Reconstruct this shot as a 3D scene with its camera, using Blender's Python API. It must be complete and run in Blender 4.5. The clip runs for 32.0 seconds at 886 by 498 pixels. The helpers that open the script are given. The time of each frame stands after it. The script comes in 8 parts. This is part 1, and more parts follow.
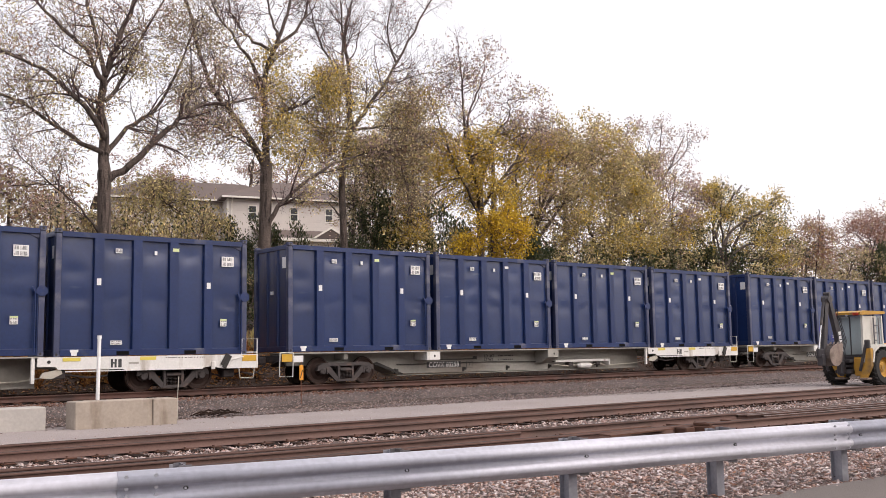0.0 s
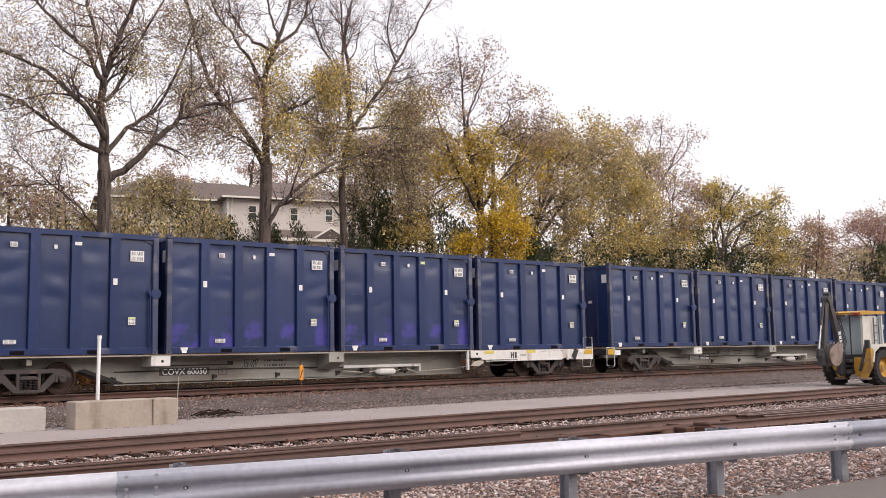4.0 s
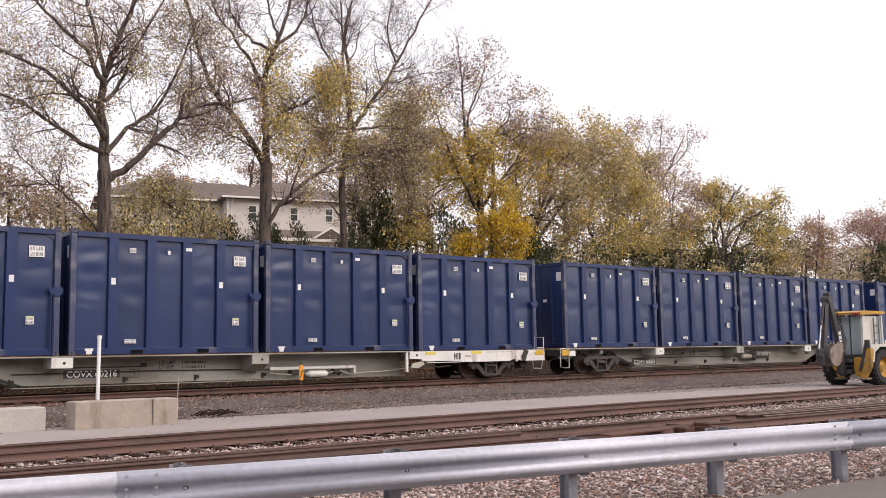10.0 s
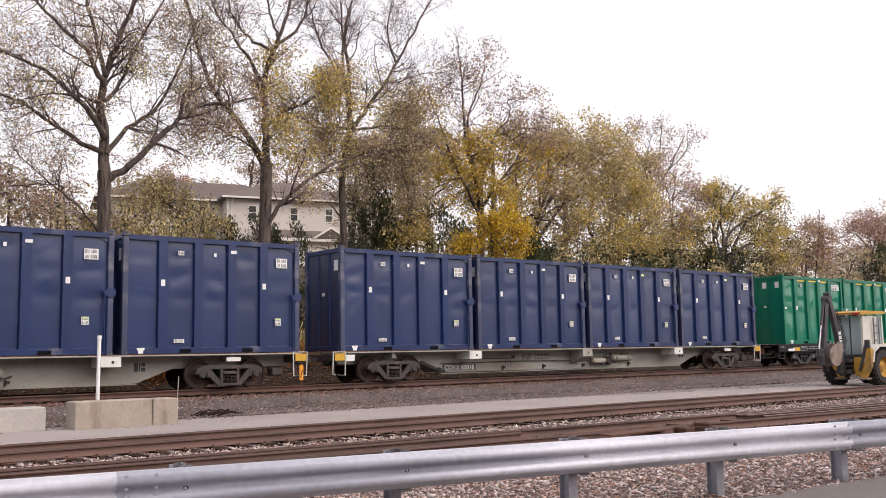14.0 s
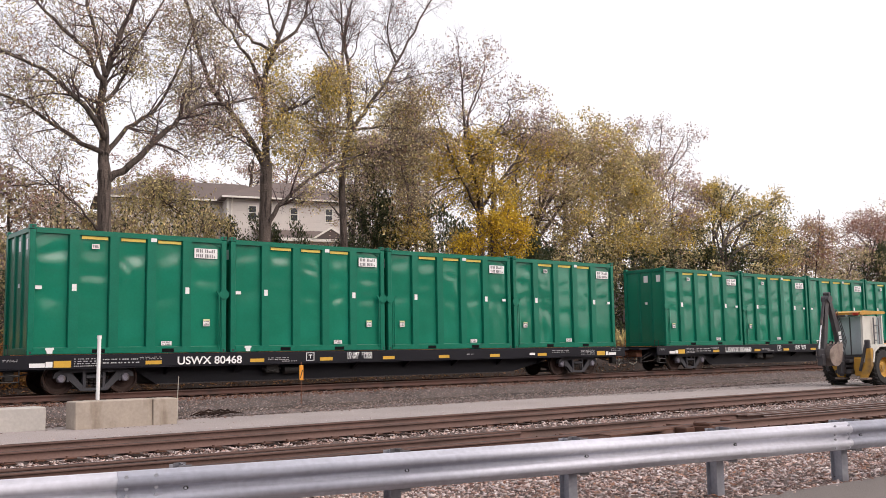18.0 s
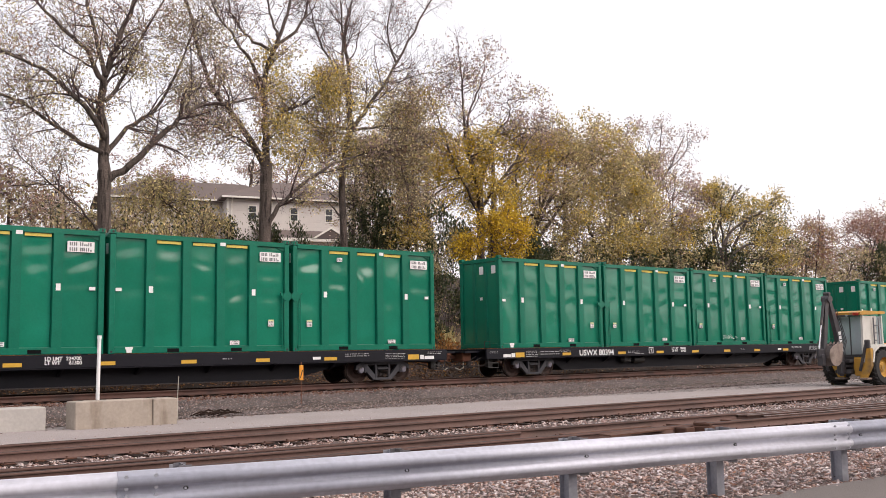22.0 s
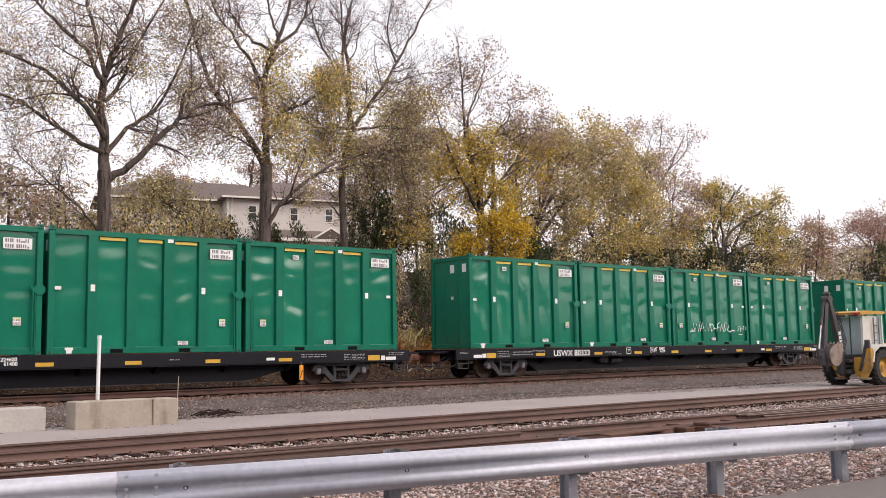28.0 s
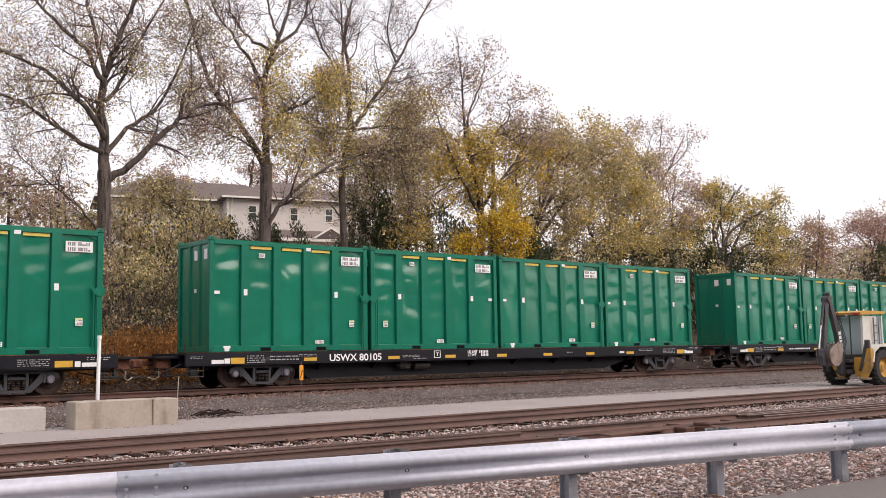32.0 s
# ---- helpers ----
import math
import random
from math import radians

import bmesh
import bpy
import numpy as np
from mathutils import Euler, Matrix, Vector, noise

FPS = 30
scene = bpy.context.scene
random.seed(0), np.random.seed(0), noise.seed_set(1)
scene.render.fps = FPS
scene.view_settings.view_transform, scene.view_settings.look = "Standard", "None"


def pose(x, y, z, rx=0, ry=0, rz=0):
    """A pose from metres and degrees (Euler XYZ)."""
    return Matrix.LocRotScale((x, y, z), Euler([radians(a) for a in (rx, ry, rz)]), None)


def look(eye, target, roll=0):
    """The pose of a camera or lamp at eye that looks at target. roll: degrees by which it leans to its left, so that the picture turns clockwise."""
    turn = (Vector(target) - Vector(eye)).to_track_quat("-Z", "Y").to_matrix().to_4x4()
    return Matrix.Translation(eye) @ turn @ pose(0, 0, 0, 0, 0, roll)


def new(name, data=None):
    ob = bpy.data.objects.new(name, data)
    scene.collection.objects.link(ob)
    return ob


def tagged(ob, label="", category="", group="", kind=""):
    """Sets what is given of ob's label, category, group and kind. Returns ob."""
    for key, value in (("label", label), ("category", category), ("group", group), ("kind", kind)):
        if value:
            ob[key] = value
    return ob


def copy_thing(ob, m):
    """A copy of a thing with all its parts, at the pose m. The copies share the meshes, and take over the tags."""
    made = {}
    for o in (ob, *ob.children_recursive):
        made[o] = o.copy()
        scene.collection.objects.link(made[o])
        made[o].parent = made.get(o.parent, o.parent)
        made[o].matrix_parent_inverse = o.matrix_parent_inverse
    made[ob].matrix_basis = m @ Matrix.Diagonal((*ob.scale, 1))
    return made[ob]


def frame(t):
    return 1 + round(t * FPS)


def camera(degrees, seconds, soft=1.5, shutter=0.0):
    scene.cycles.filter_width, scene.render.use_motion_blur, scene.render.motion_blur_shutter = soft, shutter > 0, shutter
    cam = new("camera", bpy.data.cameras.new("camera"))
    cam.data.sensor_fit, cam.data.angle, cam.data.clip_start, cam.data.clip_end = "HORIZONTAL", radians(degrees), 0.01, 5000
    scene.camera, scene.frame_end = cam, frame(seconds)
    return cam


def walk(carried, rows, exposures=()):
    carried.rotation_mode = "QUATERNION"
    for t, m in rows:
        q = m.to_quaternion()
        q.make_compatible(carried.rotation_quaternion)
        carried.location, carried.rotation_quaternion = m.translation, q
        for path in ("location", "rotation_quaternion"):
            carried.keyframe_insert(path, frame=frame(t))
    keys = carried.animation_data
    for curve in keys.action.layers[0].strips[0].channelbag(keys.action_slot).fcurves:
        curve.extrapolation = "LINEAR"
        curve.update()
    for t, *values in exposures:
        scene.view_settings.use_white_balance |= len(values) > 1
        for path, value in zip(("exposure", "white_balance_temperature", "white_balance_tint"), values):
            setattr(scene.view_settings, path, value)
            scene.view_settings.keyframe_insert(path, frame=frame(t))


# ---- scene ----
cam = camera(49.40, 32.0, soft=0.65)
EYE = (0.0, -28.321, 1.025)
walk(cam, [(0.0, look(EYE, (12.497, -12.852, 3.160), -0.984)), (32.0, look(EYE, (12.497, -12.852, 3.160), -0.984))],
     exposures=[(0.0, 0.13, 6600, 15.0), (32.0, 0.13, 6600, 15.0)])

# ---- light: thin overcast afternoon, soft sun from behind the camera ----
SUN_ELEV, SUN_AZ = 36.0, 148.0
world = bpy.data.worlds.new("overcast_sky")
scene.world = world
world.use_nodes = True
wn = world.node_tree.nodes
wl = world.node_tree.links
wn.clear()
sky = wn.new("ShaderNodeTexSky")
sky.sky_type = "NISHITA"
sky.sun_disc = False
sky.sun_elevation = radians(SUN_ELEV)
sky.sun_rotation = radians(SUN_AZ)
sky.air_density, sky.dust_density, sky.ozone_density = 1.0, 6.0, 1.0
veil = wn.new("ShaderNodeMix")
veil.data_type = "RGBA"
veil.inputs["Factor"].default_value = 0.72
veil.inputs["B"].default_value = (9.8, 9.65, 9.75, 1.0)
bg = wn.new("ShaderNodeBackground")
bg.inputs["Strength"].default_value = 0.13
wo = wn.new("ShaderNodeOutputWorld")
wl.new(sky.outputs["Color"], veil.inputs["A"])
wl.new(veil.outputs["Result"], bg.inputs["Color"])
wl.new(bg.outputs["Background"], wo.inputs["Surface"])
sun_data = bpy.data.lights.new("sun", "SUN")
sun_data.energy, sun_data.angle, sun_data.color = 1.5, radians(50.0), (1.0, 0.94, 0.87)
sun = new("sun", sun_data)
sd = Vector((math.sin(radians(SUN_AZ)) * math.cos(radians(SUN_ELEV)), math.cos(radians(SUN_AZ)) * math.cos(radians(SUN_ELEV)), math.sin(radians(SUN_ELEV))))
sun.matrix_world = look(sd * 60.0, (0, 0, 0))

# ---- materials ----
MATS = {}


def mat(name, base, rough=0.6, metal=0.0, var=0.15, scale=3.0, fine=40.0, bump=0.0, bump_scale=60.0, second=None, patch=0.55,
        island=0.0, obj=0.0, spec=0.5, coat=0.0, coat_rough=0.2, streak=None, palette=None):
    """Painted, rusted, stony or woody surface: two scales of noise on the base colour, a second stain colour in patches, fine relief."""
    m = bpy.data.materials.new(name)
    MATS[name] = m
    m.use_nodes = True
    nd, lk = m.node_tree.nodes, m.node_tree.links
    b = nd["Principled BSDF"]
    b.inputs["Metallic"].default_value = metal
    b.inputs["Specular IOR Level"].default_value = spec
    if coat:
        b.inputs["Coat Weight"].default_value, b.inputs["Coat Roughness"].default_value = coat, coat_rough
    co = nd.new("ShaderNodeTexCoord")
    n1 = nd.new("ShaderNodeTexNoise")
    n1.inputs["Scale"].default_value, n1.inputs["Detail"].default_value = scale, 5.0
    n2 = nd.new("ShaderNodeTexNoise")
    n2.inputs["Scale"].default_value, n2.inputs["Detail"].default_value = fine, 3.0
    lk.new(co.outputs["Object"], n1.inputs["Vector"])
    lk.new(co.outputs["Object"], n2.inputs["Vector"])
    add = nd.new("ShaderNodeMath")
    add.operation = "ADD"
    lk.new(n1.outputs["Fac"], add.inputs[0])
    lk.new(n2.outputs["Fac"], add.inputs[1])
    mr = nd.new("ShaderNodeMapRange")
    mr.inputs["From Min"].default_value, mr.inputs["From Max"].default_value = 0.6, 1.4
    mr.inputs["To Min"].default_value, mr.inputs["To Max"].default_value = 1.0 - var, 1.0 + var
    lk.new(add.outputs[0], mr.inputs["Value"])
    val = mr.outputs["Result"]
    if island or obj:
        src = nd.new("ShaderNodeNewGeometry" if island else "ShaderNodeObjectInfo")
        rnd = src.outputs["Random Per Island" if island else "Random"]
        r2 = nd.new("ShaderNodeMapRange")
        amt = island or obj
        r2.inputs["To Min"].default_value, r2.inputs["To Max"].default_value = 1.0 - amt, 1.0 + amt
        lk.new(rnd, r2.inputs["Value"])
        mu = nd.new("ShaderNodeMath")
        mu.operation = "MULTIPLY"
        lk.new(val, mu.inputs[0])
        lk.new(r2.outputs["Result"], mu.inputs[1])
        val = mu.outputs[0]
    col = None
    if palette:
        rs = nd.new("ShaderNodeNewGeometry" if island else "ShaderNodeObjectInfo")
        ramp = nd.new("ShaderNodeValToRGB")
        ramp.color_ramp.interpolation = "CONSTANT"
        while len(ramp.color_ramp.elements) < len(palette):
            ramp.color_ramp.elements.new(0.5)
        for i, c in enumerate(palette):
            ramp.color_ramp.elements[i].position = i / len(palette)
            ramp.color_ramp.elements[i].color = (*c, 1.0)
        lk.new(rs.outputs["Random Per Island" if island else "Random"], ramp.inputs["Fac"])
        col = ramp.outputs["Color"]
    if second:
        mx = nd.new("ShaderNodeMix")
        mx.data_type = "RGBA"
        n3 = nd.new("ShaderNodeTexNoise")
        n3.inputs["Scale"].default_value, n3.inputs["Detail"].default_value = scale * 0.45, 8.0
        if streak:
            mp = nd.new("ShaderNodeMapping")
            mp.inputs["Scale"].default_value = streak
            lk.new(co.outputs["Object"], mp.inputs["Vector"])
            lk.new(mp.outputs["Vector"], n3.inputs["Vector"])
        else:
            lk.new(co.outputs["Object"], n3.inputs["Vector"])
        ms = nd.new("ShaderNodeMapRange")
        ms.inputs["From Min"].default_value, ms.inputs["From Max"].default_value = patch, patch + 0.14
        lk.new(n3.outputs["Fac"], ms.inputs["Value"])
        lk.new(ms.outputs["Result"], mx.inputs["Factor"])
        if col:
            lk.new(col, mx.inputs["A"])
        else:
            mx.inputs["A"].default_value = (*base, 1.0)
        mx.inputs["B"].default_value = (*second, 1.0)
        col = mx.outputs["Result"]
    hv = nd.new("ShaderNodeHueSaturation")
    if col:
        lk.new(col, hv.inputs["Color"])
    else:
        hv.inputs["Color"].default_value = (*base, 1.0)
    lk.new(val, hv.inputs["Value"])
    lk.new(hv.outputs["Color"], b.inputs["Base Color"])
    rr = nd.new("ShaderNodeMapRange")
    rr.inputs["From Min"].default_value, rr.inputs["From Max"].default_value = 0.3, 0.7
    rr.inputs["To Min"].default_value, rr.inputs["To Max"].default_value = max(0.03, rough - 0.08), min(1.0, rough + 0.08)
    lk.new(n1.outputs["Fac"], rr.inputs["Value"])
    lk.new(rr.outputs["Result"], b.inputs["Roughness"])
    if bump:
        bp = nd.new("ShaderNodeBump")
        bp.inputs["Strength"].default_value = 1.0
        bp.inputs["Distance"].default_value = bump
        n4 = nd.new("ShaderNodeTexNoise")
        n4.inputs["Scale"].default_value, n4.inputs["Detail"].default_value = bump_scale, 4.0
        lk.new(co.outputs["Object"], n4.inputs["Vector"])
        lk.new(n4.outputs["Fac"], bp.inputs["Height"])
        lk.new(bp.outputs["Normal"], b.inputs["Normal"])
    return m


def leaf_mat(name, palette, trans=0.35):
    """Leaves with a spread of autumn colours from leaf to leaf and some light passing through."""
    m = mat(name, palette[0], rough=0.65, var=0.25, scale=0.6, fine=5.0, island=0.3, palette=palette, spec=0.25)
    nd, lk = m.node_tree.nodes, m.node_tree.links
    b = nd["Principled BSDF"]
    tr = nd.new("ShaderNodeBsdfTranslucent")
    lk.new(b.inputs["Base Color"].links[0].from_socket, tr.inputs["Color"])
    mx = nd.new("ShaderNodeMixShader")
    mx.inputs["Fac"].default_value = trans
    lk.new(b.outputs["BSDF"], mx.inputs[1])
    lk.new(tr.outputs["BSDF"], mx.inputs[2])
    lk.new(mx.outputs["Shader"], nd["Material Output"].inputs["Surface"])
    return m


M_BLUE = mat("blue_paint", (0.0062, 0.0245, 0.102), 0.45, var=0.2, scale=1.2, fine=9, second=(0.062, 0.088, 0.15), patch=0.68, streak=(1.3, 1.0, 8.0), obj=0.10, bump=0.002, bump_scale=5, spec=0.25, coat=0.9, coat_rough=0.24)
M_BLUE_FRAME = mat("blue_frame_paint", (0.0095, 0.0255, 0.100), 0.45, var=0.25, scale=2.5, fine=20, second=(0.10, 0.105, 0.15), patch=0.60, obj=0.08, spec=0.35, coat=0.25)
M_GREEN = mat("green_paint", (0.0008, 0.168, 0.101), 0.45, var=0.10, scale=1.6, fine=14, second=(0.002, 0.186, 0.116), patch=0.52, obj=0.07, bump=0.0012, bump_scale=4, spec=0.1, coat=1.0, coat_rough=0.12)
M_GREEN_FRAME = mat("green_frame_paint", (0.0015, 0.146, 0.090), 0.45, var=0.15, scale=2.5, fine=20, second=(0.010, 0.11, 0.075), patch=0.62, obj=0.05, spec=0.15, coat=0.35, coat_rough=0.14)
for m_, ior in ((M_GREEN, 1.58), (M_BLUE, 1.61)):
    m_.node_tree.nodes["Principled BSDF"].inputs["Coat IOR"].default_value = ior
M_BLACK_PAINT = mat("black_car_paint", (0.0075, 0.0075, 0.0125), 0.5, var=0.25, scale=1.2, fine=18, second=(0.014, 0.0135, 0.018), patch=0.6, streak=(0.6, 2, 3), spec=0.2)
M_GREY_PAINT = mat("grey_car_paint", (0.34, 0.33, 0.30), 0.6, var=0.14, scale=0.8, fine=10, second=(0.18, 0.155, 0.13), patch=0.58, streak=(0.5, 2, 1.2))
M_WHITE_PAINT = mat("white_car_paint", (0.70, 0.69, 0.67), 0.55, var=0.12, scale=1.5, fine=20, second=(0.36, 0.30, 0.25), patch=0.59, streak=(3, 2, 0.8))
M_DARK = mat("dark_steel", (0.020, 0.0185, 0.018), 0.6, var=0.3, scale=4, fine=30, second=(0.045, 0.034, 0.028), patch=0.58)
M_TRUCK = mat("dusty_truck_steel", (0.048, 0.040, 0.040), 0.75, var=0.35, scale=5, fine=40, second=(0.11, 0.075, 0.062), patch=0.56, bump=0.004, bump_scale=40)
M_TRUCK_NEW = mat("grey_truck_steel", (0.034, 0.034, 0.042), 0.65, var=0.3, scale=5, fine=40, second=(0.048, 0.038, 0.034), patch=0.6, bump=0.004, bump_scale=40)
M_WHEEL = mat("rusty_wheel_steel", (0.040, 0.024, 0.020), 0.65, var=0.35, scale=5, fine=30, second=(0.070, 0.034, 0.024), patch=0.52, spec=0.2)
M_TREAD = mat("polished_tread", (0.42, 0.40, 0.39), 0.3, metal=0.9, var=0.1)
M_BEARING = mat("bearing_cap_paint", (0.20, 0.19, 0.235), 0.5, var=0.25, scale=8, second=(0.10, 0.08, 0.075), patch=0.52)
M_STICKER = mat("white_plate", (0.76, 0.76, 0.76), 0.5, var=0.06, scale=12, fine=60)
M_INK = mat("dark_lettering", (0.045, 0.045, 0.05), 0.6, var=0.15)
M_LETTER = mat("white_lettering", (0.78, 0.78, 0.78), 0.55, var=0.06, scale=6)
M_YELLOW = mat("yellow_reflector", (0.58, 0.34, 0.03), 0.5, var=0.12, scale=8)
M_YELLOW_STRIPE = mat("yellow_stripe", (0.66, 0.55, 0.10), 0.5, var=0.12, scale=6)
M_LIME = mat("lime_label", (0.62, 0.70, 0.36), 0.5, var=0.08)
M_RUST_CAR = mat("rusty_coupler", (0.15, 0.055, 0.03), 0.8, var=0.3, scale=6, fine=40, bump=0.004)
M_HOSE = mat("air_hose", (0.45, 0.42, 0.36), 0.6, var=0.15)
M_RAIL = mat("rusted_rail", (0.088, 0.040, 0.030), 0.75, var=0.28, scale=2.0, fine=60, second=(0.046, 0.025, 0.021), patch=0.5, bump=0.003)
M_RAILTOP = mat("worn_railhead", (0.15, 0.105, 0.088), 0.42, metal=0.4, var=0.2, scale=1.0, fine=30)
M_TIE = mat("creosoted_tie", (0.030, 0.019, 0.015), 0.85, var=0.4, scale=3, fine=50, bump=0.008, obj=0.3, second=(0.060, 0.041, 0.033), patch=0.58, spec=0.1)
M_PLATE = mat("rusty_tie_plate", (0.095, 0.042, 0.026), 0.85, var=0.3, scale=12, obj=0.2)
M_GROUND = mat("packed_dirt", (0.064, 0.042, 0.032), 0.95, var=0.4, scale=0.6, fine=9, bump=0.03, bump_scale=14, second=(0.038, 0.026, 0.021), patch=0.5)
M_BALLAST = mat("grey_ballast", (0.125, 0.10, 0.09504), 0.95, var=0.4, scale=1.2, fine=22, bump=0.06, bump_scale=20, second=(0.085, 0.064, 0.05832), patch=0.5)
# bed darker than its stones: shade of the gaps put into the colour
M_BALLAST_GAPS = mat("dark_gap_ballast", (0.12, 0.086, 0.0756), 0.95, var=0.5, scale=1.2, fine=24, bump=0.05, bump_scale=18, second=(0.07, 0.047, 0.04104), patch=0.5)
M_STONE = mat("ballast_stone", (0.4, 0.33, 0.3024), 0.9, var=0.15, scale=9, fine=60, island=0.22,
              palette=[(0.60, 0.50, 0.486), (0.44, 0.34, 0.3132), (0.74, 0.65, 0.648), (0.30, 0.205, 0.1782), (0.54, 0.43, 0.405), (0.64, 0.545, 0.5184), (0.20, 0.125, 0.108), (0.38, 0.245, 0.2052), (0.50, 0.36, 0.3132)])
M_STONE_GREY = mat("grey_stone", (0.25, 0.22, 0.216), 0.9, var=0.15, scale=9, fine=60, island=0.2,
                   palette=[(0.34, 0.278, 0.2624), (0.27, 0.215, 0.1987), (0.40, 0.336, 0.3208), (0.20, 0.152, 0.1372), (0.305, 0.222, 0.1987), (0.37, 0.305, 0.2851), (0.255, 0.174, 0.1469)])
M_ROAD = mat("dusty_gravel_road", (0.335, 0.29, 0.2786), 0.95, var=0.18, scale=0.5, fine=26, bump=0.02, bump_scale=40, second=(0.24, 0.203, 0.1922), patch=0.54, streak=(0.12, 1.1, 1))
M_ASPHALT = mat("asphalt", (0.15, 0.13, 0.12), 0.9, var=0.2, scale=1.0, fine=80, bump=0.006, bump_scale=120)
M_CONCRETE = mat("weathered_concrete", (0.365, 0.312, 0.262), 0.9, var=0.16, scale=2.5, fine=14, bump=0.004, bump_scale=26, second=(0.25, 0.205, 0.165), patch=0.54, streak=(2.2, 2.2, 0.7))
M_CONCRETE_PALE = mat("pale_concrete", (0.43, 0.405, 0.38), 0.9, var=0.14, scale=2.5, fine=14, bump=0.003, bump_scale=26, second=(0.29, 0.26, 0.23), patch=0.53, streak=(2.2, 2.2, 0.7))
M_GALV = mat("galvanised_steel", (0.55, 0.555, 0.625), 0.56, metal=0.25, var=0.16, scale=1.2, fine=18, second=(0.38, 0.385, 0.445), patch=0.5, streak=(0.5, 10, 10), bump=0.0006, bump_scale=12)
M_GALV_POST = mat("galvanised_post", (0.33, 0.335, 0.375), 0.5, metal=0.4, var=0.2, scale=3, fine=30, second=(0.22, 0.22, 0.245), patch=0.52)
M_WHITE_PVC = mat("white_plastic", (0.82, 0.82, 0.82), 0.4, var=0.04)
M_ORANGE = mat("orange_marker", (0.75, 0.30, 0.02), 0.5, var=0.12, scale=8)
M_BARK = mat("grey_brown_bark", (0.112, 0.086, 0.074), 0.95, var=0.5, scale=3, fine=24, bump=0.05, bump_scale=14, second=(0.036, 0.026, 0.023), patch=0.5, streak=(7, 7, 0.8))
M_TWIG = mat("twig_bark", (0.098, 0.066, 0.066), 0.9, var=0.25, scale=3)
M_SIDING = mat("cream_siding", (0.60, 0.55, 0.515), 0.7, var=0.06, scale=0.8, fine=8)
M_TRIM = mat("white_trim", (0.75, 0.71, 0.65), 0.6, var=0.05)
M_SHINGLE = mat("brown_shingles", (0.125, 0.097, 0.088), 0.9, var=0.25, scale=1.2, fine=12, obj=0.15)
M_PANE = mat("dark_glass", (0.02, 0.022, 0.025), 0.08, var=0.05, spec=0.8)
M_TYRE = mat("dusty_rubber", (0.026, 0.024, 0.024), 0.85, var=0.35, scale=4, fine=30, second=(0.075, 0.062, 0.052), patch=0.57)
M_MACHINE = mat("machine_yellow", (0.50, 0.27, 0.04), 0.55, var=0.2, scale=3, second=(0.26, 0.16, 0.06), patch=0.54)
M_MACHINE_DARK = mat("machine_dark_paint", (0.050, 0.047, 0.053), 0.5, var=0.3, scale=4, second=(0.12, 0.10, 0.09), patch=0.58)
M_CAB = mat("cab_grey_paint", (0.62, 0.60, 0.55), 0.45, var=0.12, scale=3, second=(0.42, 0.38, 0.32), patch=0.6)
M_CHROME = mat("chrome_rod", (0.8, 0.8, 0.82), 0.2, metal=1.0, var=0.05)
M_RED = mat("red_lens", (0.45, 0.05, 0.03), 0.3, var=0.1)
# darker copy of the bucket steel for its shaded shell
M_BUCKET_SHADED = mat("shaded_bucket_steel", (0.075, 0.062, 0.058), 0.6, var=0.3, scale=4, fine=30, second=(0.15, 0.11, 0.085), patch=0.58)
M_BUCKET = mat("worn_bucket_steel", (0.27, 0.21, 0.18), 0.6, var=0.3, scale=4, fine=30, second=(0.13, 0.09, 0.07), patch=0.54)
L_OLIVE = leaf_mat("olive_leaves", [(0.508, 0.435, 0.198), (0.407, 0.345, 0.181), (0.599, 0.492, 0.237), (0.475, 0.373, 0.237), (0.689, 0.576, 0.282)], 0.33)
L_DULL = leaf_mat("dull_olive_brown_leaves", [(0.414, 0.347, 0.23), (0.325, 0.269, 0.196), (0.482, 0.398, 0.263), (0.381, 0.297, 0.235), (0.448, 0.392, 0.235)], 0.3)
L_PALE = leaf_mat("pale_dry_leaves", [(0.571, 0.439, 0.363), (0.461, 0.352, 0.308), (0.657, 0.526, 0.405), (0.438, 0.35, 0.263), (0.51, 0.378, 0.367)], 0.42)
L_YELLOW = leaf_mat("yellow_leaves", [(0.67, 0.475, 0.0918), (0.54, 0.41, 0.0918), (0.778, 0.551, 0.108), (0.432, 0.335, 0.0972)], 0.38)
L_GOLD = leaf_mat("golden_leaves", [(0.611, 0.394, 0.039), (0.478, 0.309, 0.039), (0.691, 0.494, 0.053)], 0.5)
L_BROWN = leaf_mat("brown_leaves", [(0.405, 0.235, 0.159), (0.31, 0.19, 0.152), (0.493, 0.278, 0.152), (0.354, 0.253, 0.133), (0.342, 0.209, 0.19)], 0.4)
L_RED = leaf_mat("russet_leaves", [(0.351, 0.155, 0.115), (0.27, 0.128, 0.115), (0.311, 0.182, 0.115)], 0.4)
L_DARK = leaf_mat("dark_green_leaves", [(0.061, 0.083, 0.04), (0.046, 0.064, 0.035), (0.083, 0.097, 0.044), (0.105, 0.094, 0.05)], 0.25)
L_ORANGE = leaf_mat("orange_weeds", [(0.456, 0.21, 0.06), (0.336, 0.15, 0.054), (0.54, 0.288, 0.096), (0.264, 0.132, 0.06)], 0.35)
L_LITTER = leaf_mat("dead_litter", [(0.13, 0.068, 0.042), (0.08, 0.048, 0.034), (0.18, 0.095, 0.05), (0.055, 0.036, 0.03)], 0.2)
L_LITTER_RED = leaf_mat("red_brown_litter", [(0.24, 0.115, 0.075), (0.16, 0.075, 0.055), (0.32, 0.17, 0.11), (0.11, 0.06, 0.048)], 0.2)
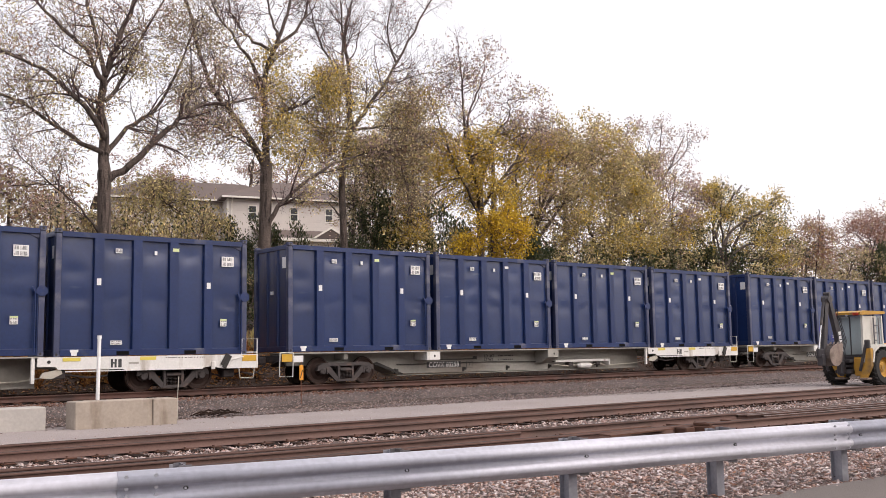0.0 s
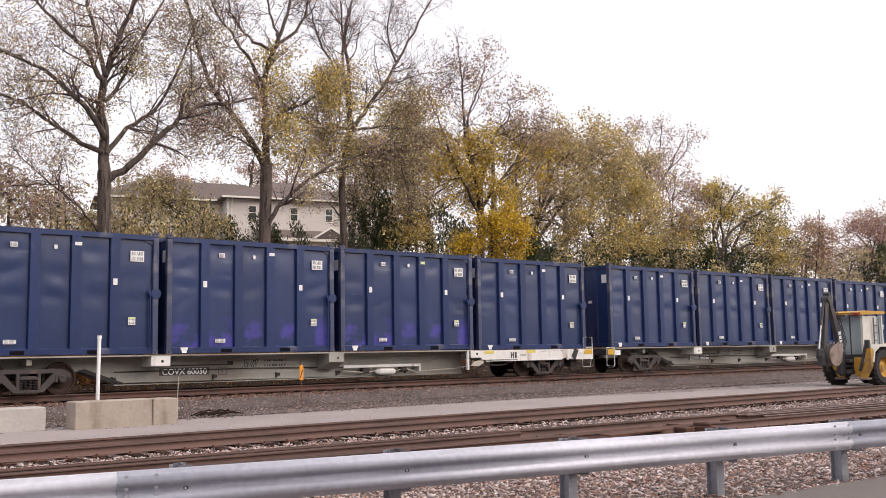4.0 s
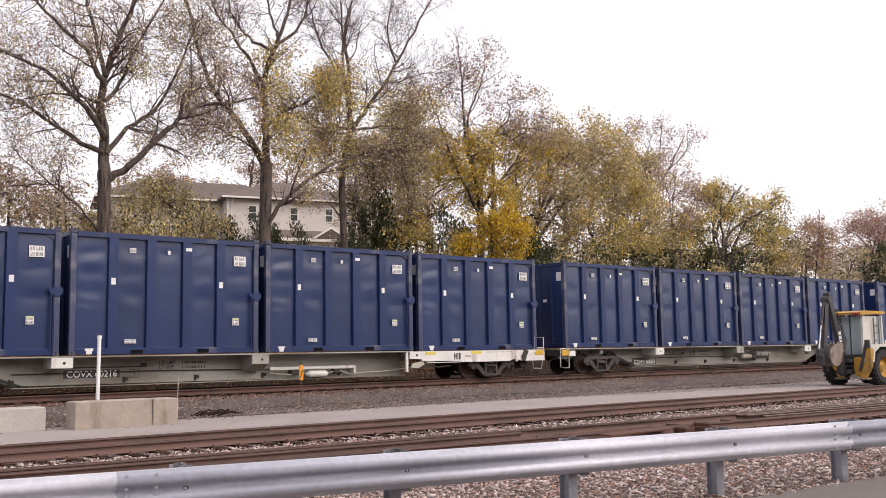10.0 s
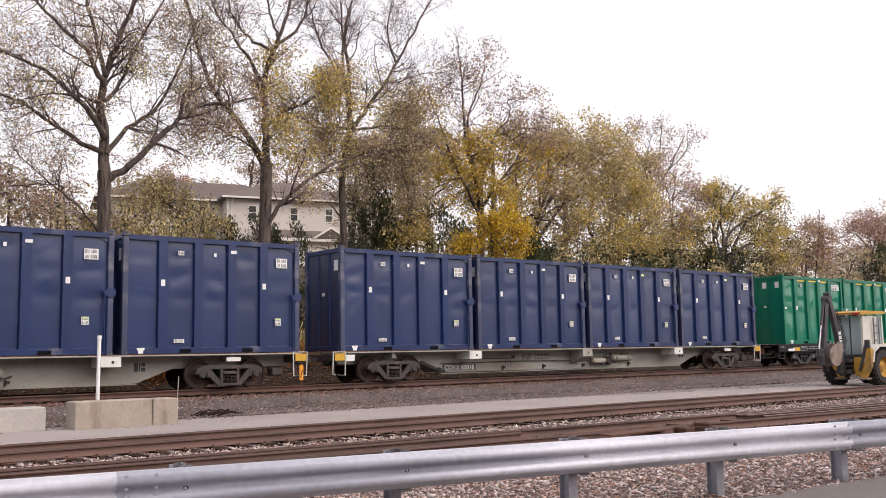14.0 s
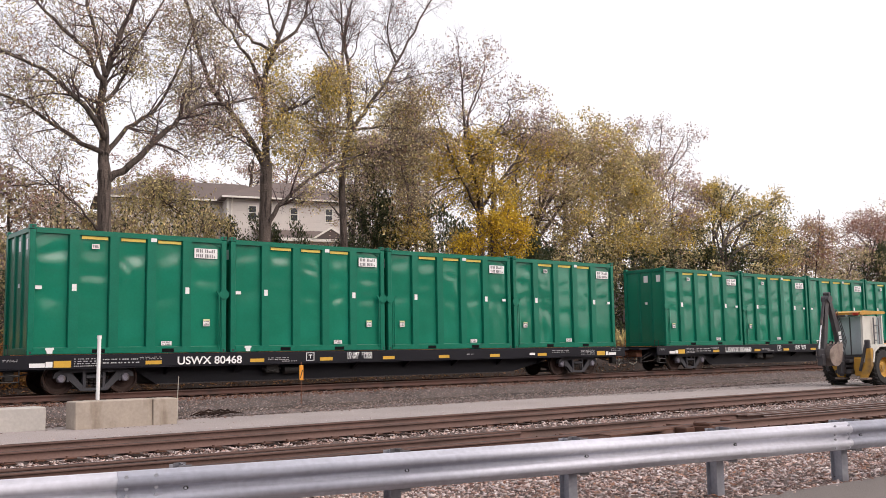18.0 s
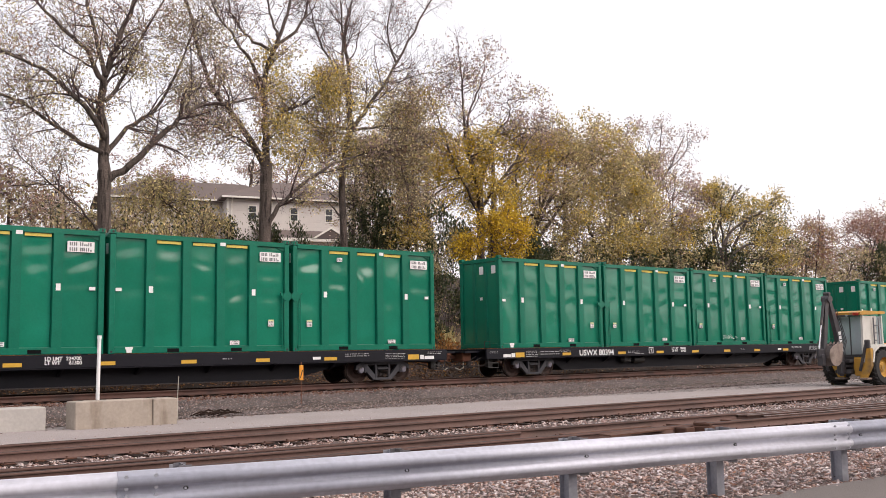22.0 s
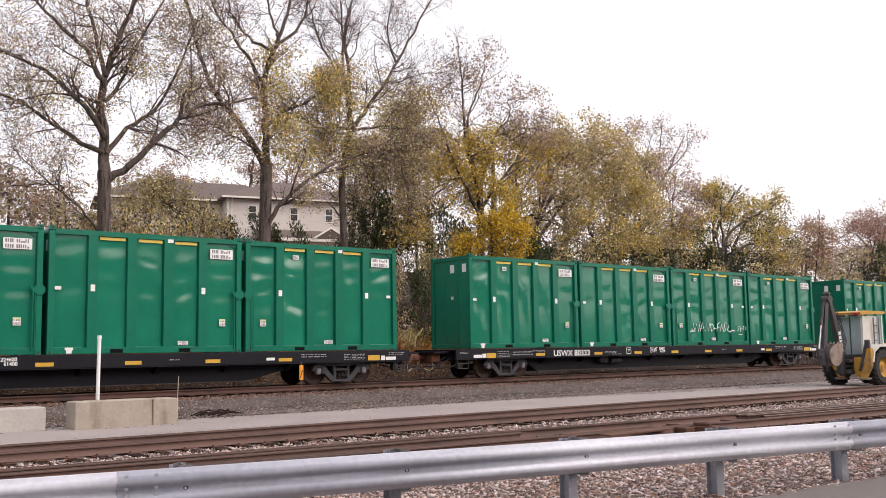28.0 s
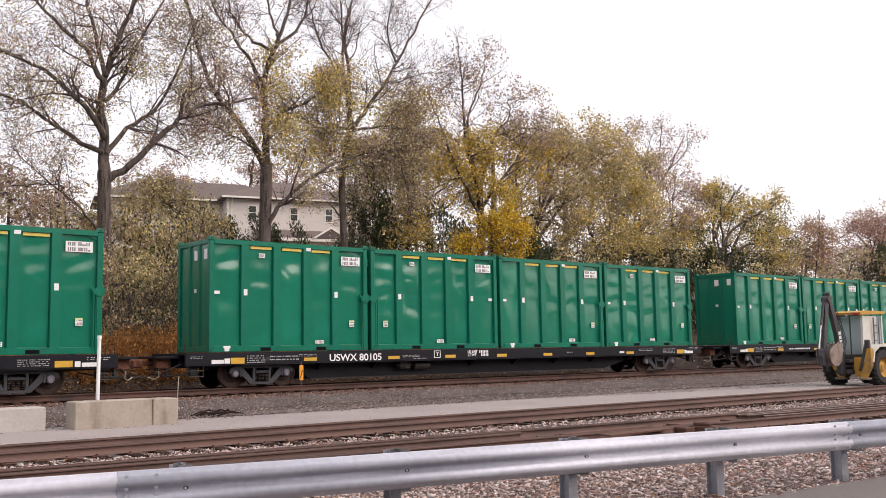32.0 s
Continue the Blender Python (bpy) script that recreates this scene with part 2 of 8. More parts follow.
# near-black that stands in for the shade inside the fork pockets
M_HOLE_SHADE = mat("black_recess_shade", (0.006, 0.006, 0.007), 0.95, var=0.1, spec=0.1)
M_PRINT = mat("grey_print", (0.17, 0.17, 0.18), 0.7, var=0.1)
# for the unseen screens that the containers reflect
M_BACKDROP = mat("reflection_screen", (0.060, 0.054, 0.036), 1.0, var=0.5, scale=0.12, fine=0.9, second=(0.035, 0.032, 0.025), patch=0.5, spec=0.0)
L_SCRUB = leaf_mat("dry_scrub_leaves", [(0.497, 0.378, 0.228), (0.387, 0.306, 0.178), (0.612, 0.483, 0.283), (0.436, 0.378, 0.197), (0.326, 0.233, 0.164)], 0.35)
L_MAUVE = leaf_mat("mauve_brown_leaves", [(0.501, 0.369, 0.336), (0.412, 0.291, 0.269), (0.589, 0.435, 0.369), (0.451, 0.341, 0.253), (0.375, 0.265, 0.265)], 0.42)
M_STONE_RUST = mat("rust_stained_stone", (0.2, 0.12, 0.09), 0.9, var=0.2, scale=9, fine=60, island=0.3,
                   palette=[(0.22, 0.095, 0.058), (0.15, 0.066, 0.043), (0.28, 0.145, 0.095), (0.09, 0.047, 0.036)])


def sprayed(source, name, colour, low, high):
    """A copy of a paint with cloudy patches of spray paint between two heights."""
    m = source.copy()
    m.name = name
    nd, lk = m.node_tree.nodes, m.node_tree.links
    b = nd["Principled BSDF"]
    old = b.inputs["Base Color"].links[0].from_socket
    co = nd.new("ShaderNodeTexCoord")
    sx = nd.new("ShaderNodeSeparateXYZ")
    lk.new(co.outputs["Object"], sx.inputs["Vector"])
    nz = nd.new("ShaderNodeTexNoise")
    nz.inputs["Scale"].default_value, nz.inputs["Detail"].default_value = 1.5, 3.0
    lk.new(co.outputs["Object"], nz.inputs["Vector"])
    m1 = nd.new("ShaderNodeMapRange")
    m1.inputs["From Min"].default_value, m1.inputs["From Max"].default_value = 0.46, 0.60
    lk.new(nz.outputs["Fac"], m1.inputs["Value"])
    m2 = nd.new("ShaderNodeMapRange")
    m2.inputs["From Min"].default_value, m2.inputs["From Max"].default_value = high, low
    lk.new(sx.outputs["Z"], m2.inputs["Value"])
    mu = nd.new("ShaderNodeMath")
    mu.operation = "MULTIPLY"
    lk.new(m1.outputs["Result"], mu.inputs[0])
    lk.new(m2.outputs["Result"], mu.inputs[1])
    mx = nd.new("ShaderNodeMix")
    mx.data_type = "RGBA"
    lk.new(mu.outputs[0], mx.inputs["Factor"])
    lk.new(old, mx.inputs["A"])
    mx.inputs["B"].default_value = (*colour, 1.0)
    lk.new(mx.outputs["Result"], b.inputs["Base Color"])
    return m


M_BLUE_SPRAYED = sprayed(M_BLUE, "blue_paint_with_violet_spray", (0.045, 0.040, 0.27), 0.75, 1.25)
M_BLUE_WORN = mat("worn_blue_corner_paint", (0.040, 0.050, 0.110), 0.5, var=0.3, scale=3.0, fine=24, second=(0.16, 0.16, 0.19), patch=0.52, obj=0.1)
M_BLOCKOUT = mat("dull_steel_blockout", (0.17, 0.165, 0.18), 0.6, metal=0.2, var=0.25, scale=5, second=(0.10, 0.09, 0.09), patch=0.5)
M_RAIL_DUSTY = mat("dusty_rail_web", (0.150, 0.089, 0.07452), 0.85, var=0.22, scale=1.2, fine=30, second=(0.11, 0.07, 0.0594), patch=0.5)
# dark rust of the railhead, used too for the painted shade beneath it
M_RAIL_DARK = mat("rusted_railhead_and_undercut_shade", (0.040, 0.021, 0.017), 0.75, var=0.25, scale=2.0, fine=40, second=(0.095, 0.052, 0.040), patch=0.55)
M_STENCIL = mat("faded_white_stencil", (0.42, 0.42, 0.43), 0.6, var=0.2, scale=10)
M_GRIT = mat("damp_brown_grit", (0.17, 0.14, 0.135), 0.9, var=0.25, scale=4, fine=30, island=0.3)


# ---- mesh helpers ----
class Geo:
    """Collects vertices and faces of one part."""

    def __init__(self):
        self.v, self.f = [], []

    def box(self, x0, x1, y0, y1, z0, z1, b=0.0, m=None):
        """A box; b chamfers its long edges all round."""
        n = len(self.v)
        if b <= 0:
            p = [(x, y, z) for z in (z0, z1) for x, y in ((x0, y0), (x1, y0), (x1, y1), (x0, y1))]
            q = [(0, 3, 2, 1), (4, 5, 6, 7), (0, 1, 5, 4), (1, 2, 6, 5), (2, 3, 7, 6), (3, 0, 4, 7)]
        else:
            p = []
            for z, i in ((z0, b), (z0 + b, 0), (z1 - b, 0), (z1, b)):
                o = ((x0 + b, y0 + i), (x1 - b, y0 + i), (x1 - i, y0 + b), (x1 - i, y1 - b), (x1 - b, y1 - i), (x0 + b, y1 - i), (x0 + i, y1 - b), (x0 + i, y0 + b))
                p += [(x, y, z) for x, y in o]
            q = [tuple(range(7, -1, -1)), tuple(range(24, 32))]
            for k in range(3):
                q += [(k * 8 + i, k * 8 + (i + 1) % 8, k * 8 + 8 + (i + 1) % 8, k * 8 + 8 + i) for i in range(8)]
        if m:
            p = [tuple(m @ Vector(a)) for a in p]
        self.v += p
        self.f += [tuple(n + i for i in a) for a in q]
        return self

    def prism(self, prof, a0, a1, axis="x", m=None):
        """A closed profile pushed along an axis. prof: (y, z) for x, (x, z) for y, (x, y) for z."""
        n, k = len(self.v), len(prof)
        for a in (a0, a1):
            for s, t in prof:
                p = {"x": (a, s, t), "y": (s, a, t), "z": (s, t, a)}[axis]
                self.v.append(tuple(m @ Vector(p)) if m else p)
        fl = axis == "y"
        for i in range(k):
            j = (i + 1) % k
            q = (n + i, n + j, n + k + j, n + k + i)
            self.f.append(q[::-1] if fl else q)
        c0, c1 = tuple(range(n + k - 1, n - 1, -1)), tuple(range(n + k, n + 2 * k))
        self.f += [c0[::-1], c1[::-1]] if fl else [c0, c1]
        return self

    def cyl(self, p0, p1, r0, r1=None, n=12):
        return self.tube([p0, p1], [r0, r0 if r1 is None else r1], n)

    def tube(self, pts, rad, n=8, cap=True):
        """A round bar along a line of points."""
        if not hasattr(rad, "__len__"):
            rad = [rad] * len(pts)
        pts = [Vector(p) for p in pts]
        s = len(self.v)
        up = None
        for i, p in enumerate(pts):
            d = (pts[min(i + 1, len(pts) - 1)] - pts[max(i - 1, 0)]).normalized()
            if up is None:
                up = Vector((0, 0, 1)) if abs(d.z) < 0.9 else Vector((1, 0, 0))
            a = d.cross(up).normalized()
            up = a.cross(d).normalized()
            for k in range(n):
                t = 2 * math.pi * k / n
                self.v.append(tuple(p + (a * math.cos(t) + up * math.sin(t)) * rad[i]))
        for i in range(len(pts) - 1):
            for k in range(n):
                a, b = s + i * n + k, s + i * n + (k + 1) % n
                self.f.append((a, b, b + n, a + n))
        if cap:
            self.f.append(tuple(range(s + n - 1, s - 1, -1)))
            e = s + (len(pts) - 1) * n
            self.f.append(tuple(range(e, e + n)))
        return self

    def lathe(self, prof, n=28, axis="y", m=None):
        """A profile of (radius, along) turned round an axis through the origin."""
        s, k = len(self.v), len(prof)
        for i in range(n):
            c, d = math.cos(2 * math.pi * i / n), math.sin(2 * math.pi * i / n)
            for r, a in prof:
                p = (r * c, a, r * d) if axis == "y" else (r * c, r * d, a)
                self.v.append(tuple(m @ Vector(p)) if m else p)
        for i in range(n):
            for j in range(k - 1):
                a, b = s + i * k + j, s + ((i + 1) % n) * k + j
                self.f.append((a, b, b + 1, a + 1))
        return self

    def mesh(self, name, material, smooth=False):
        me = bpy.data.meshes.new(name)
        me.from_pydata(self.v, [], self.f)
        me.materials.append(material)
        if smooth:
            me.shade_smooth()
        return me


def part(name, g, material, parent, label="", at=None, smooth=False):
    """One mesh object under a thing or part."""
    me = g if isinstance(g, bpy.types.Mesh) else g.mesh(name, material, smooth)
    ob = new(name, me)
    ob.parent = parent
    if at:
        ob.matrix_basis = at
    if label:
        ob["label"] = label
    return ob


def thing(name, label, category, group="", kind="", at=None):
    ob = new(name)
    ob.empty_display_size = 0.2
    if at:
        ob.matrix_basis = at
    return tagged(ob, label, category, group, kind)


def np_mesh(name, v, f, material, smooth=False):
    """A mesh from numpy arrays of vertices and equal-sided faces."""
    me = bpy.data.meshes.new(name)
    v = np.asarray(v, np.float32)
    f = np.asarray(f, np.int32)
    me.vertices.add(len(v))
    me.vertices.foreach_set("co", v.ravel())
    me.loops.add(f.size)
    me.loops.foreach_set("vertex_index", f.ravel())
    me.polygons.add(len(f))
    me.polygons.foreach_set("loop_start", np.arange(0, f.size, f.shape[1], dtype=np.int32))
    me.update(calc_edges=True)
    me.materials.append(material)
    if smooth:
        me.shade_smooth()
    return me


def text_mesh(body, size, material, bold=0.0):
    """Flat lettering as a mesh, lying in the xz plane with its lower left at the origin."""
    cu = bpy.data.curves.new("lettering", "FONT")
    cu.body, cu.size, cu.offset = body, size, bold
    tmp = bpy.data.objects.new("lettering", cu)
    me = bpy.data.meshes.new_from_object(tmp)
    bpy.data.objects.remove(tmp)
    me.transform(Matrix.Rotation(radians(90), 4, "X"))
    me.materials.clear()
    me.materials.append(material)
    return me


# ---- ground: one sheet from the road edge over the yard and up the bank ----
PROFILE = [(-400, -0.62), (-40, -0.55), (-23.2, -0.53), (-21.5, -0.60), (-18.0, -0.80), (-9.3, -0.80), (-8.8, -0.70), (-4.6, -0.63), (-3.9, -0.58), (-0.9, -0.42), (3.4, -0.42),
           (4.6, -0.55), (5.8, -0.2), (7.0, 0.55), (8.2, 1.05), (10.5, 1.6), (14, 2.5), (22, 4.8), (34, 7.6), (46, 8.9), (80, 9.5), (2500, 9.5)]


def ground_z(x, y):
    z = float(np.interp(y, [p[0] for p in PROFILE], [p[1] for p in PROFILE]))
    if y > 5:
        z = -0.4 + (z + 0.4) * float(np.interp(x, [-60, 45, 140, 400], [1.0, 1.0, 0.55, 0.3]))
        z += 0.25 * noise.noise(Vector((x * 0.15, y * 0.15, 0))) * min(1.0, (y - 5) / 4)
    return z


def build_ground():
    xs = [-2500, -400, -120, -60] + [x * 1.0 for x in range(-30, 111, 2)] + [130, 160, 220, 400, 1000, 2500]
    ys = [-2500, -400, -100, -40, -30, -26, -24.5, -23.2, -22.3, -21.5, -20, -18.5, -17.2, -15, -13, -11, -9.2, -8.8, -7.5, -6, -4.6, -3.9, -3, -2, -0.9, 1.2, 3.4, 4.6, 6, 7, 8, 9.2, 10.5, 12, 14, 16, 19,
          22, 26, 30, 34, 40, 46, 60, 80, 130, 300, 1000, 2500]
    v = [(x, y, ground_z(x, y)) for y in ys for x in xs]
    n = len(xs)
    f = [(j * n + i, j * n + i + 1, (j + 1) * n + i + 1, (j + 1) * n + i) for j in range(len(ys) - 1) for i in range(n - 1)]
    ob = new("ground", np_mesh("ground", v, f, M_GROUND, True))
    tagged(ob, "packed brown dirt yard rising to a wooded leaf-strewn bank", "ground", kind="structure")


def sheet(name, rows, x0, x1, material, label, category, step=2.0, lift=0.006, wob=0.0):
    """A surface laid on the ground: rows of (y, height) across, along the tracks."""
    xs = np.arange(x0, x1 + 0.01, step)
    v = [(x, y + (wob * noise.noise(Vector((x * 0.35, k * 7.0, 3))) if k in (0, len(rows) - 1) else 0), z + lift) for k, (y, z) in enumerate(rows) for x in xs]
    n = len(xs)
    f = [(j * n + i, j * n + i + 1, (j + 1) * n + i + 1, (j + 1) * n + i) for j in range(len(rows) - 1) for i in range(n - 1)]
    ob = new(name, np_mesh(name, v, f, material, True))
    return tagged(ob, label, category, kind="structure")


build_ground()
sheet("road", [(-9.0, -0.655), (-8.6, -0.625), (-6.8, -0.61), (-5.1, -0.61), (-4.3, -0.60)], -60, 160, M_ROAD, "pale dusty gravel service road between the tracks", "road", 1.0, 0.01, 0.35)
sheet("ballast_bed_main", [(-4.0, -0.585), (-2.5, -0.53), (-1.0, -0.34), (-0.15, -0.245), (2.6, -0.245), (3.6, -0.30), (4.6, -0.52)], -80, 170, M_BALLAST, "grey crushed-stone ballast under the main track", "ballast", 1.0, 0.01, 0.3)
sheet("ballast_bed_yard", [(-22.6, -0.545), (-21.0, -0.60), (-18.0, -0.72), (-13.0, -0.745), (-9.4, -0.745), (-8.75, -0.665)], -60, 160, M_BALLAST_GAPS, "crushed-stone ballast bed, coloured dark for the shaded gaps between stones", "ballast", 1.0, 0.012, 0.25)
# the asphalt pad on which the camera stands, edged along the guardrail
pad = Geo()
pad.prism([(-60, -60), (60, -60), (59.37, -24.08), (11.42, -22.59), (9.14, -22.46), (1.90, -21.93), (-39.77, -15.15)][::1], -0.56, -0.505, "z")
tagged(new("pavement", pad.mesh("pavement", M_ASPHALT)), "dark worn asphalt strip beside the guardrail", "pavement", kind="structure")
# unseen dark screens behind the camera and down the line, added to darken reflections
bd = Geo()
rb = random.Random(8)
xb = -260.0
while xb < 110:
    wb = rb.uniform(2.0, 9.0)
    bd.box(xb, min(xb + wb, 110.0), -92 - rb.uniform(0, 1.5), -90, -2, rb.uniform(13.0, 21.0))
    xb += wb
while xb < 520:
    # lower unseen screens far down the line leave the upper panels reflecting sky
    wb = rb.uniform(5.0, 16.0)
    bd.box(xb, xb + wb, -92 - rb.uniform(0, 1.5), -90, -2, rb.uniform(3.5, 7.0))
    xb += wb
xb = -130.0
while xb < -12:
    # unseen screen on the bank, added for the containers' end walls to reflect
    wb = rb.uniform(2.0, 7.0)
    bd.box(xb, xb + wb, 15.0, 17 + rb.uniform(0, 1.5), -2, rb.uniform(9.0, 14.0))
    xb += wb
bd.box(-132, -130, -90, 15.0, -2, 8)
tagged(new("backdrop", bd.mesh("backdrop", M_BACKDROP)), "unseen dark screens added for the containers to reflect", "backdrop", kind="structure")


# ---- the train ----
BOX_L, BOX_W = 6.058, 2.438
TRACK_Y = 1.219                      # centre line of the main track; rail heads at z = 0
BAYS = [(0.16, 1.10), (1.42, 2.27), (2.59, 3.41), (3.74, 4.55), (4.88, 5.90)]
TEMPLATE = {}
MOVERS = []                          # (thing, x at the clip's start, y, z)


def advance(t):
    """How far the train has rolled towards -x after t seconds."""
    return 9.2541 * t + 8.279e-3 * t * t - 1.451e-5 * t ** 3


def dented(name, x0, x1, z0, z1, rng, material, deep, rows):
    """A steel panel between two ribs, pushed in and out by the load inside."""
    nx, nz = 9, 46
    cx, hw = (x0 + x1) / 2, (x1 - x0) / 2
    blobs = []
    for z in rows:
        # the load pushes the sheet into shallow pillows, at about the same heights in every bay
        if rng.random() < 0.8:
            blobs.append((rng.uniform(-0.2, 0.2), z + rng.gauss(0, 0.05), -rng.uniform(0.25, 1.1), rng.uniform(0.16, 0.26), rng.uniform(0.75, 1.15), rng.choice((0.0, 0.0, 0.25, 0.45, -0.3)) * rng.random(), 4))
    for k in range(rng.choice((0, 1, 1, 2, 3))):
        blobs.append((rng.uniform(-0.6, 0.6), rng.uniform(1.2, 3.2), rng.uniform(-0.8, 0.5), rng.uniform(0.05, 0.11), rng.uniform(0.25, 0.5), rng.uniform(-1.2, 1.2), 2))
    blobs.append((0.0, 2.7, 0.55, 0.55, 1.5, 0.0, 4))
    ph = rng.uniform(0, 90)
    v = []
    for j in range(nz + 1):
        z = z0 + (z1 - z0) * j / nz
        for i in range(nx + 1):
            u = -1 + 2 * i / nx
            e = (1 - u ** 4) * (1 - (2 * j / nz - 1) ** 8)
            d = sum(a * math.exp(-((z - bz - sh * hw * (u - bu)) / s) ** 2 - abs((u - bu) / w) ** pw) for bu, bz, a, s, w, sh, pw in blobs)
            d += 0.55 * noise.noise(Vector((u * 0.9 + ph, ph, z * 1.2))) + 0.10 * noise.noise(Vector((u * 1.6 + ph, ph, z * 3.1)))
            v.append((cx + hw * u, -deep * e * d, z))
    n = nx + 1
    f = [(j * n + i, j * n + i + 1, (j + 1) * n + i + 1, (j + 1) * n + i) for j in range(nz) for i in range(nx)]
    return np_mesh(name, v, f, material, True)


def plate(parent, name, x0, z1, x1, z0, y, material, label="", lines=0):
    """A thin plate on the near side; lines: rows of unreadable dark print."""
    pl = part(name, Geo().box(x0, x1, y - 0.006, y, z0, z1), material, parent, label)
    if lines:
        g = Geo()
        rng = random.Random(int(x0 * 100 + z0 * 10))
        h = (z1 - z0) / lines
        for k in range(lines):
            xa, cw = x0 + 0.08 * (x1 - x0), 0.062 * (x1 - x0)
            gap = rng.choice((3, 4))
            for i in range(12):
                if i != gap and xa + cw < x1 - 0.05 * (x1 - x0):
                    g.box(xa, xa + cw * rng.uniform(0.55, 0.95), y - 0.009, y - 0.005, z0 + h * (k + 0.16), z0 + h * (k + rng.choice((0.84, 0.84, 0.84, 0.5))))
                xa += cw * 1.22
        tagged(part("print", g, M_PRINT, pl, "rows of dark unreadable print"), kind="stuff")
    return pl


def container(colour, variant, hub_right):
    """A tall ribbed steel waste container, its base at the origin."""
    green = colour == "green"
    rng = random.Random(40 + variant + (100 if green else 0))
    skin, frm = (M_GREEN, M_GREEN_FRAME) if green else (M_BLUE, M_BLUE_FRAME)
    H = 3.68
    label = ("glossy dark green ribbed steel waste container, dented, yellow stripe" if green else "navy blue ribbed steel waste container, dented, white plates")
    c = thing("waste_container", label, "container", "containers on the train")
    hx, hy = BOX_L / 2, BOX_W / 2
    zt = H - 0.20
    half = pose(0, 0, 0, 0, 0, 180)
    shift = Matrix.Translation((-hx, -hy + 0.105, 0))
    ribs = [(BAYS[i][1], BAYS[i + 1][0]) for i in range(4)]
    rib_me = Geo().prism([(-0.16, 0.07), (-0.138, -0.05), (0.138, -0.05), (0.16, 0.07)], 0.19, zt, "z").mesh("rib", frm)
    rows = [z + rng.gauss(0, 0.10) for z in ((1.72, 2.42, 3.08) if rng.random() < 0.6 else (1.45, 2.05, 2.65, 3.2))]
    for i, (a, b) in enumerate(BAYS):
        me = dented("side_panel", a, b, 0.19, zt, rng, skin, (0.031 if green else 0.015) * rng.uniform(0.5, 1.25), rows)
        part("side_panel", me, skin, c, at=shift)
        part("side_panel", Geo().box(-b, -a, -0.004, 0.004, 0.19, zt), skin, c, at=Matrix.Translation((hx, hy - 0.085, 0)))
    for a, b in ribs:
        for m in (Matrix.Identity(4), half):
            part("rib", rib_me, frm, c, at=m @ Matrix.Translation(((a + b) / 2 - hx, -hy + 0.052, 0)))
    # frame
    worn = frm if green else M_BLUE_WORN
    post_me = Geo().box(-0.085, 0.085, -0.085, 0.085, 0.12, H - 0.12, 0.012).mesh("corner_post", worn)
    cast = Geo()
    cast.box(-0.09, 0.09, -0.093, 0.093, 0.0, 0.125, 0.012)
    cast_me = cast.mesh("corner_casting", worn)
    # a dark octagon on the casting paints the shade in its hole
    hole_me = Geo().prism([(0.035 * math.cos(a * math.pi / 4), 0.062 + 0.042 * math.sin(a * math.pi / 4)) for a in range(8)], -0.096, -0.0935, "y").mesh("casting_hole", M_DARK)
    for sx in (-1, 1):
        for sy in (-1, 1):
            x, y = sx * (hx - 0.09), sy * (hy - 0.09)
            part("corner_post", post_me, worn, c, at=pose(x, y, 0))
            for z in (0.0, H - 0.105):
                co = part("corner_casting", cast_me, worn, c, at=pose(x, y, z))
                if sy < 0:
                    part("casting_hole", hole_me, M_DARK, co)
    top = Geo().prism([(-0.07, -0.01), (0.03, -0.01), (0.03, 0.12), (0.0, 0.14), (-0.07, 0.14)], -hx + 0.18, hx - 0.18, "x").mesh("top_rail", frm)
    bot = Geo().prism([(-0.075, 0.02), (0.03, 0.02), (0.03, 0.19), (-0.02, 0.215), (-0.075, 0.19)], -hx + 0.18, hx - 0.18, "x").mesh("bottom_rail", frm)
    for m in (Matrix.Identity(4), half):
        part("top_rail", top, frm, c, at=m @ Matrix.Translation((0, -hy + 0.075, H - 0.20)))
        part("bottom_rail", bot, frm, c, at=m @ Matrix.Translation((0, -hy + 0.075, 0)))
        for x0, x1 in ((1.81, 2.19), (3.93, 4.31)):
            # solid block, its black painting the shade of an open pocket
            part("fork_pocket", Geo().box(x0 - hx, x1 - hx, -hy - 0.004, -hy + 0.08, 0.035, 0.145), M_HOLE_SHADE, c, "black block standing in for the fork pocket's shade", at=m)
    for x0, x1 in ((0.16, 0.50), (5.90, 5.54)):
        tri = [(x0 - hx, zt), (x0 - hx, zt - 0.16), (x1 - hx, zt)]
        part("corner_gusset", Geo().prism(tri if x0 < 1 else tri[::-1], -hy + 0.06, -hy + 0.085, "y"), frm, c)
    # end walls: a door end and a plain end, each with three panels between ribs
    ep = Geo().box(0.0, 0.02, -0.36, 0.36, 0.19, zt).mesh("end_panel", skin)
    er = Geo().prism([(0.0, -0.10), (-0.05, -0.07), (-0.05, 0.07), (0.0, 0.10)], 0.19, zt, "z").mesh("end_rib", frm)
    et = Geo().box(-0.05, 0.06, -hy + 0.18, hy - 0.18, H - 0.20, H - 0.05, 0.01).mesh("end_beam", frm)
    eb = Geo().box(-0.05, 0.06, -hy + 0.18, hy - 0.18, 0.02, 0.2, 0.01).mesh("end_beam", frm)
    for m in (Matrix.Identity(4), half):
        for y in (-0.70, 0.0, 0.70):
            part("end_panel", ep, skin, c, at=m @ Matrix.Translation((-hx + 0.07, y, 0)))
        for y in (-0.36, 0.36):
            part("end_rib", er, frm, c, at=m @ Matrix.Translation((-hx + 0.07, y, 0)))
        part("end_beam", et, frm, c, at=m @ Matrix.Translation((-hx + 0.06, 0, 0)))
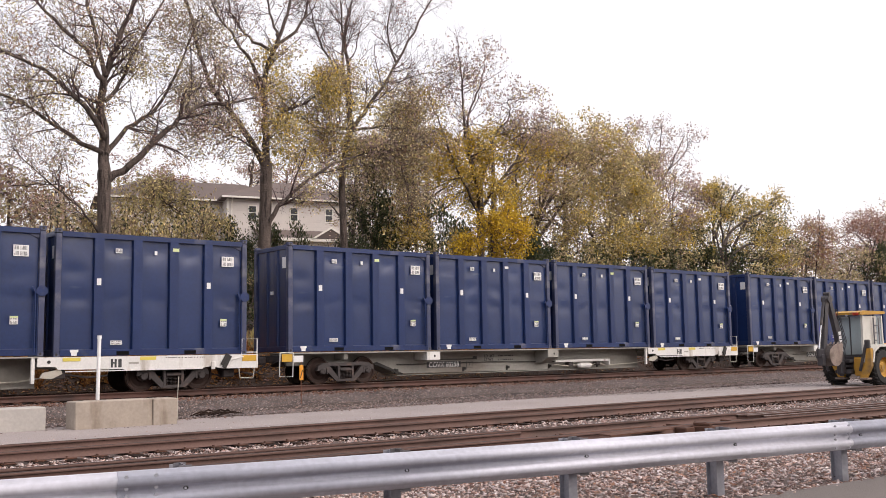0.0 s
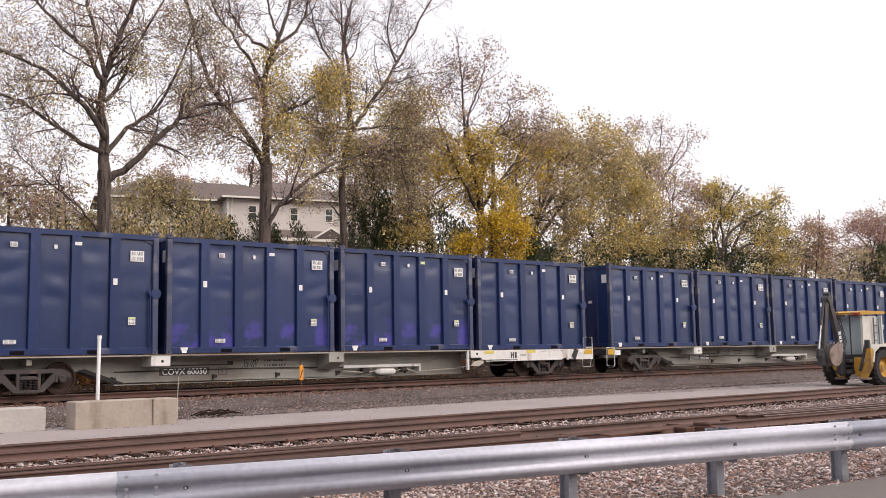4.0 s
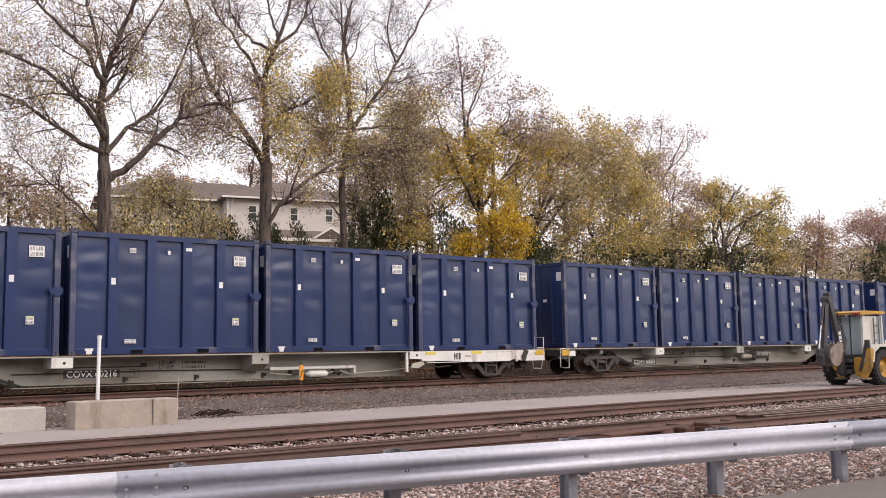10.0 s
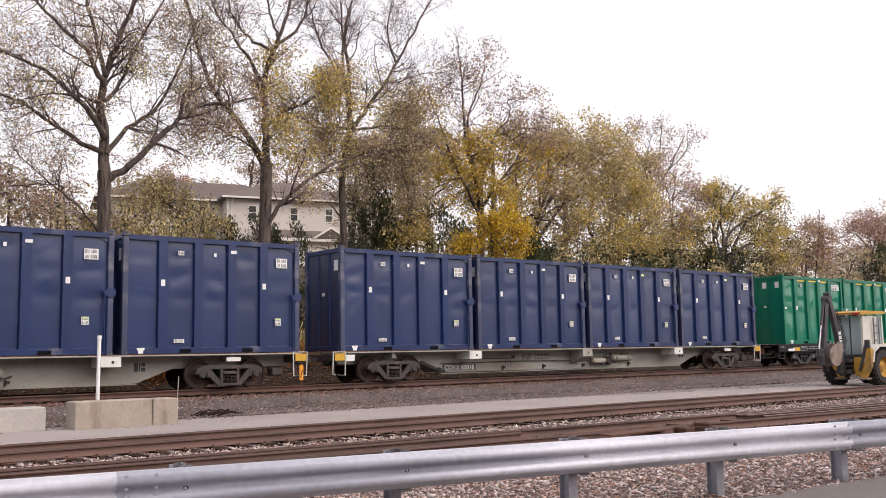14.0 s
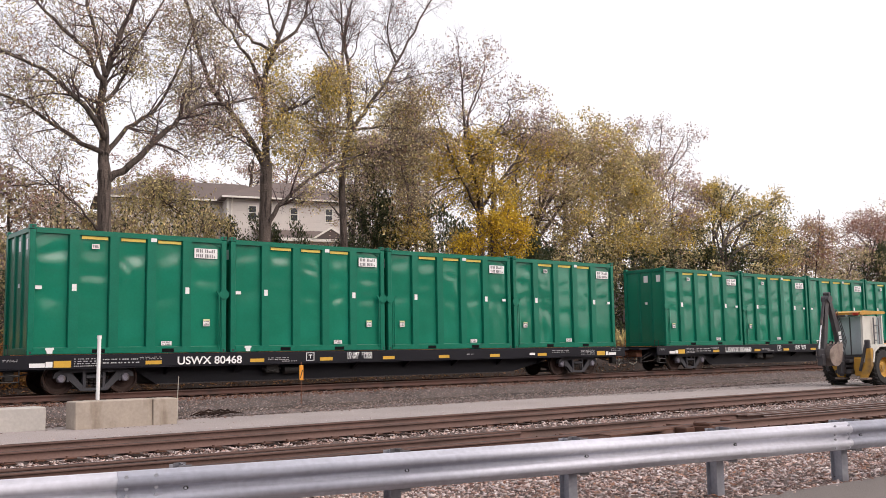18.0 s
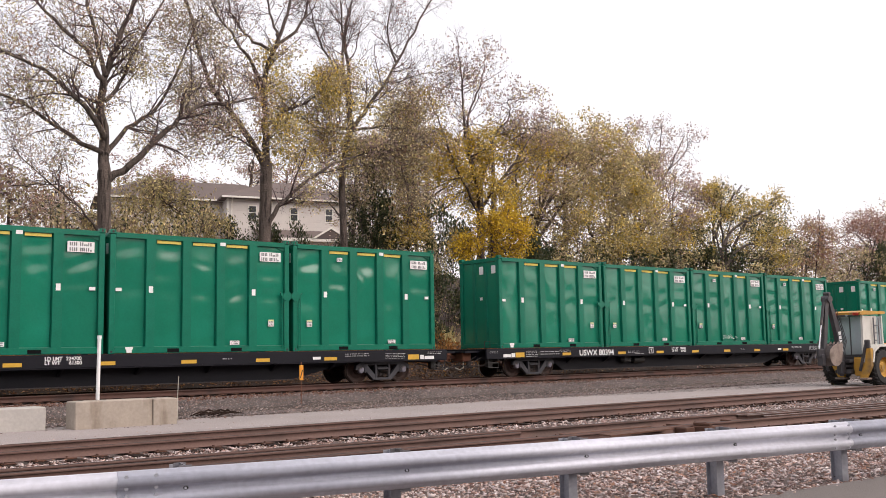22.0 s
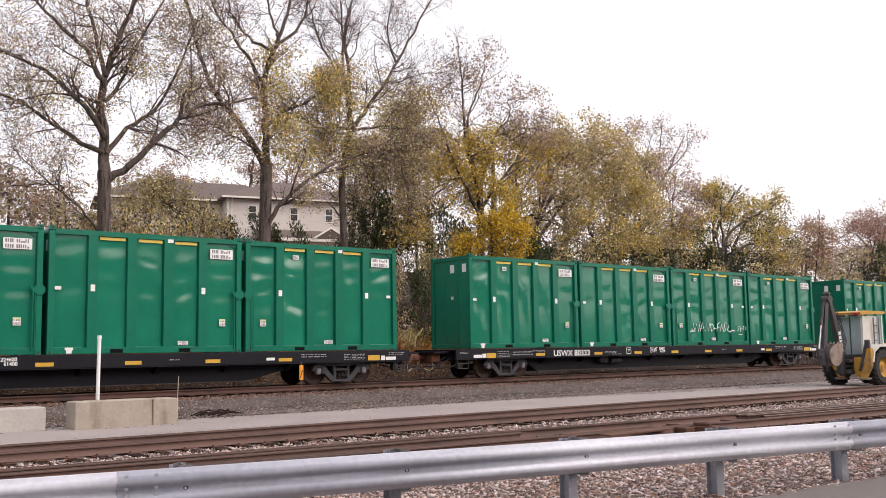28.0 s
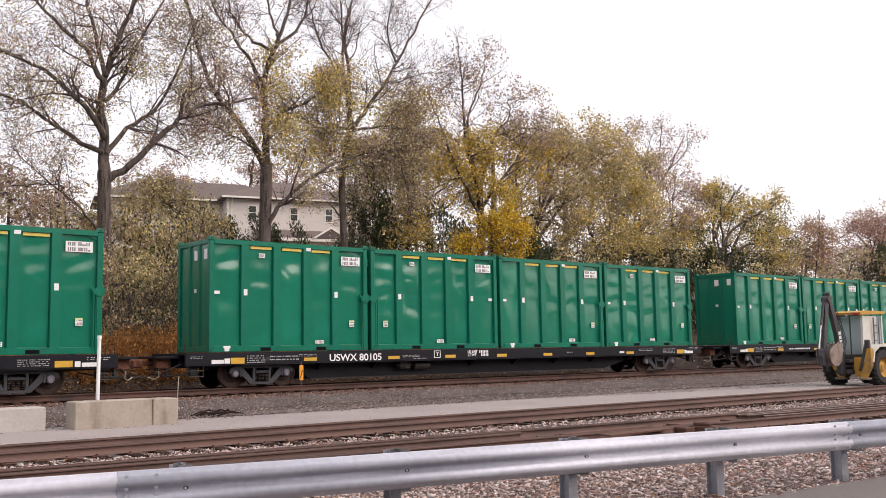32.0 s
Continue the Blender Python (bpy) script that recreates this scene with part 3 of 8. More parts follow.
        part("end_beam", eb, frm, c, at=m @ Matrix.Translation((-hx + 0.06, 0, 0)))
    part("lid", Geo().box(-hx + 0.16, hx - 0.16, -hy + 0.1, hy - 0.1, H - 0.16, H - 0.11, 0.01), skin, c)
    part("floor_pan", Geo().box(-hx + 0.16, hx - 0.16, -hy + 0.1, hy - 0.1, 0.04, 0.12), frm, c)
    # door lock: plate on the corner post, rod and lever
    s = 1 if hub_right else -1
    zc = 1.84
    hub = Geo().prism([(s * (hx - 0.09) + 0.165 * math.cos(a * math.pi / 4 + 0.39), zc + 0.165 * math.sin(a * math.pi / 4 + 0.39)) for a in range(8)], -hy - 0.03, -hy + 0.004, "y")
    part("lock_plate", hub, frm, c)
    part("lock_lever", Geo().prism([(s * (hx - 0.25), zc - 0.12), (s * (hx - 0.36), zc + 0.10), (s * (hx - 0.33), zc + 0.12), (s * (hx - 0.22), zc + 0.02)][::s], -hy - 0.025, -hy + 0.02, "y"), frm, c)
    part("lock_rod", Geo().cyl((s * (hx - 0.27), -hy - 0.012, 0.12), (s * (hx - 0.27), -hy - 0.012, zc), 0.022, n=8), frm, c)
    part("lock_rod", Geo().cyl((s * (hx - 0.20), -hy - 0.002, 0.05), (s * (hx - 0.20), -hy - 0.002, zc - 0.1), 0.016, n=8), frm, c)
    # plates
    yp, yr = -hy + 0.070, -hy + 0.0
    def P(name, x0, z1, x1, z0, y, m=M_STICKER, label="", lines=0):
        plate(c, name, x0 - hx, z1, x1 - hx, z0, y, m, label, lines)
    def tag(x):
        part("tag", Geo().prism([(x - hx - 0.075, 0.03), (x - hx + 0.075, 0.03), (x - hx + 0.085, 0.12), (x - hx + 0.12, 0.135), (x - hx + 0.12, 0.20), (x - hx - 0.12, 0.20), (x - hx - 0.12, 0.135), (x - hx - 0.085, 0.12)], -hy - 0.008, -hy - 0.001, "y"), M_STICKER, c)

    def striped(x0, z1, x1, z0):
        P("placard", x0, z1, x1, z0, yp - 0.02, lines=2)
        P("placard_stripe", x0, z1 + 0.002, x1, z1 - 0.05, yp - 0.028, M_LIME, "lime stripe along the placard's top")

    if green:
        P("number_plate_panel", 4.97, 3.28, 5.75, 2.97, yp - 0.02, lines=2)
        for x0, x1 in ((1.47, 2.24), (2.64, 3.39), (3.79, 4.53)):
            P("stripe", x0, 3.455, x1, 3.365, yp - 0.008, M_YELLOW_STRIPE, "faded yellow stripe")
        P("placard", 3.54, 3.50, 3.72, 3.39, yr - 0.002)
        if variant % 2 == 0:
            P("placard", 1.77, 3.23, 1.99, 3.09, yp - 0.02, lines=1)
        P("placard", 1.2, 2.03, 1.33, 1.83, yr - 0.002)
        P("placard", 4.66, 2.03, 4.79, 1.83, yr - 0.002)
        P("placard", *((0.20, 1.96, 0.38, 1.86) if hub_right else (5.62, 1.96, 5.80, 1.86)), yp - 0.02)
        striped(*((5.29, 1.05, 5.50, 0.83) if hub_right else (0.55, 1.05, 0.76, 0.83)))
        P("placard", 3.92, 0.37, 4.25, 0.24, yp - 0.02, lines=2) if variant % 3 else P("placard", 3.0, 0.37, 3.33, 0.24, yp - 0.02, lines=2)
        if hub_right:
            tag(0.62)
    else:
        P("number_plate_panel", 5.18, 3.12, 5.60, 2.80, yp - 0.02, lines=2)
        P("placard", 1.75, 3.20, 1.95, 3.06, yp - 0.02, lines=1)
        P("placard", 3.52, 3.29, 3.72, 3.19, yr - 0.002, M_LIME if variant == 1 else M_STICKER)
        P("placard", 2.95, 3.18, 3.04, 3.06, yp - 0.02)
        P("placard", 1.19, 2.28, 1.32, 2.08, yr - 0.002)
        P("placard", 4.65, 2.26, 4.78, 2.07, yr - 0.002)
        striped(5.14, 1.12, 5.36, 0.89)
        P("placard", 1.64, 0.46, 1.98, 0.34, yp - 0.02, lines=2)
        tag(0.58)
    # plates on the end facing -x
    for y0, y1, z0, z1 in ([(-0.95, -0.72, 3.0, 3.32), (-0.22, 0.02, 3.0, 3.32), (-0.15, 0.0, 1.95, 2.07)] if green else [(-1.0, -0.72, 2.85, 3.22), (-0.1, 0.1, 1.98, 2.1)]):
        part("placard", Geo().box(-hx + 0.05, -hx + 0.066, y0, y1, z0, z1), M_STICKER, c)
    return c


def bars(g, x0, x1, z0, z1, y, n, seed):
    """Lines of small stencilled print as bars."""
    rng = random.Random(seed)
    h = (z1 - z0) / n
    for k in range(n):
        x = x0
        while x < x1 - 0.05:
            w = rng.uniform(0.025, 0.06)
            g.box(x, min(x + w, x1), y - 0.004, y, z0 + h * (k + 0.30), z0 + h * (k + 0.66))
            x += w + rng.choice((0.014, 0.018, 0.06))
    return g


def stencil(car, g, material, label="rows of small unreadable stencilled print"):
    """Painted print on a car side."""
    return tagged(part("stencil", g, material, car, label), kind="stuff")


def wheelset_mesh(style):
    """Two flanged wheels on an axle with bearing end caps, turning about y."""
    g, idx = Geo(), []
    for s in (-1, 1):
        g.lathe([(0.10, s * 0.66), (0.30, s * 0.70), (0.40, s * 0.67), (0.482, s * 0.672), (0.482, s * 0.700), (0.460, s * 0.712)][:: s], 32)
        idx += [0] * (len(g.f) - len(idx))
        g.lathe([(0.460, s * 0.712), (0.452, s * 0.80)][:: s], 32)
        idx += [1] * (len(g.f) - len(idx))
        g.lathe([(0.452, s * 0.80), (0.405, s * 0.80), (0.38, s * 0.765), (0.30, s * 0.745), (0.16, s * 0.775), (0.13, s * 0.83), (0.10, s * 0.83)][:: s], 32)
        g.cyl((0, s * 0.6, 0), (0, s * 0.98, 0), 0.085, n=12)
        idx += [0] * (len(g.f) - len(idx))
        g.lathe([(0.118, s * 0.92), (0.118, s * 1.06), (0.095, s * 1.085), (0.0, s * 1.085)][:: s], 16)
        for k in range(3):
            a = 2 * math.pi * k / 3
            g.cyl((0.06 * math.cos(a), s * 1.08, 0.06 * math.sin(a)), (0.06 * math.cos(a), s * 1.105, 0.06 * math.sin(a)), 0.018, n=6)
        idx += [2] * (len(g.f) - len(idx))
    g.cyl((0, -0.7, 0), (0, 0.7, 0), 0.085, n=12)
    idx += [0] * (len(g.f) - len(idx))
    me = g.mesh("wheelset", M_WHEEL)
    me.materials.append(M_TREAD)
    me.materials.append(M_BEARING if style == "new" else M_TRUCK)
    me.polygons.foreach_set("material_index", np.array(idx, np.int32))
    return me


def truck(car, x, style, base=1.86):
    """A two-axle freight truck: two cast side frames, bolster, springs and wheelsets."""
    steel = M_TRUCK_NEW if style == "new" else M_TRUCK
    if "wheelset_" + style not in TEMPLATE:
        TEMPLATE["wheelset_" + style] = wheelset_mesh(style)
        a, r = base / 2, 0.457
        g = Geo()
        outline_top = [(-a - 0.24, r + 0.02), (-a - 0.20, r + 0.17), (-a - 0.02, r + 0.26), (-a + 0.25, r + 0.30), (-0.3, r + 0.28), (0.3, r + 0.28), (a - 0.25, r + 0.30), (a + 0.02, r + 0.26), (a + 0.20, r + 0.17), (a + 0.24, r + 0.02)]
        lower = [(a + 0.14, r + 0.02), (a + 0.12, r + 0.11), (a - 0.12, r + 0.12), (a - 0.30, r + 0.17), (0.28, r + 0.17), (-0.28, r + 0.17), (-a + 0.30, r + 0.17), (-a + 0.12, r + 0.12), (-a - 0.12, r + 0.11), (-a - 0.14, r + 0.02)]
        y0, y1 = -1.07, -0.93
        g.prism(outline_top + lower, y0, y1, "y")
        for k in (-1, 1):
            # diagonal arm down to the spring seat, column beside the bolster, bearing adapter
            arm = [(k * (a - 0.10), r + 0.15), (k * (a - 0.26), r + 0.18), (k * 0.33, r - 0.20), (k * 0.28, r - 0.36), (k * 0.39, r - 0.36), (k * (a - 0.17), r - 0.01)]
            g.prism(arm[::-k], y0 + 0.01, y1 - 0.01, "y")
            g.box(min(k * 0.33, k * 0.24), max(k * 0.33, k * 0.24), y0, y1, r - 0.29, r + 0.18, 0.01)
            g.box(k * a - 0.13, k * a + 0.13, y0 + 0.01, y1 - 0.01, r + 0.03, r + 0.13, 0.01)
            g.box(min(k * (a - 0.14), k * (a - 0.21)), max(k * (a - 0.14), k * (a - 0.21)), y0, y1, r - 0.10, r + 0.12, 0.01)
        g.prism([(-0.36, r - 0.36), (0.36, r - 0.36), (0.32, r - 0.28), (-0.32, r - 0.28)], y0 - 0.01, y1 + 0.01, "y")
        g.box(-0.24, 0.24, y0 - 0.02, y1, r + 0.0, r + 0.06, 0.01)
        TEMPLATE["frame_" + style] = g.mesh("truck", steel)
        sp = Geo()
        for s in (-1, 1):
            for k in (-0.2, -0.067, 0.067, 0.2):
                for row in range(5):
                    z = r - 0.245 + row * 0.045
                    sp.lathe([(0.035, z - r), (0.060, z - r + 0.015), (0.035, z - r + 0.03)], 10, "z", Matrix.Translation((k, s * 1.0, r)))
        TEMPLATE["spring_" + style] = sp.mesh("springs", M_TRUCK)
        TEMPLATE["bolster_" + style] = Geo().box(-0.24, 0.24, -1.05, 1.05, r - 0.02, r + 0.10, 0.03).box(-0.16, 0.16, -0.5, 0.5, r + 0.1, r + 0.25, 0.02).mesh("bolster", steel)
        br = Geo()
        for k in (-1,):
            br.box(k * 0.52 - 0.03, k * 0.52 + 0.03, -0.85, 0.85, r - 0.16, r - 0.08)
            for s in (-1, 1):
                br.box(k * 0.46 - 0.03, k * 0.46 + 0.03, s * 0.76 - 0.05, s * 0.76 + 0.05, r - 0.22, r + 0.02)
        TEMPLATE["brake_" + style] = br.mesh("brake_beams", M_DARK)
    t = part("truck", TEMPLATE["bolster_" + style], steel, car, "cast steel freight truck", at=pose(x, 0, 0))
    for sgn in (0, 180):
        part("side_frame", TEMPLATE["frame_" + style], steel, t, at=pose(0, 0, 0, 0, 0, sgn))
    tagged(part("spring_nest", TEMPLATE["spring_" + style], M_TRUCK, t), kind="stuff")
    for sgn in (0, 180):
        part("brake_beam", TEMPLATE["brake_" + style], M_DARK, t, at=pose(0, 0, 0, 0, 0, sgn))
    for k in (-1, 1):
        part("wheelset", TEMPLATE["wheelset_" + style], M_WHEEL, t, at=pose(k * base / 2, 0, 0.457))
    return t


def grab_iron(pts, r=0.018):
    return Geo().tube(pts, r, 6)


def coupler(car, x, s, rusty):
    """Knuckle coupler and draft gear pointing to s."""
    m = M_RUST_CAR if rusty else M_TRUCK
    g = Geo()
    g.box(min(x, x + s * 0.75), max(x, x + s * 0.75), -0.09, 0.09, 0.76, 0.92, 0.02)
    g.box(min(x + s * 0.55, x + s * 0.86), max(x + s * 0.55, x + s * 0.86), -0.17, 0.14, 0.70, 0.98, 0.05)
    part("coupler", g, m, car, "rusty knuckle coupler" if rusty else "")
    h = Geo()
    h.tube([(x + s * 0.1, -0.25, 0.72), (x + s * 0.35, -0.27, 0.50), (x + s * 0.6, -0.26, 0.38), (x + s * 0.85, -0.22, 0.46)], 0.025, 7)
    part("air_hose", h, M_TRUCK, car, "pale rubber air hose")
    part("cut_lever", Geo().tube([(x + s * 0.05, -1.1, 0.86), (x + s * 0.35, -0.9, 0.62), (x + s * 0.5, -0.2, 0.66)], 0.014, 6), M_DARK, car)


def skeleton_car(white_end):
    """A grey spine container flatcar, x = 0 at the first container's near corner, y = 0 on its centre line."""
    kind = "grey spine container flatcar with a white-painted end platform" if white_end else "weathered grey spine container flatcar with deep centre sill"
    c = thing("container_flatcar", kind, "rail car", "flatcars of the train")
    end = 18.7 if white_end else 25.1
    bottom = [(0.4, 0.66), (4.05, 0.63), (4.97, 0.27), (18.6, 0.22)] + ([(18.7, 0.22)] if white_end else [(19.72, 0.24), (20.88, 0.66), (25.0, 0.66)])
    web = Geo().prism([(end, 1.06), (0.2, 1.06)] + bottom, -0.42, 0.42, "y")
    part("centre_sill", web, M_GREY_PAINT, c)
    part("bottom_flange", Geo().box(5.0, 18.7 if white_end else 19.7, -0.50, 0.50, 0.195, 0.222), M_GREY_PAINT, c)
    part("deck_flange", Geo().box(0.05, end, -1.20, 1.20, 1.06, 1.10), M_GREY_PAINT, c)
    for k, (x, mtl) in enumerate(((6.16, M_WHITE_PAINT), (12.46, M_GREY_PAINT), (18.66, M_WHITE_PAINT))):
        if white_end and k == 2:
            continue
        for s in (1, -1):
            cb = part("cross_bearer", Geo().prism([(s * 1.215, 1.055), (s * 0.42, 1.055), (s * 0.42, 0.52 if k == 1 else 0.75), (s * 0.7, 0.52 if k == 1 else 0.745), (s * 1.215, 0.76)][::-s], x - 0.30, x + 0.30, "x"), mtl, c)
        # no opening: a dark disc paints the hole's shade
        part("bearer_hole", Geo().prism([(x + 0.05 + 0.045 * math.cos(a * 0.785), 0.90 + 0.045 * math.sin(a * 0.785)) for a in range(8)], -1.222, -1.212, "y"), M_DARK, cb)
    # slot (a dark strip painting its inner shade), gussets and pipes along the sill
    part("slot", Geo().box(6.7, 8.95, -0.428, -0.42, 0.735, 0.775).box(8.75, 8.95, -0.430, -0.42, 0.735, 0.86), M_DARK, c)
    for x in (5.0, 8.3, 10.6, 13.0, 16.0):
        part("tie_lug", Geo().box(x - 0.06, x + 0.06, -0.50, -0.42, 0.34, 0.44, 0.01).box(x - 0.09, x - 0.03, -0.47, -0.42, 0.28, 0.46), M_DARK, c)
    if white_end:
        part("pipe_guard", Geo().box(13.05, 16.47, -0.75, -0.68, 0.53, 0.63, 0.01).box(16.38, 16.47, -0.75, -0.42, 0.36, 0.63, 0.01), M_WHITE_PAINT, c, "white-painted pipe guard")
        part("air_tank", Geo().tube([(14.5, -0.62, 0.37), (14.62, -0.62, 0.37), (15.25, -0.62, 0.37), (15.38, -0.62, 0.37)], [0.05, 0.125, 0.125, 0.05], 14), M_WHITE_PAINT, c, "white air reservoir tank", smooth=False)
        part("air_pipe", Geo().tube([(13.1, -0.6, 0.44), (13.9, -0.66, 0.36), (14.5, -0.62, 0.40)], 0.022, 6).tube([(15.35, -0.62, 0.38), (15.8, -0.66, 0.46), (16.3, -0.6, 0.34), (18.2, -0.56, 0.40), (18.9, -0.9, 0.52)], 0.02, 6), M_HOSE, c, "pale air pipes")
        part("brake_valve", Geo().box(13.9, 14.2, -0.7, -0.46, 0.34, 0.55, 0.03), M_TRUCK, c)
        part("retainer_valve", Geo().box(15.6, 15.85, -0.72, -0.46, 0.36, 0.52, 0.03), M_TRUCK, c)
        part("bent_bracket", Geo().prism([(18.62, 0.50), (18.95, 0.46), (19.25, 0.60), (19.2, 0.74), (18.9, 0.68), (18.7, 0.64)], -1.16, -1.10, "y"), M_HOSE, c, "bent pale bracket")
    else:
        tank = Geo().tube([(14.55, -0.66, 0.66), (14.62, -0.66, 0.66), (15.75, -0.66, 0.66), (15.83, -0.66, 0.66)], [0.07, 0.14, 0.14, 0.07], 14)
        part("air_tank", tank, M_GREY_PAINT, c, "grey air reservoir tank")
        for x in (14.8, 15.55):
            part("tank_strap", Geo().box(x - 0.03, x + 0.03, -0.81, -0.42, 0.62, 0.70).box(x - 0.03, x + 0.03, -0.46, -0.42, 0.5, 0.86), M_TRUCK, c)
        part("brake_cylinder", Geo().tube([(13.35, -0.62, 0.56), (13.42, -0.62, 0.56), (14.15, -0.62, 0.56), (14.2, -0.62, 0.56)], [0.06, 0.12, 0.12, 0.06], 12), M_HOSE, c, "pale brake cylinder")
        v = Geo().box(14.22, 14.52, -0.70, -0.46, 0.44, 0.70, 0.03).box(14.3, 14.46, -0.76, -0.5, 0.34, 0.5, 0.03)
        part("retainer_valve", Geo().box(13.9, 14.1, -0.7, -0.45, 0.38, 0.47, 0.02), M_TRUCK, c)
        for pts, r in (([(14.1, -0.6, 0.74), (14.35, -0.70, 0.86), (14.6, -0.64, 0.76)], 0.022), ([(13.2, -0.5, 0.66), (14.2, -0.6, 0.64), (15.9, -0.52, 0.50), (16.1, -0.5, 0.56)], 0.024), ([(13.25, -0.6, 0.40), (14.3, -0.66, 0.38), (14.9, -0.6, 0.46)], 0.018)):
            part("air_pipe", Geo().tube(pts, r, 6), M_TRUCK, c)
        part("brake_valve", v, M_TRUCK, c)
        stencil(c, bars(Geo(), 13.6, 14.4, 0.5, 0.66, -0.423, 2, 5), M_INK)
    part("brake_pipe", Geo().tube([(5.0, -0.46, 0.60), (9.5, -0.46, 0.62), (13.3, -0.47, 0.56)], 0.016, 6), M_DARK, c)
    for body, z in (("LD LMT", 0.80), ("LT WT", 0.66)):
        part("stencil", TEMPLATE.setdefault("g_" + body, text_mesh(body, 0.16, M_INK, 0.003)), M_INK, c, "faded dark lettering " + body, at=pose(9.35, -0.424, z))
    stencil(c, bars(Geo(), 10.10, 10.95, 0.62, 0.94, -0.424, 2, 3), M_INK, "faded dark print")
    part("stencil", Geo().box(8.42, 8.72, -0.424, -0.42, 0.66, 0.68).box(8.42, 8.72, -0.424, -0.42, 0.42, 0.44).box(8.42, 8.44, -0.424, -0.42, 0.42, 0.68).box(8.70, 8.72, -0.424, -0.42, 0.42, 0.68).box(8.55, 8.58, -0.424, -0.42, 0.5, 0.6), M_INK, c)
    # end at -x: bolster, side step with yellow plate, brake rigging
    part("end_sill", Geo().box(-0.25, 0.35, -1.12, 1.12, 0.78, 1.02, 0.02).box(0.2, 1.3, -0.3, 0.3, 0.62, 1.0), M_TRUCK, c)
    part("step_frame", grab_iron([(-0.30, -1.2, 1.10), (-0.32, -1.2, 0.33), (0.18, -1.2, 0.30), (0.20, -1.2, 1.10), (-0.30, -1.2, 1.10)], 0.02), M_WHITE_PAINT, c, "white tubular side step")
    part("yellow_plate", Geo().box(-0.24, 0.16, -1.222, -1.20, 0.80, 1.05, 0.006), M_YELLOW, c, "yellow reflective plate")
    part("white_plate", Geo().box(0.22, 0.58, -1.215, -1.195, 0.78, 1.0, 0.006), M_STICKER, c)
    part("bolster_cover", Geo().box(2.30, 2.46, -1.06, 1.06, 0.84, 1.05, 0.02), M_GREY_PAINT, c)
    part("side_brace", Geo().prism([(3.9, 0.66), (5.2, 0.24), (5.3, 0.27), (4.1, 0.72)], -0.48, -0.42, "y"), M_DARK, c)
    coupler(c, -0.25, -1, False)
    truck(c, 2.38, "old")
    if white_end:
        g = Geo()
        prof = [(18.54, 1.075), (18.54, 0.81), (19.05, 0.80), (19.1, 0.72), (21.0, 0.70), (21.05, 0.66), (23.4, 0.66), (23.75, 0.72), (24.2, 0.64), (25.42, 0.64), (25.42, 1.075)]
        g.prism(prof[::-1], -1.215, -1.14, "y").prism(prof[::-1], 1.14, 1.215, "y")
        part("side_frame", g, M_WHITE_PAINT, c, "chipped white-painted side frame")
        part("platform_deck", Geo().box(18.6, 25.3, -1.14, 1.14, 0.95, 1.04), M_GREY_PAINT, c)
        part("vertical_post", Geo().box(18.38, 18.48, -1.19, -1.09, 0.34, 1.06, 0.01), M_WHITE_PAINT, c)
        part("rubbing_strip", Geo().box(19.3, 23.5, -1.228, -1.215, 0.645, 0.672), M_WHITE_PAINT, c)
        for x0 in (19.23, 21.49):
            part("yellow_plate", Geo().box(x0, x0 + 0.5, -1.226, -1.212, 0.95, 1.055), M_YELLOW_STRIPE, c, "dull yellow reflective plate")
        sq = Geo().box(20.57, 20.97, -1.224, -1.212, 0.70, 1.05)
        part("sign_plate", sq, M_WHITE_PAINT, c)
        for x0, x1, z0, z1 in ((20.61, 20.67, 0.75, 1.0), (20.72, 20.78, 0.75, 1.0), (20.83, 20.93, 0.75, 1.0), (20.67, 20.72, 0.86, 0.91)):
            part("sign_bar", Geo().box(x0, x1, -1.229, -1.22, z0, z1), M_INK, c)
        stencil(c, bars(Geo(), 22.3, 23.6, 0.98, 1.04, -1.216, 1, 9), M_TRUCK)
        part("stencil", Geo().box(21.15, 21.45, -1.222, -1.212, 0.84, 0.9), M_GREY_PAINT, c)
        part("lock_lug", Geo().prism([(18.85 + 0.05 * math.cos(a * 0.785), 0.94 + 0.05 * math.sin(a * 0.785)) for a in range(8)], -1.222, -1.212, "y"), M_DARK, c)
        part("hinged_flap", Geo().box(-0.11, 0.12, -0.02, 0.02, -0.20, 0.20, 0.012).box(-0.02, 0.12, -0.035, 0.0, -0.25, -0.05, 0.01), M_DARK, c, "bent dark steel flap", at=pose(24.28, -1.25, 0.90, 0, 30, 0))
        part("flap_hinge", Geo().box(23.78, 23.92, -1.25, -1.2, 0.62, 0.88, 0.02).tube([(24.3, -1.24, 0.88), (24.9, -1.22, 1.0)], 0.02, 6), M_WHITE_PAINT, c)
        part("hand_brake_rod", Geo().tube([(18.7, -1.0, 0.55), (19.3, -1.05, 0.58), (20.0, -1.0, 0.48), (20.6, -1.0, 0.52)], 0.03, 7).box(19.0, 19.35, -1.1, -0.9, 0.45, 0.72, 0.03), M_TRUCK, c)
        part("ladder", grab_iron([(24.83, -1.2, 0.66), (24.85, -1.2, 1.57), (25.40, -1.2, 1.57), (25.38, -1.2, 0.66)], 0.022).tube([(24.84, -1.2, 1.14), (25.39, -1.2, 1.14)], 0.018, 6), M_WHITE_PAINT, c, "white tubular end ladder")
        part("yellow_plate", Geo().box(24.86, 25.36, -1.232, -1.214, 0.86, 1.05, 0.006), M_YELLOW, c, "yellow reflective plate")
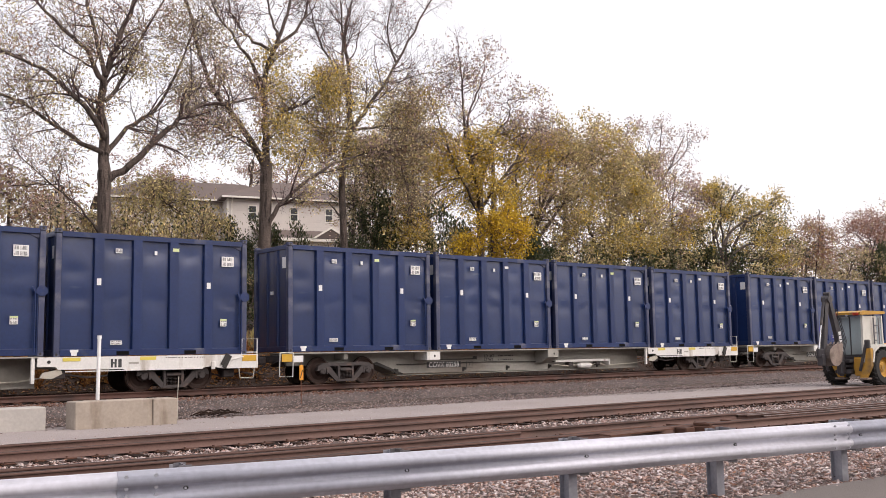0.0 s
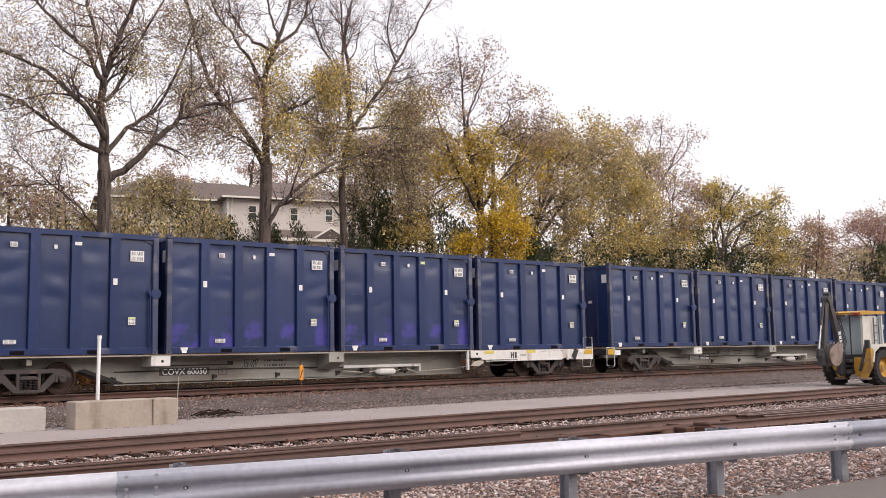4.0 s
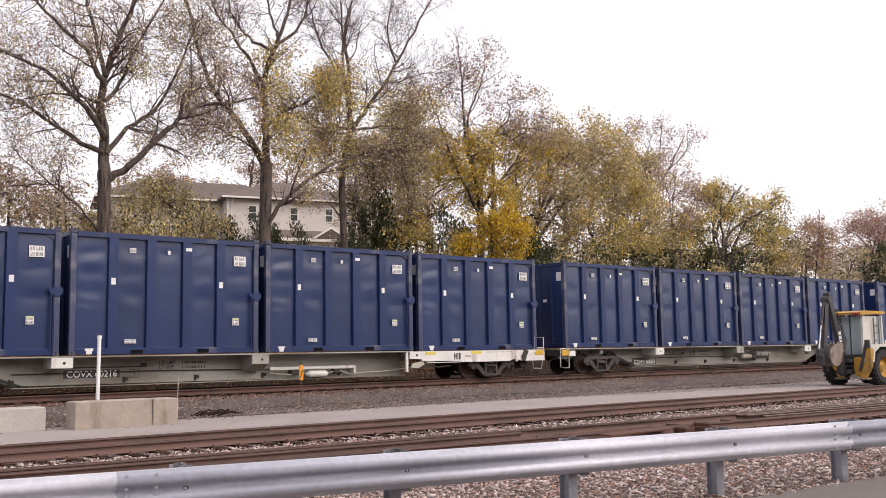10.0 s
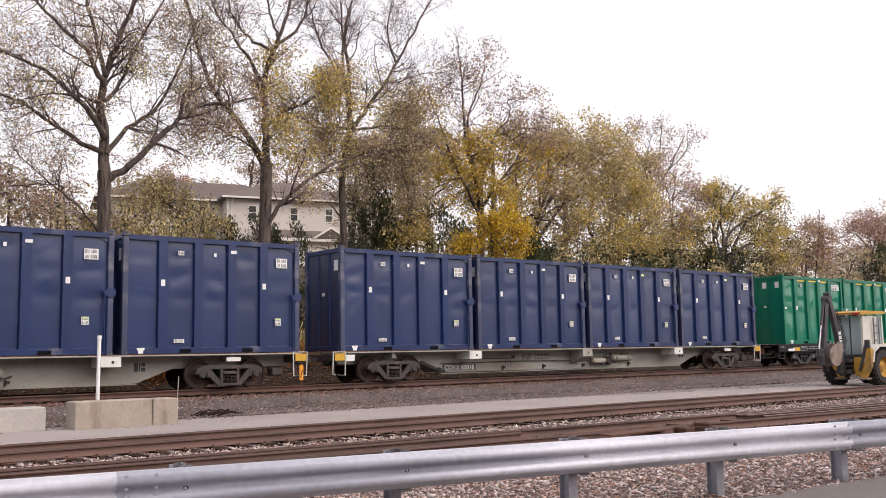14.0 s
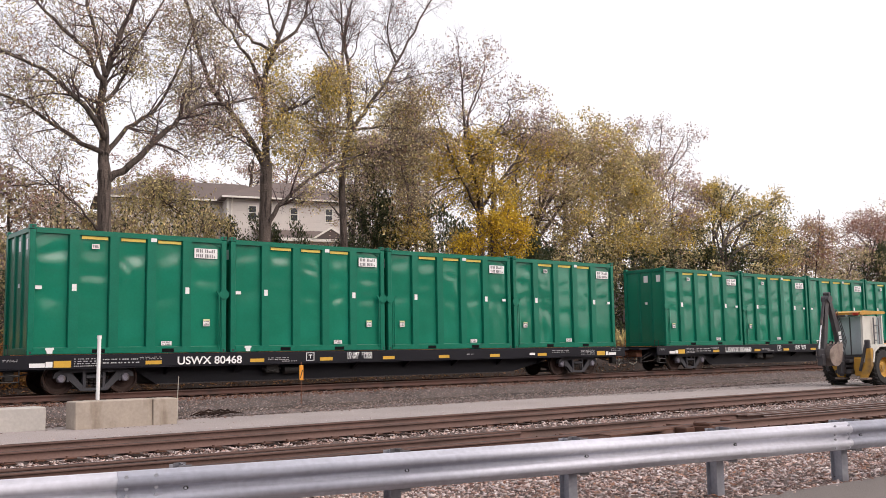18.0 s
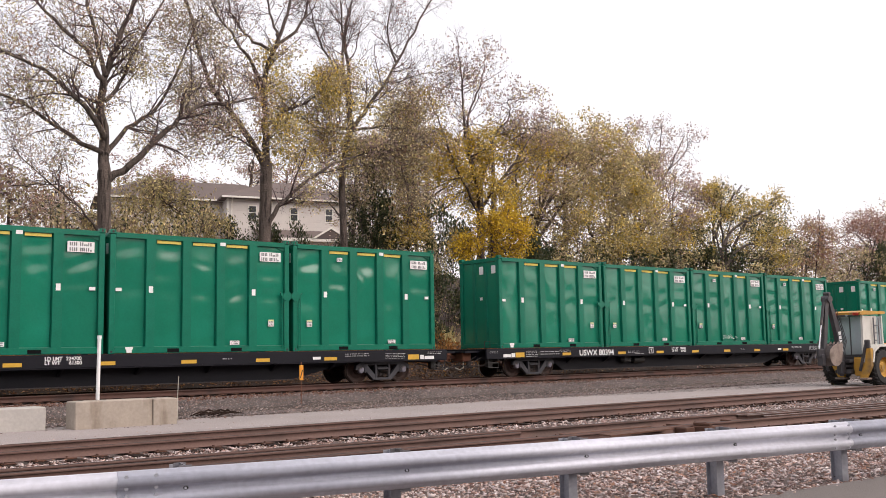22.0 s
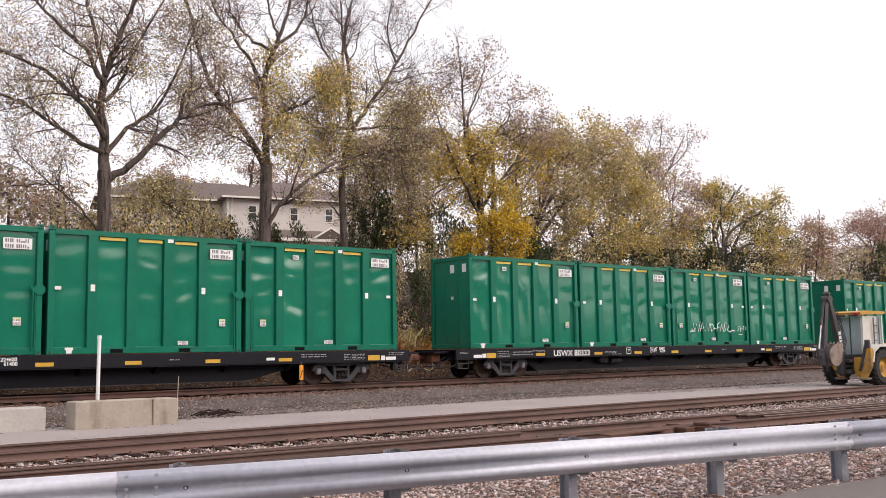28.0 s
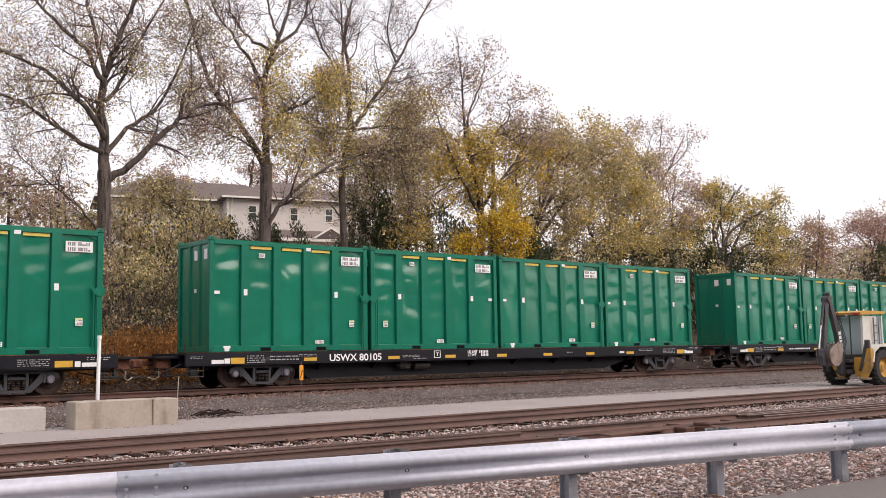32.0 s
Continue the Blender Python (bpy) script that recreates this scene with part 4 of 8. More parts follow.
        part("step_frame", grab_iron([(24.75, -1.2, 0.64), (24.78, -1.2, 0.33), (25.25, -1.2, 0.31), (25.3, -1.2, 0.64)], 0.02), M_HOSE, c, "pale tubular side step")
        part("end_sill", Geo().box(25.0, 25.45, -1.1, 1.1, 0.7, 1.0, 0.02).box(24.2, 25.2, -0.3, 0.3, 0.6, 0.95), M_TRUCK, c)
        x_end, x_truck = 25.45, 22.62
    else:
        part("end_sill", Geo().box(24.85, 25.3, -1.12, 1.12, 0.78, 1.02, 0.02).box(23.9, 24.9, -0.3, 0.3, 0.62, 1.0), M_TRUCK, c)
        part("step_frame", grab_iron([(24.78, -1.2, 1.12), (24.80, -1.2, 0.33), (25.28, -1.2, 0.33), (25.32, -1.2, 1.12), (24.78, -1.2, 1.12)], 0.02), M_WHITE_PAINT, c, "white tubular side step")
        part("yellow_plate", Geo().box(24.85, 25.28, -1.222, -1.20, 0.82, 1.06, 0.006), M_YELLOW, c, "yellow reflective plate")
        part("white_plate", Geo().box(22.4, 22.9, -1.12, -1.10, 0.86, 0.99), M_STICKER, c)
        part("bolster_cover", Geo().box(22.52, 22.70, -1.06, 1.06, 0.84, 1.05, 0.02), M_GREY_PAINT, c)
        sq = Geo().box(19.61, 20.05, -0.430, -0.42, 0.56, 0.90)
        part("sign_plate", sq, M_GREY_PAINT, c)
        for x0, x1, z0, z1 in ((19.65, 19.78, 0.6, 0.86), (19.81, 19.85, 0.6, 0.86), (19.88, 20.01, 0.6, 0.72), (19.88, 20.01, 0.76, 0.86)):
            part("sign_bar", Geo().box(x0, x1, -0.434, -0.428, z0, z1), M_INK, c)
        x_end, x_truck = 25.25, 22.55
    coupler(c, x_end, 1, False)
    truck(c, x_truck, "old")
    rig = Geo().tube([(x_end - 1.5, -0.6, 0.5), (x_end - 0.9, -0.7, 0.36), (x_end - 0.3, -0.6, 0.5), (x_end + 0.2, -0.5, 0.42)], 0.03, 6)
    rig.box(x_end - 1.1, x_end - 0.7, -0.9, -0.5, 0.35, 0.62, 0.04)
    part("brake_rigging", rig, M_TRUCK, c)
    return c


def flat_car():
    """A black flush-deck flatcar for four containers."""
    c = thing("container_flatcar", "glossy black container flatcar with white stencils and yellow reflective plates", "rail car", "flatcars of the train")
    for s in (-1, 1):
        y0, y1 = sorted((s * 1.24, s * 1.32))
        part("side_sill", Geo().box(-0.82, 25.12, y0, y1, 0.76, 1.14, 0.012), M_BLACK_PAINT, c)
        part("sill_flange", Geo().box(-0.82, 25.12, min(s * 1.2, s * 1.34), max(s * 1.2, s * 1.34), 0.735, 0.76), M_BLACK_PAINT, c)
    part("deck", Geo().box(-0.8, 25.1, -1.24, 1.24, 1.08, 1.125), M_BLACK_PAINT, c)
    part("centre_sill", Geo().prism([(25.1, 1.08), (-0.8, 1.08), (-0.8, 0.68), (3.3, 0.64), (3.95, 0.22), (18.9, 0.22), (20.9, 0.66), (25.1, 0.68)], -0.72, 0.72, "y"), M_BLACK_PAINT, c)
    part("bottom_flange", Geo().box(3.95, 18.9, -0.80, 0.80, 0.195, 0.222), M_TRUCK, c, "dusty lower flange")
    for k in range(8):
        x = 4.2 + k * 2.3
        part("cross_bearer", Geo().prism([(-1.24, 1.08), (-1.24, 0.8), (-0.73, 0.5), (0.73, 0.5), (1.24, 0.8), (1.24, 1.08)][::-1], x, x + 0.08, "x"), M_BLACK_PAINT, c)
    y = -1.323
    def P(name, x0, z1, x1, z0, m, label=""):
        part(name, Geo().box(x0, x1, y - 0.006, y + 0.004, z0, z1), m, c, label)
    P("white_plate", 0.05, 0.91, 0.47, 0.79, M_STICKER)
    P("white_plate", 0.49, 0.95, 0.68, 0.79, M_STICKER)
    P("yellow_plate", 0.71, 0.97, 1.19, 0.78, M_YELLOW)
    for x0 in (3.38, 6.85, 9.47, 12.08, 14.62, 17.17, 19.75):
        P("yellow_plate", x0, 0.93, x0 + 0.5, 0.82, M_YELLOW)
    P("yellow_plate", 23.3, 0.97, 23.8, 0.79, M_YELLOW)
    P("white_plate", 23.86, 0.95, 24.02, 0.79, M_STICKER)
    P("white_plate", 24.06, 0.91, 24.5, 0.79, M_STICKER)
    P("white_plate", 19.3, 0.95, 19.6, 0.86, M_STICKER)
    for x0, x1, z0, z1, n, sd_ in ((1.28, 1.95, 0.78, 1.05, 4, 1), (2.1, 3.2, 0.84, 1.04, 2, 2), (3.2, 3.9, 0.96, 1.06, 2, 3), (7.5, 8.3, 0.86, 0.97, 2, 4), (8.0, 8.6, 0.80, 0.86, 1, 6), (16.0, 16.4, 0.9, 0.99, 1, 7), (22.3, 23.2, 0.82, 1.04, 4, 8), (20.6, 21.6, 0.92, 1.06, 2, 10), (24.2, 24.9, 0.96, 1.08, 2, 11), (-0.65, -0.2, 0.95, 1.04, 2, 12)):
        stencil(c, bars(Geo(), x0, x1, z0, z1, y, n, sd_), M_STENCIL)
    part("stencil", Geo().box(8.93, 9.24, y - 0.005, y, 1.08, 1.10).box(8.93, 9.24, y - 0.005, y, 0.83, 0.85).box(8.93, 8.955, y - 0.005, y, 0.83, 1.1).box(9.215, 9.24, y - 0.005, y, 0.83, 1.1).box(9.02, 9.16, y - 0.005, y, 1.0, 1.03).box(9.075, 9.105, y - 0.005, y, 0.9, 1.03), M_LETTER, c)
    for body, z in (("LD LMT", 0.985), ("LT WT", 0.865)):
        part("stencil", TEMPLATE.setdefault("t_" + body, text_mesh(body, 0.145, M_LETTER, 0.004)), M_LETTER, c, "white lettering " + body, at=pose(10.57, y - 0.004, z))
    # sill hole as a dark disc, the shade inside put into its colour
    part("sill_hole", Geo().prism([(2.02 + 0.07 * math.cos(a * 0.785), 0.92 + 0.07 * math.sin(a * 0.785)) for a in range(8)], y - 0.006, y + 0.002, "y"), M_DARK, c)
    for s, x in ((-1, -0.82), (1, 25.12)):
        g = Geo().box(min(x, x + s * 0.75), max(x, x + s * 0.75), -0.9, 0.9, 0.98, 1.06, 0.01)
        part("end_platform", g, M_BLACK_PAINT, c)
        part("draft_sill", Geo().box(min(x, x + s * 0.55), max(x, x + s * 0.55), -0.25, 0.25, 0.62, 0.98, 0.02), M_RUST_CAR, c, "rusty draft sill")
        part("side_step", grab_iron([(x - s * 0.1, -1.28, 0.76), (x - s * 0.1, -1.28, 0.40), (x - s * 0.62, -1.28, 0.40), (x - s * 0.62, -1.28, 0.76)], 0.022).tube([(x - s * 0.1, -1.28, 0.58), (x - s * 0.62, -1.28, 0.58)], 0.018, 6), M_DARK, c)
        part("hand_rail", grab_iron([(x, -1.0, 0.80), (x + s * 0.7, -0.9, 0.5), (x + s * 0.7, -0.2, 0.5)], 0.016), M_DARK, c)
        part("brake_rigging", Geo().tube([(x - s * 1.0, -0.8, 0.62), (x - s * 0.4, -0.85, 0.5), (x + s * 0.3, -0.5, 0.42), (x + s * 0.6, -0.4, 0.5)], 0.028, 6).box(min(x + s * 0.15, x + s * 0.3), max(x + s * 0.15, x + s * 0.3), -0.55, -0.4, 0.4, 0.7, 0.02), M_TRUCK, c)
        part("grab_iron", grab_iron([(x - s * 0.05, -1.15, 1.12), (x - s * 0.05, -1.15, 1.42), (x - s * 0.33, -1.15, 1.42), (x - s * 0.33, -1.15, 1.12)], 0.014), M_DARK, c)
        part("uncoupling_box", Geo().box(min(x + s * 0.2, x + s * 0.62), max(x + s * 0.2, x + s * 0.62), -0.62, -0.30, 0.66, 1.0, 0.03), M_RUST_CAR, c, "rusty end casting")
        part("air_hose", Geo().tube([(x + s * 0.45, -0.45, 0.78), (x + s * 0.52, -0.52, 0.60), (x + s * 0.50, -0.50, 0.42), (x + s * 0.62, -0.42, 0.34), (x + s * 0.80, -0.34, 0.42)], 0.022, 6), M_HOSE, c, "pale hanging air hose")
        part("brake_lever", Geo().tube([(x - s * 0.5, -1.0, 0.70), (x - s * 0.1, -0.95, 0.48), (x + s * 0.35, -0.75, 0.44)], 0.02, 6).box(min(x - s * 0.3, x - s * 0.55), max(x - s * 0.3, x - s * 0.55), -1.05, -0.85, 0.42, 0.70, 0.02), M_DARK, c)
        coupler(c, x + s * 0.3, s, True)
    g = Geo().box(7.6, 8.1, -1.0, -0.73, 0.45, 0.75, 0.03)
    part("air_pipe", Geo().tube([(7.5, -0.9, 0.6), (7.8, -1.05, 0.5), (8.2, -0.9, 0.62)], 0.03, 6), M_DARK, c)
    part("air_tank", Geo().cyl((8.3, -0.88, 0.55), (9.0, -0.88, 0.55), 0.14, n=12), M_DARK, c)
    part("brake_valve", g, M_DARK, c)
    truck(c, 1.95, "new")
    truck(c, 22.36, "new")
    return c


CAR_X = [-10.35, 16.19, 42.78, 69.4, 96.07, 122.75, 149.4, 177.06, 205.22, 233.15, 261.31, 289.46, 317.48, 345.76]
MARKS = ["", "COVX 60258", "COVX 60030", "COVX 60265", "COVX 60216", "COVX 60051", "COVX 60016", "USWX 80468", "USWX 80460", "USWX 80394", "USWX 80391", "USWX 80333", "USWX 80105", ""]
WEIGHTS = {7: ("224500", "61500"), 8: ("224700", "61300"), 9: ("224600", "61400"), 10: ("224600", "61400"), 11: ("224500", "61500")}
HUBS = ["RRLL", "LLRL", "RLLL", "RRRL", "RRLR", "RLRR", "RLRL"]


def build_train():
    blue = [container("blue", k, True) for k in range(4)]
    green = {(k, h): container("green", k, h) for k in range(3) for h in (True, False)}
    cars = {"W": skeleton_car(True), "S": skeleton_car(False), "G": flat_car()}
    used = set()

    def take(proto):
        if proto.name in used:
            return copy_thing(proto, Matrix.Identity(4))
        used.add(proto.name)
        return proto

    todo = []
    rng = random.Random(11)
    for k, x0 in enumerate(CAR_X):
        style = "W" if k < 5 else "S" if k < 7 else "G"
        todo.append((k, style, x0, [rng.randrange(4 if style != "G" else 3) for _ in range(4)]))
    # copies first, the originals last, so that a copy never takes over another copy's lettering
    for style, proto in cars.items():
        mine = [d for d in todo if d[1] == style]
        obs = [copy_thing(proto, Matrix.Identity(4)) for _ in mine[1:]] + [proto]
        for ob, (k, _, x0, _) in zip(obs, mine):
            MOVERS.append((ob, x0, TRACK_Y, 0.0))
            mark, g = MARKS[k], style == "G"
            lx, ly, lz, size = (4.37, -1.329, 0.80, 0.335) if g else (6.52, -0.436, 0.475, 0.26) if style == "W" else (5.22, -0.436, 0.35, 0.26)
            ink = M_LETTER
            for n, z in zip(WEIGHTS.get(k, ()), (0.985, 0.865)):
                me = text_mesh(n, 0.145, ink, 0.003)
                part("weight_mark", me, ink, ob, "white number " + n, at=pose(11.16 + (0.0 if len(n) > 5 else 0.085), ly - 0.003, z))
            if g and k not in WEIGHTS:
                for n, z in ((6, 0.985), (5, 0.865)):
                    for i in range(n):
                        x = 11.16 + 0.08 * (i + 6 - n)
                        part("weight_mark", Geo().box(x, x + 0.05, ly - 0.004, ly, z, z + 0.1), ink, ob)
            if not g:
                part("mark_board", Geo().box(lx - 0.08, lx + 1.60, -0.427, -0.419, lz - 0.025, lz + 0.215), M_INK, ob, "dark painted board behind the car's mark")
            if mark:
                me = text_mesh(mark, size, ink, 0.006 if g else 0.004)
                w = max(v.co.x for v in me.vertices)
                me.transform(Matrix.Diagonal(((2.18 if g else 1.5) / w, 1, 1, 1)))
                part("car_mark", me, ink, ob, "white lettering " + mark, at=pose(lx, ly - 0.003, lz))
            else:
                part("car_mark", bars(Geo(), lx, lx + (2.1 if g else 1.5), lz, lz + 0.22, ly - 0.002, 1, k), ink, ob)
    spare = {}
    for k, style, x0, var in todo:
        for j in range(4):
            if style == "G":
                proto = green[(var[j], HUBS[k - 7][j] == "R")]
                step, z = 6.20, 1.145
            else:
                proto = blue[var[j]]
                step, z = 6.32, 1.115
                if style == "W" and j == 3:
                    z = 1.08
            ob = take(proto)
            MOVERS.append((ob, x0 + j * step + BOX_L / 2, TRACK_Y, z))
            spare[(k, j)] = ob
    graffiti(spare[(11, 2)])
    graffiti(spare[(9, 2)], 2.3, 3.5, 0.30, 0.008, 0.7)
    for j in (1, 2):
        ob = spare[(2, j)]
        for ch in list(ob.children):
            if ch.name.startswith("side_panel") and ch.matrix_basis.translation.y < 0:
                ch.data = ch.data.copy()
                ch.data.materials[0] = M_BLUE_SPRAYED
        tagged(ob, "navy blue ribbed waste container with violet spray paint along its foot", "container", "containers on the train")
    for proto in blue + list(green.values()):
        if proto.name not in used:
            for o in list(proto.children_recursive) + [proto]:
                bpy.data.objects.remove(o)


def graffiti(box, xa=1.25, xb=5.75, zb=0.64, thick=0.024, hs=1.45):
    """Unreadable white spray tag along the lower side: slanting strokes, a tail, then a small second mark."""
    hx, hy = BOX_L / 2, BOX_W / 2

    def stroke(pts, r):
        g = Geo()
        g.tube([(xa + (xb - xa) * u - hx, -hy - 0.006, zb + hs * v) for u, v in pts], [r * k for k in ([0.7] + [1.15] * (len(pts) - 2) + [0.5])], 5)
        g.v = [(x, -hy - 0.006 + (y + hy + 0.006) * 0.2, z) for x, y, z in g.v]
        part("spray_stroke", g, M_LETTER, box, "white spray-painted tag stroke")

    for pts in (((0.0, 0.02), (0.05, 0.04), (0.09, 0.02)), ((0.03, 0.12), (0.06, 0.0)),
                ((0.06, 0.30), (0.085, 0.02), (0.12, 0.26), (0.145, 0.02), (0.185, 0.36)), ((0.175, 0.02), (0.22, 0.30), (0.25, 0.04)),
                ((0.18, 0.12), (0.25, 0.14)), ((0.275, 0.02), (0.285, 0.26), (0.325, 0.03), (0.345, 0.30)),
                ((0.36, 0.28), (0.375, 0.02), (0.43, 0.10), (0.40, 0.26), (0.35, 0.27)), ((0.41, 0.10), (0.48, 0.13)),
                ((0.47, 0.0), (0.49, 0.26), (0.54, 0.34)), ((0.48, 0.15), (0.53, 0.17)), ((0.535, 0.03), (0.56, 0.25), (0.59, 0.02), (0.63, 0.33)),
                ((0.61, 0.0), (0.645, 0.17)), ((0.645, 0.28), (0.652, 0.31)), ((0.70, 0.22), (0.665, 0.08), (0.70, 0.0), (0.76, 0.05), (0.81, 0.03))):
        stroke(pts, thick)
    for pts in (((0.895, 0.19), (0.855, 0.17), (0.885, 0.09), (0.845, 0.02)), ((0.905, 0.0), (0.915, 0.18), (0.945, 0.13), (0.91, 0.09)), ((0.955, 0.0), (0.962, 0.18), (0.99, 0.20)),
                ((0.957, 0.10), (0.98, 0.11)), ((1.0, 0.18), (1.015, 0.12), (1.0, 0.06)), ((0.87, -0.07), (0.91, -0.09), (0.95, -0.07))):
        stroke(pts, thick * 0.75)


build_train()


# ---- tracks ----
RAIL = [(-0.07, -0.172), (0.07, -0.172), (0.07, -0.160), (0.012, -0.145), (0.010, -0.055), (0.036, -0.040), (0.036, -0.006), (0.028, 0.0), (-0.028, 0.0), (-0.036, -0.006), (-0.036, -0.040), (-0.010, -0.055), (-0.012, -0.145), (-0.07, -0.160)]


def rail_mesh(line, z, dusty=True):
    """A rail swept along points (x, y)."""
    k = len(RAIL)
    v, f, top = [], [], []
    for i, (x, y) in enumerate(line):
        for s, t in RAIL:
            v.append((x, y + s, z + t))
    for i in range(len(line) - 1):
        for j in range(k):
            a, b = i * k + j, i * k + (j + 1) % k
            f.append((a, b, b + k, a + k))
            top.append(1 if j in (6, 7, 8) else 0)
    # head top dark with rust; the faces under it coloured dark as shade
    if dusty:
        top = [1 if i % k in (4, 6, 7, 8, 10) else 0 for i in range(len(f))]
    me = np_mesh("rail", v, f, M_RAIL_DUSTY if dusty else M_RAIL)
    me.materials.append(M_RAIL_DARK if dusty else M_RAILTOP)
    me.polygons.foreach_set("material_index", np.array(top, np.int32))
    return me


def railway(name, label, yc, z, x0, x1, tx0, tx1, seed, pale=False):
    tr = thing(name, label, "railway track", kind="structure")
    n = 24
    xs = [x0 + (x1 - x0) * i / n for i in range(n + 1)]
    for s in (-1, 1):
        part("rail", rail_mesh([(x, yc(x) + s * 0.753) for x in xs], z, name != "track_main"), M_RAIL, tr)
    rng = random.Random(seed)
    tie_me = Geo().box(-0.115, 0.115, -1.29, 1.29, -0.18, 0.0, 0.012).mesh("tie", M_TIE)
    pl_me = Geo().box(-0.10, 0.10, -0.18, 0.18, 0.0, 0.02, 0.004).box(-0.07, -0.045, -0.13, -0.09, 0.0, 0.05).box(0.045, 0.07, 0.09, 0.13, 0.0, 0.05).box(-0.07, -0.045, 0.09, 0.13, 0.0, 0.05).mesh("tie_plate", M_PLATE)
    x = tx0
    while x < tx1:
        zt = z - 0.192 + rng.uniform(-0.012, 0.006)
        t = part("tie", tie_me, M_TIE, tr, at=pose(x, yc(x) + rng.uniform(-0.05, 0.05), zt, 0, 0, rng.uniform(-1.5, 1.5)))
        for s in (-1, 1):
            part("tie_plate", pl_me, M_PLATE, t, at=pose(0, s * 0.753, 0))
        x += 0.52 + rng.uniform(-0.03, 0.03)
    return tr


def near_line(x):
    return -14.159 - 0.0712 * max(0.0, x)


railway("track_main", "rusty main line track on wooden ties in grey ballast", lambda x: TRACK_Y, 0.0, -120, 240, -2, 62, 1)
railway("track_yard", "rusty yard track on dark ties in pale ballast", lambda x: -10.090 - 0.0116 * x, -0.51, -80, 220, 1, 40, 2)
railway("track_turnout", "rusty diverging yard track on dark ties", near_line, -0.50, -20, 60, 1, 33, 3)
# the turnout's second route leaves the diverging track beyond the guardrail
sw = thing("turnout_rails", "rusty closure rails of a turnout", "railway track", kind="structure")
for y0, k, x1 in ((-15.14, 0.0394, 60.0), (-15.37, 0.0811, 60.0), (-15.82, 0.096, 60.0)):
    part("rail", rail_mesh([(x, y0 - k * (x - 19.2)) for x in np.linspace(19.2, x1, 20)], -0.502, False), M_RAIL, sw)
part("rail", rail_mesh([(x, near_line(x) + 0.753 - 0.30 + 0.010 * x) for x in np.linspace(-6.0, 13.0, 14)], -0.53, True), M_RAIL, sw, "rusty closure rail")
ny = near_line(14.5)
part("guard_bar", Geo().box(12.9, 15.3, -0.10, 0.10, -0.60, -0.49, 0.01), M_PLATE, sw, "rusty guard bar", at=pose(0, ny - 0.55, 0.0, 0, 0, 0))
part("switch_plate", Geo().prism([(13.4, -0.32), (15.4, -0.18), (15.5, 0.1), (13.5, 0.06)], -0.54, -0.515, "z"), M_PLATE, sw, "rusty flat slide plate", at=pose(0, ny - 0.95, 0.0))
part("slide_chair", Geo().box(15.75, 16.05, -0.14, 0.14, -0.66, -0.53, 0.02), M_PLATE, sw, "rusty slide chair", at=pose(0, ny - 1.0, 0.0))
part("slide_chair", Geo().box(16.25, 16.6, -0.2, 0.2, -0.66, -0.53, 0.02).box(16.3, 16.4, -0.2, 0.2, -0.53, -0.47, 0.01), M_PLATE, sw, at=pose(0, ny - 1.1, 0.0))
for x in (17.2, 18.1, 19.0):
    part("slide_chair", Geo().box(x - 0.12, x + 0.12, -0.3, 0.3, -0.66, -0.60, 0.01), M_PLATE, sw, at=pose(0, near_line(x) + 0.3, 0.0))
part("joint_bar", Geo().box(-0.40, 0.40, -0.05, -0.03, -0.60, -0.55, 0.005), M_PLATE, sw, at=pose(9.0, near_line(9.0) + 0.753, 0.0))


# ---- stones ----
def stones(name, n, area, size, zf, material, label, seed, flat=0.7):
    """Loose crushed stones, each a small rough lump, strewn over an area."""
    rg = np.random.RandomState(seed)
    base = np.array([(1, 0, 0), (-1, 0, 0), (0, 1, 0), (0, -1, 0), (0, 0, 1), (0, 0, -1)], float)
    tri = np.array([(0, 2, 4), (2, 1, 4), (1, 3, 4), (3, 0, 4), (2, 0, 5), (1, 2, 5), (3, 1, 5), (0, 3, 5)])
    P = area(rg, n)
    s = size[0] + (size[1] - size[0]) * rg.rand(n, 1) ** 2
    q = rg.randn(n, 4)
    q /= np.linalg.norm(q, axis=1, keepdims=True)
    w, x, y, z = q.T
    R = np.stack([1 - 2 * (y * y + z * z), 2 * (x * y - z * w), 2 * (x * z + y * w), 2 * (x * y + z * w), 1 - 2 * (x * x + z * z), 2 * (y * z - x * w), 2 * (x * z - y * w), 2 * (y * z + x * w), 1 - 2 * (x * x + y * y)], 1).reshape(n, 3, 3)
    pts = (base[None] * (0.5 + 0.7 * rg.rand(n, 6, 1)) + 0.34 * rg.randn(n, 6, 3)) * (0.25 + 1.2 * rg.rand(n, 1, 3))
    pts = np.einsum("nij,nkj->nki", R, pts) * (s[:, :, None] * 0.5)
    pts[:, :, 2] *= flat
    zz = np.array([zf(a, b) for a, b in P])
    pts += np.concatenate([P, zz[:, None]], 1)[:, None, :]
    f = (tri[None] + 6 * np.arange(n)[:, None, None]).reshape(-1, 3)
    ob = new(name, np_mesh(name, pts.reshape(-1, 3), f, material))
    return tagged(ob, label, "gravel", kind="stuff")


def guard_y(x):
    return -20.426 - 0.2051 * x


def area_guard(rg, n):
    x = 2.0 + 18.0 * rg.rand(n) ** 1.1
    y0 = np.where(x > 9.0, -22.55 - 0.08 * (x - 9), -22.25)
    return np.stack([x, y0 + (-15.25 - 0.068 * x - y0) * rg.rand(n)], 1)


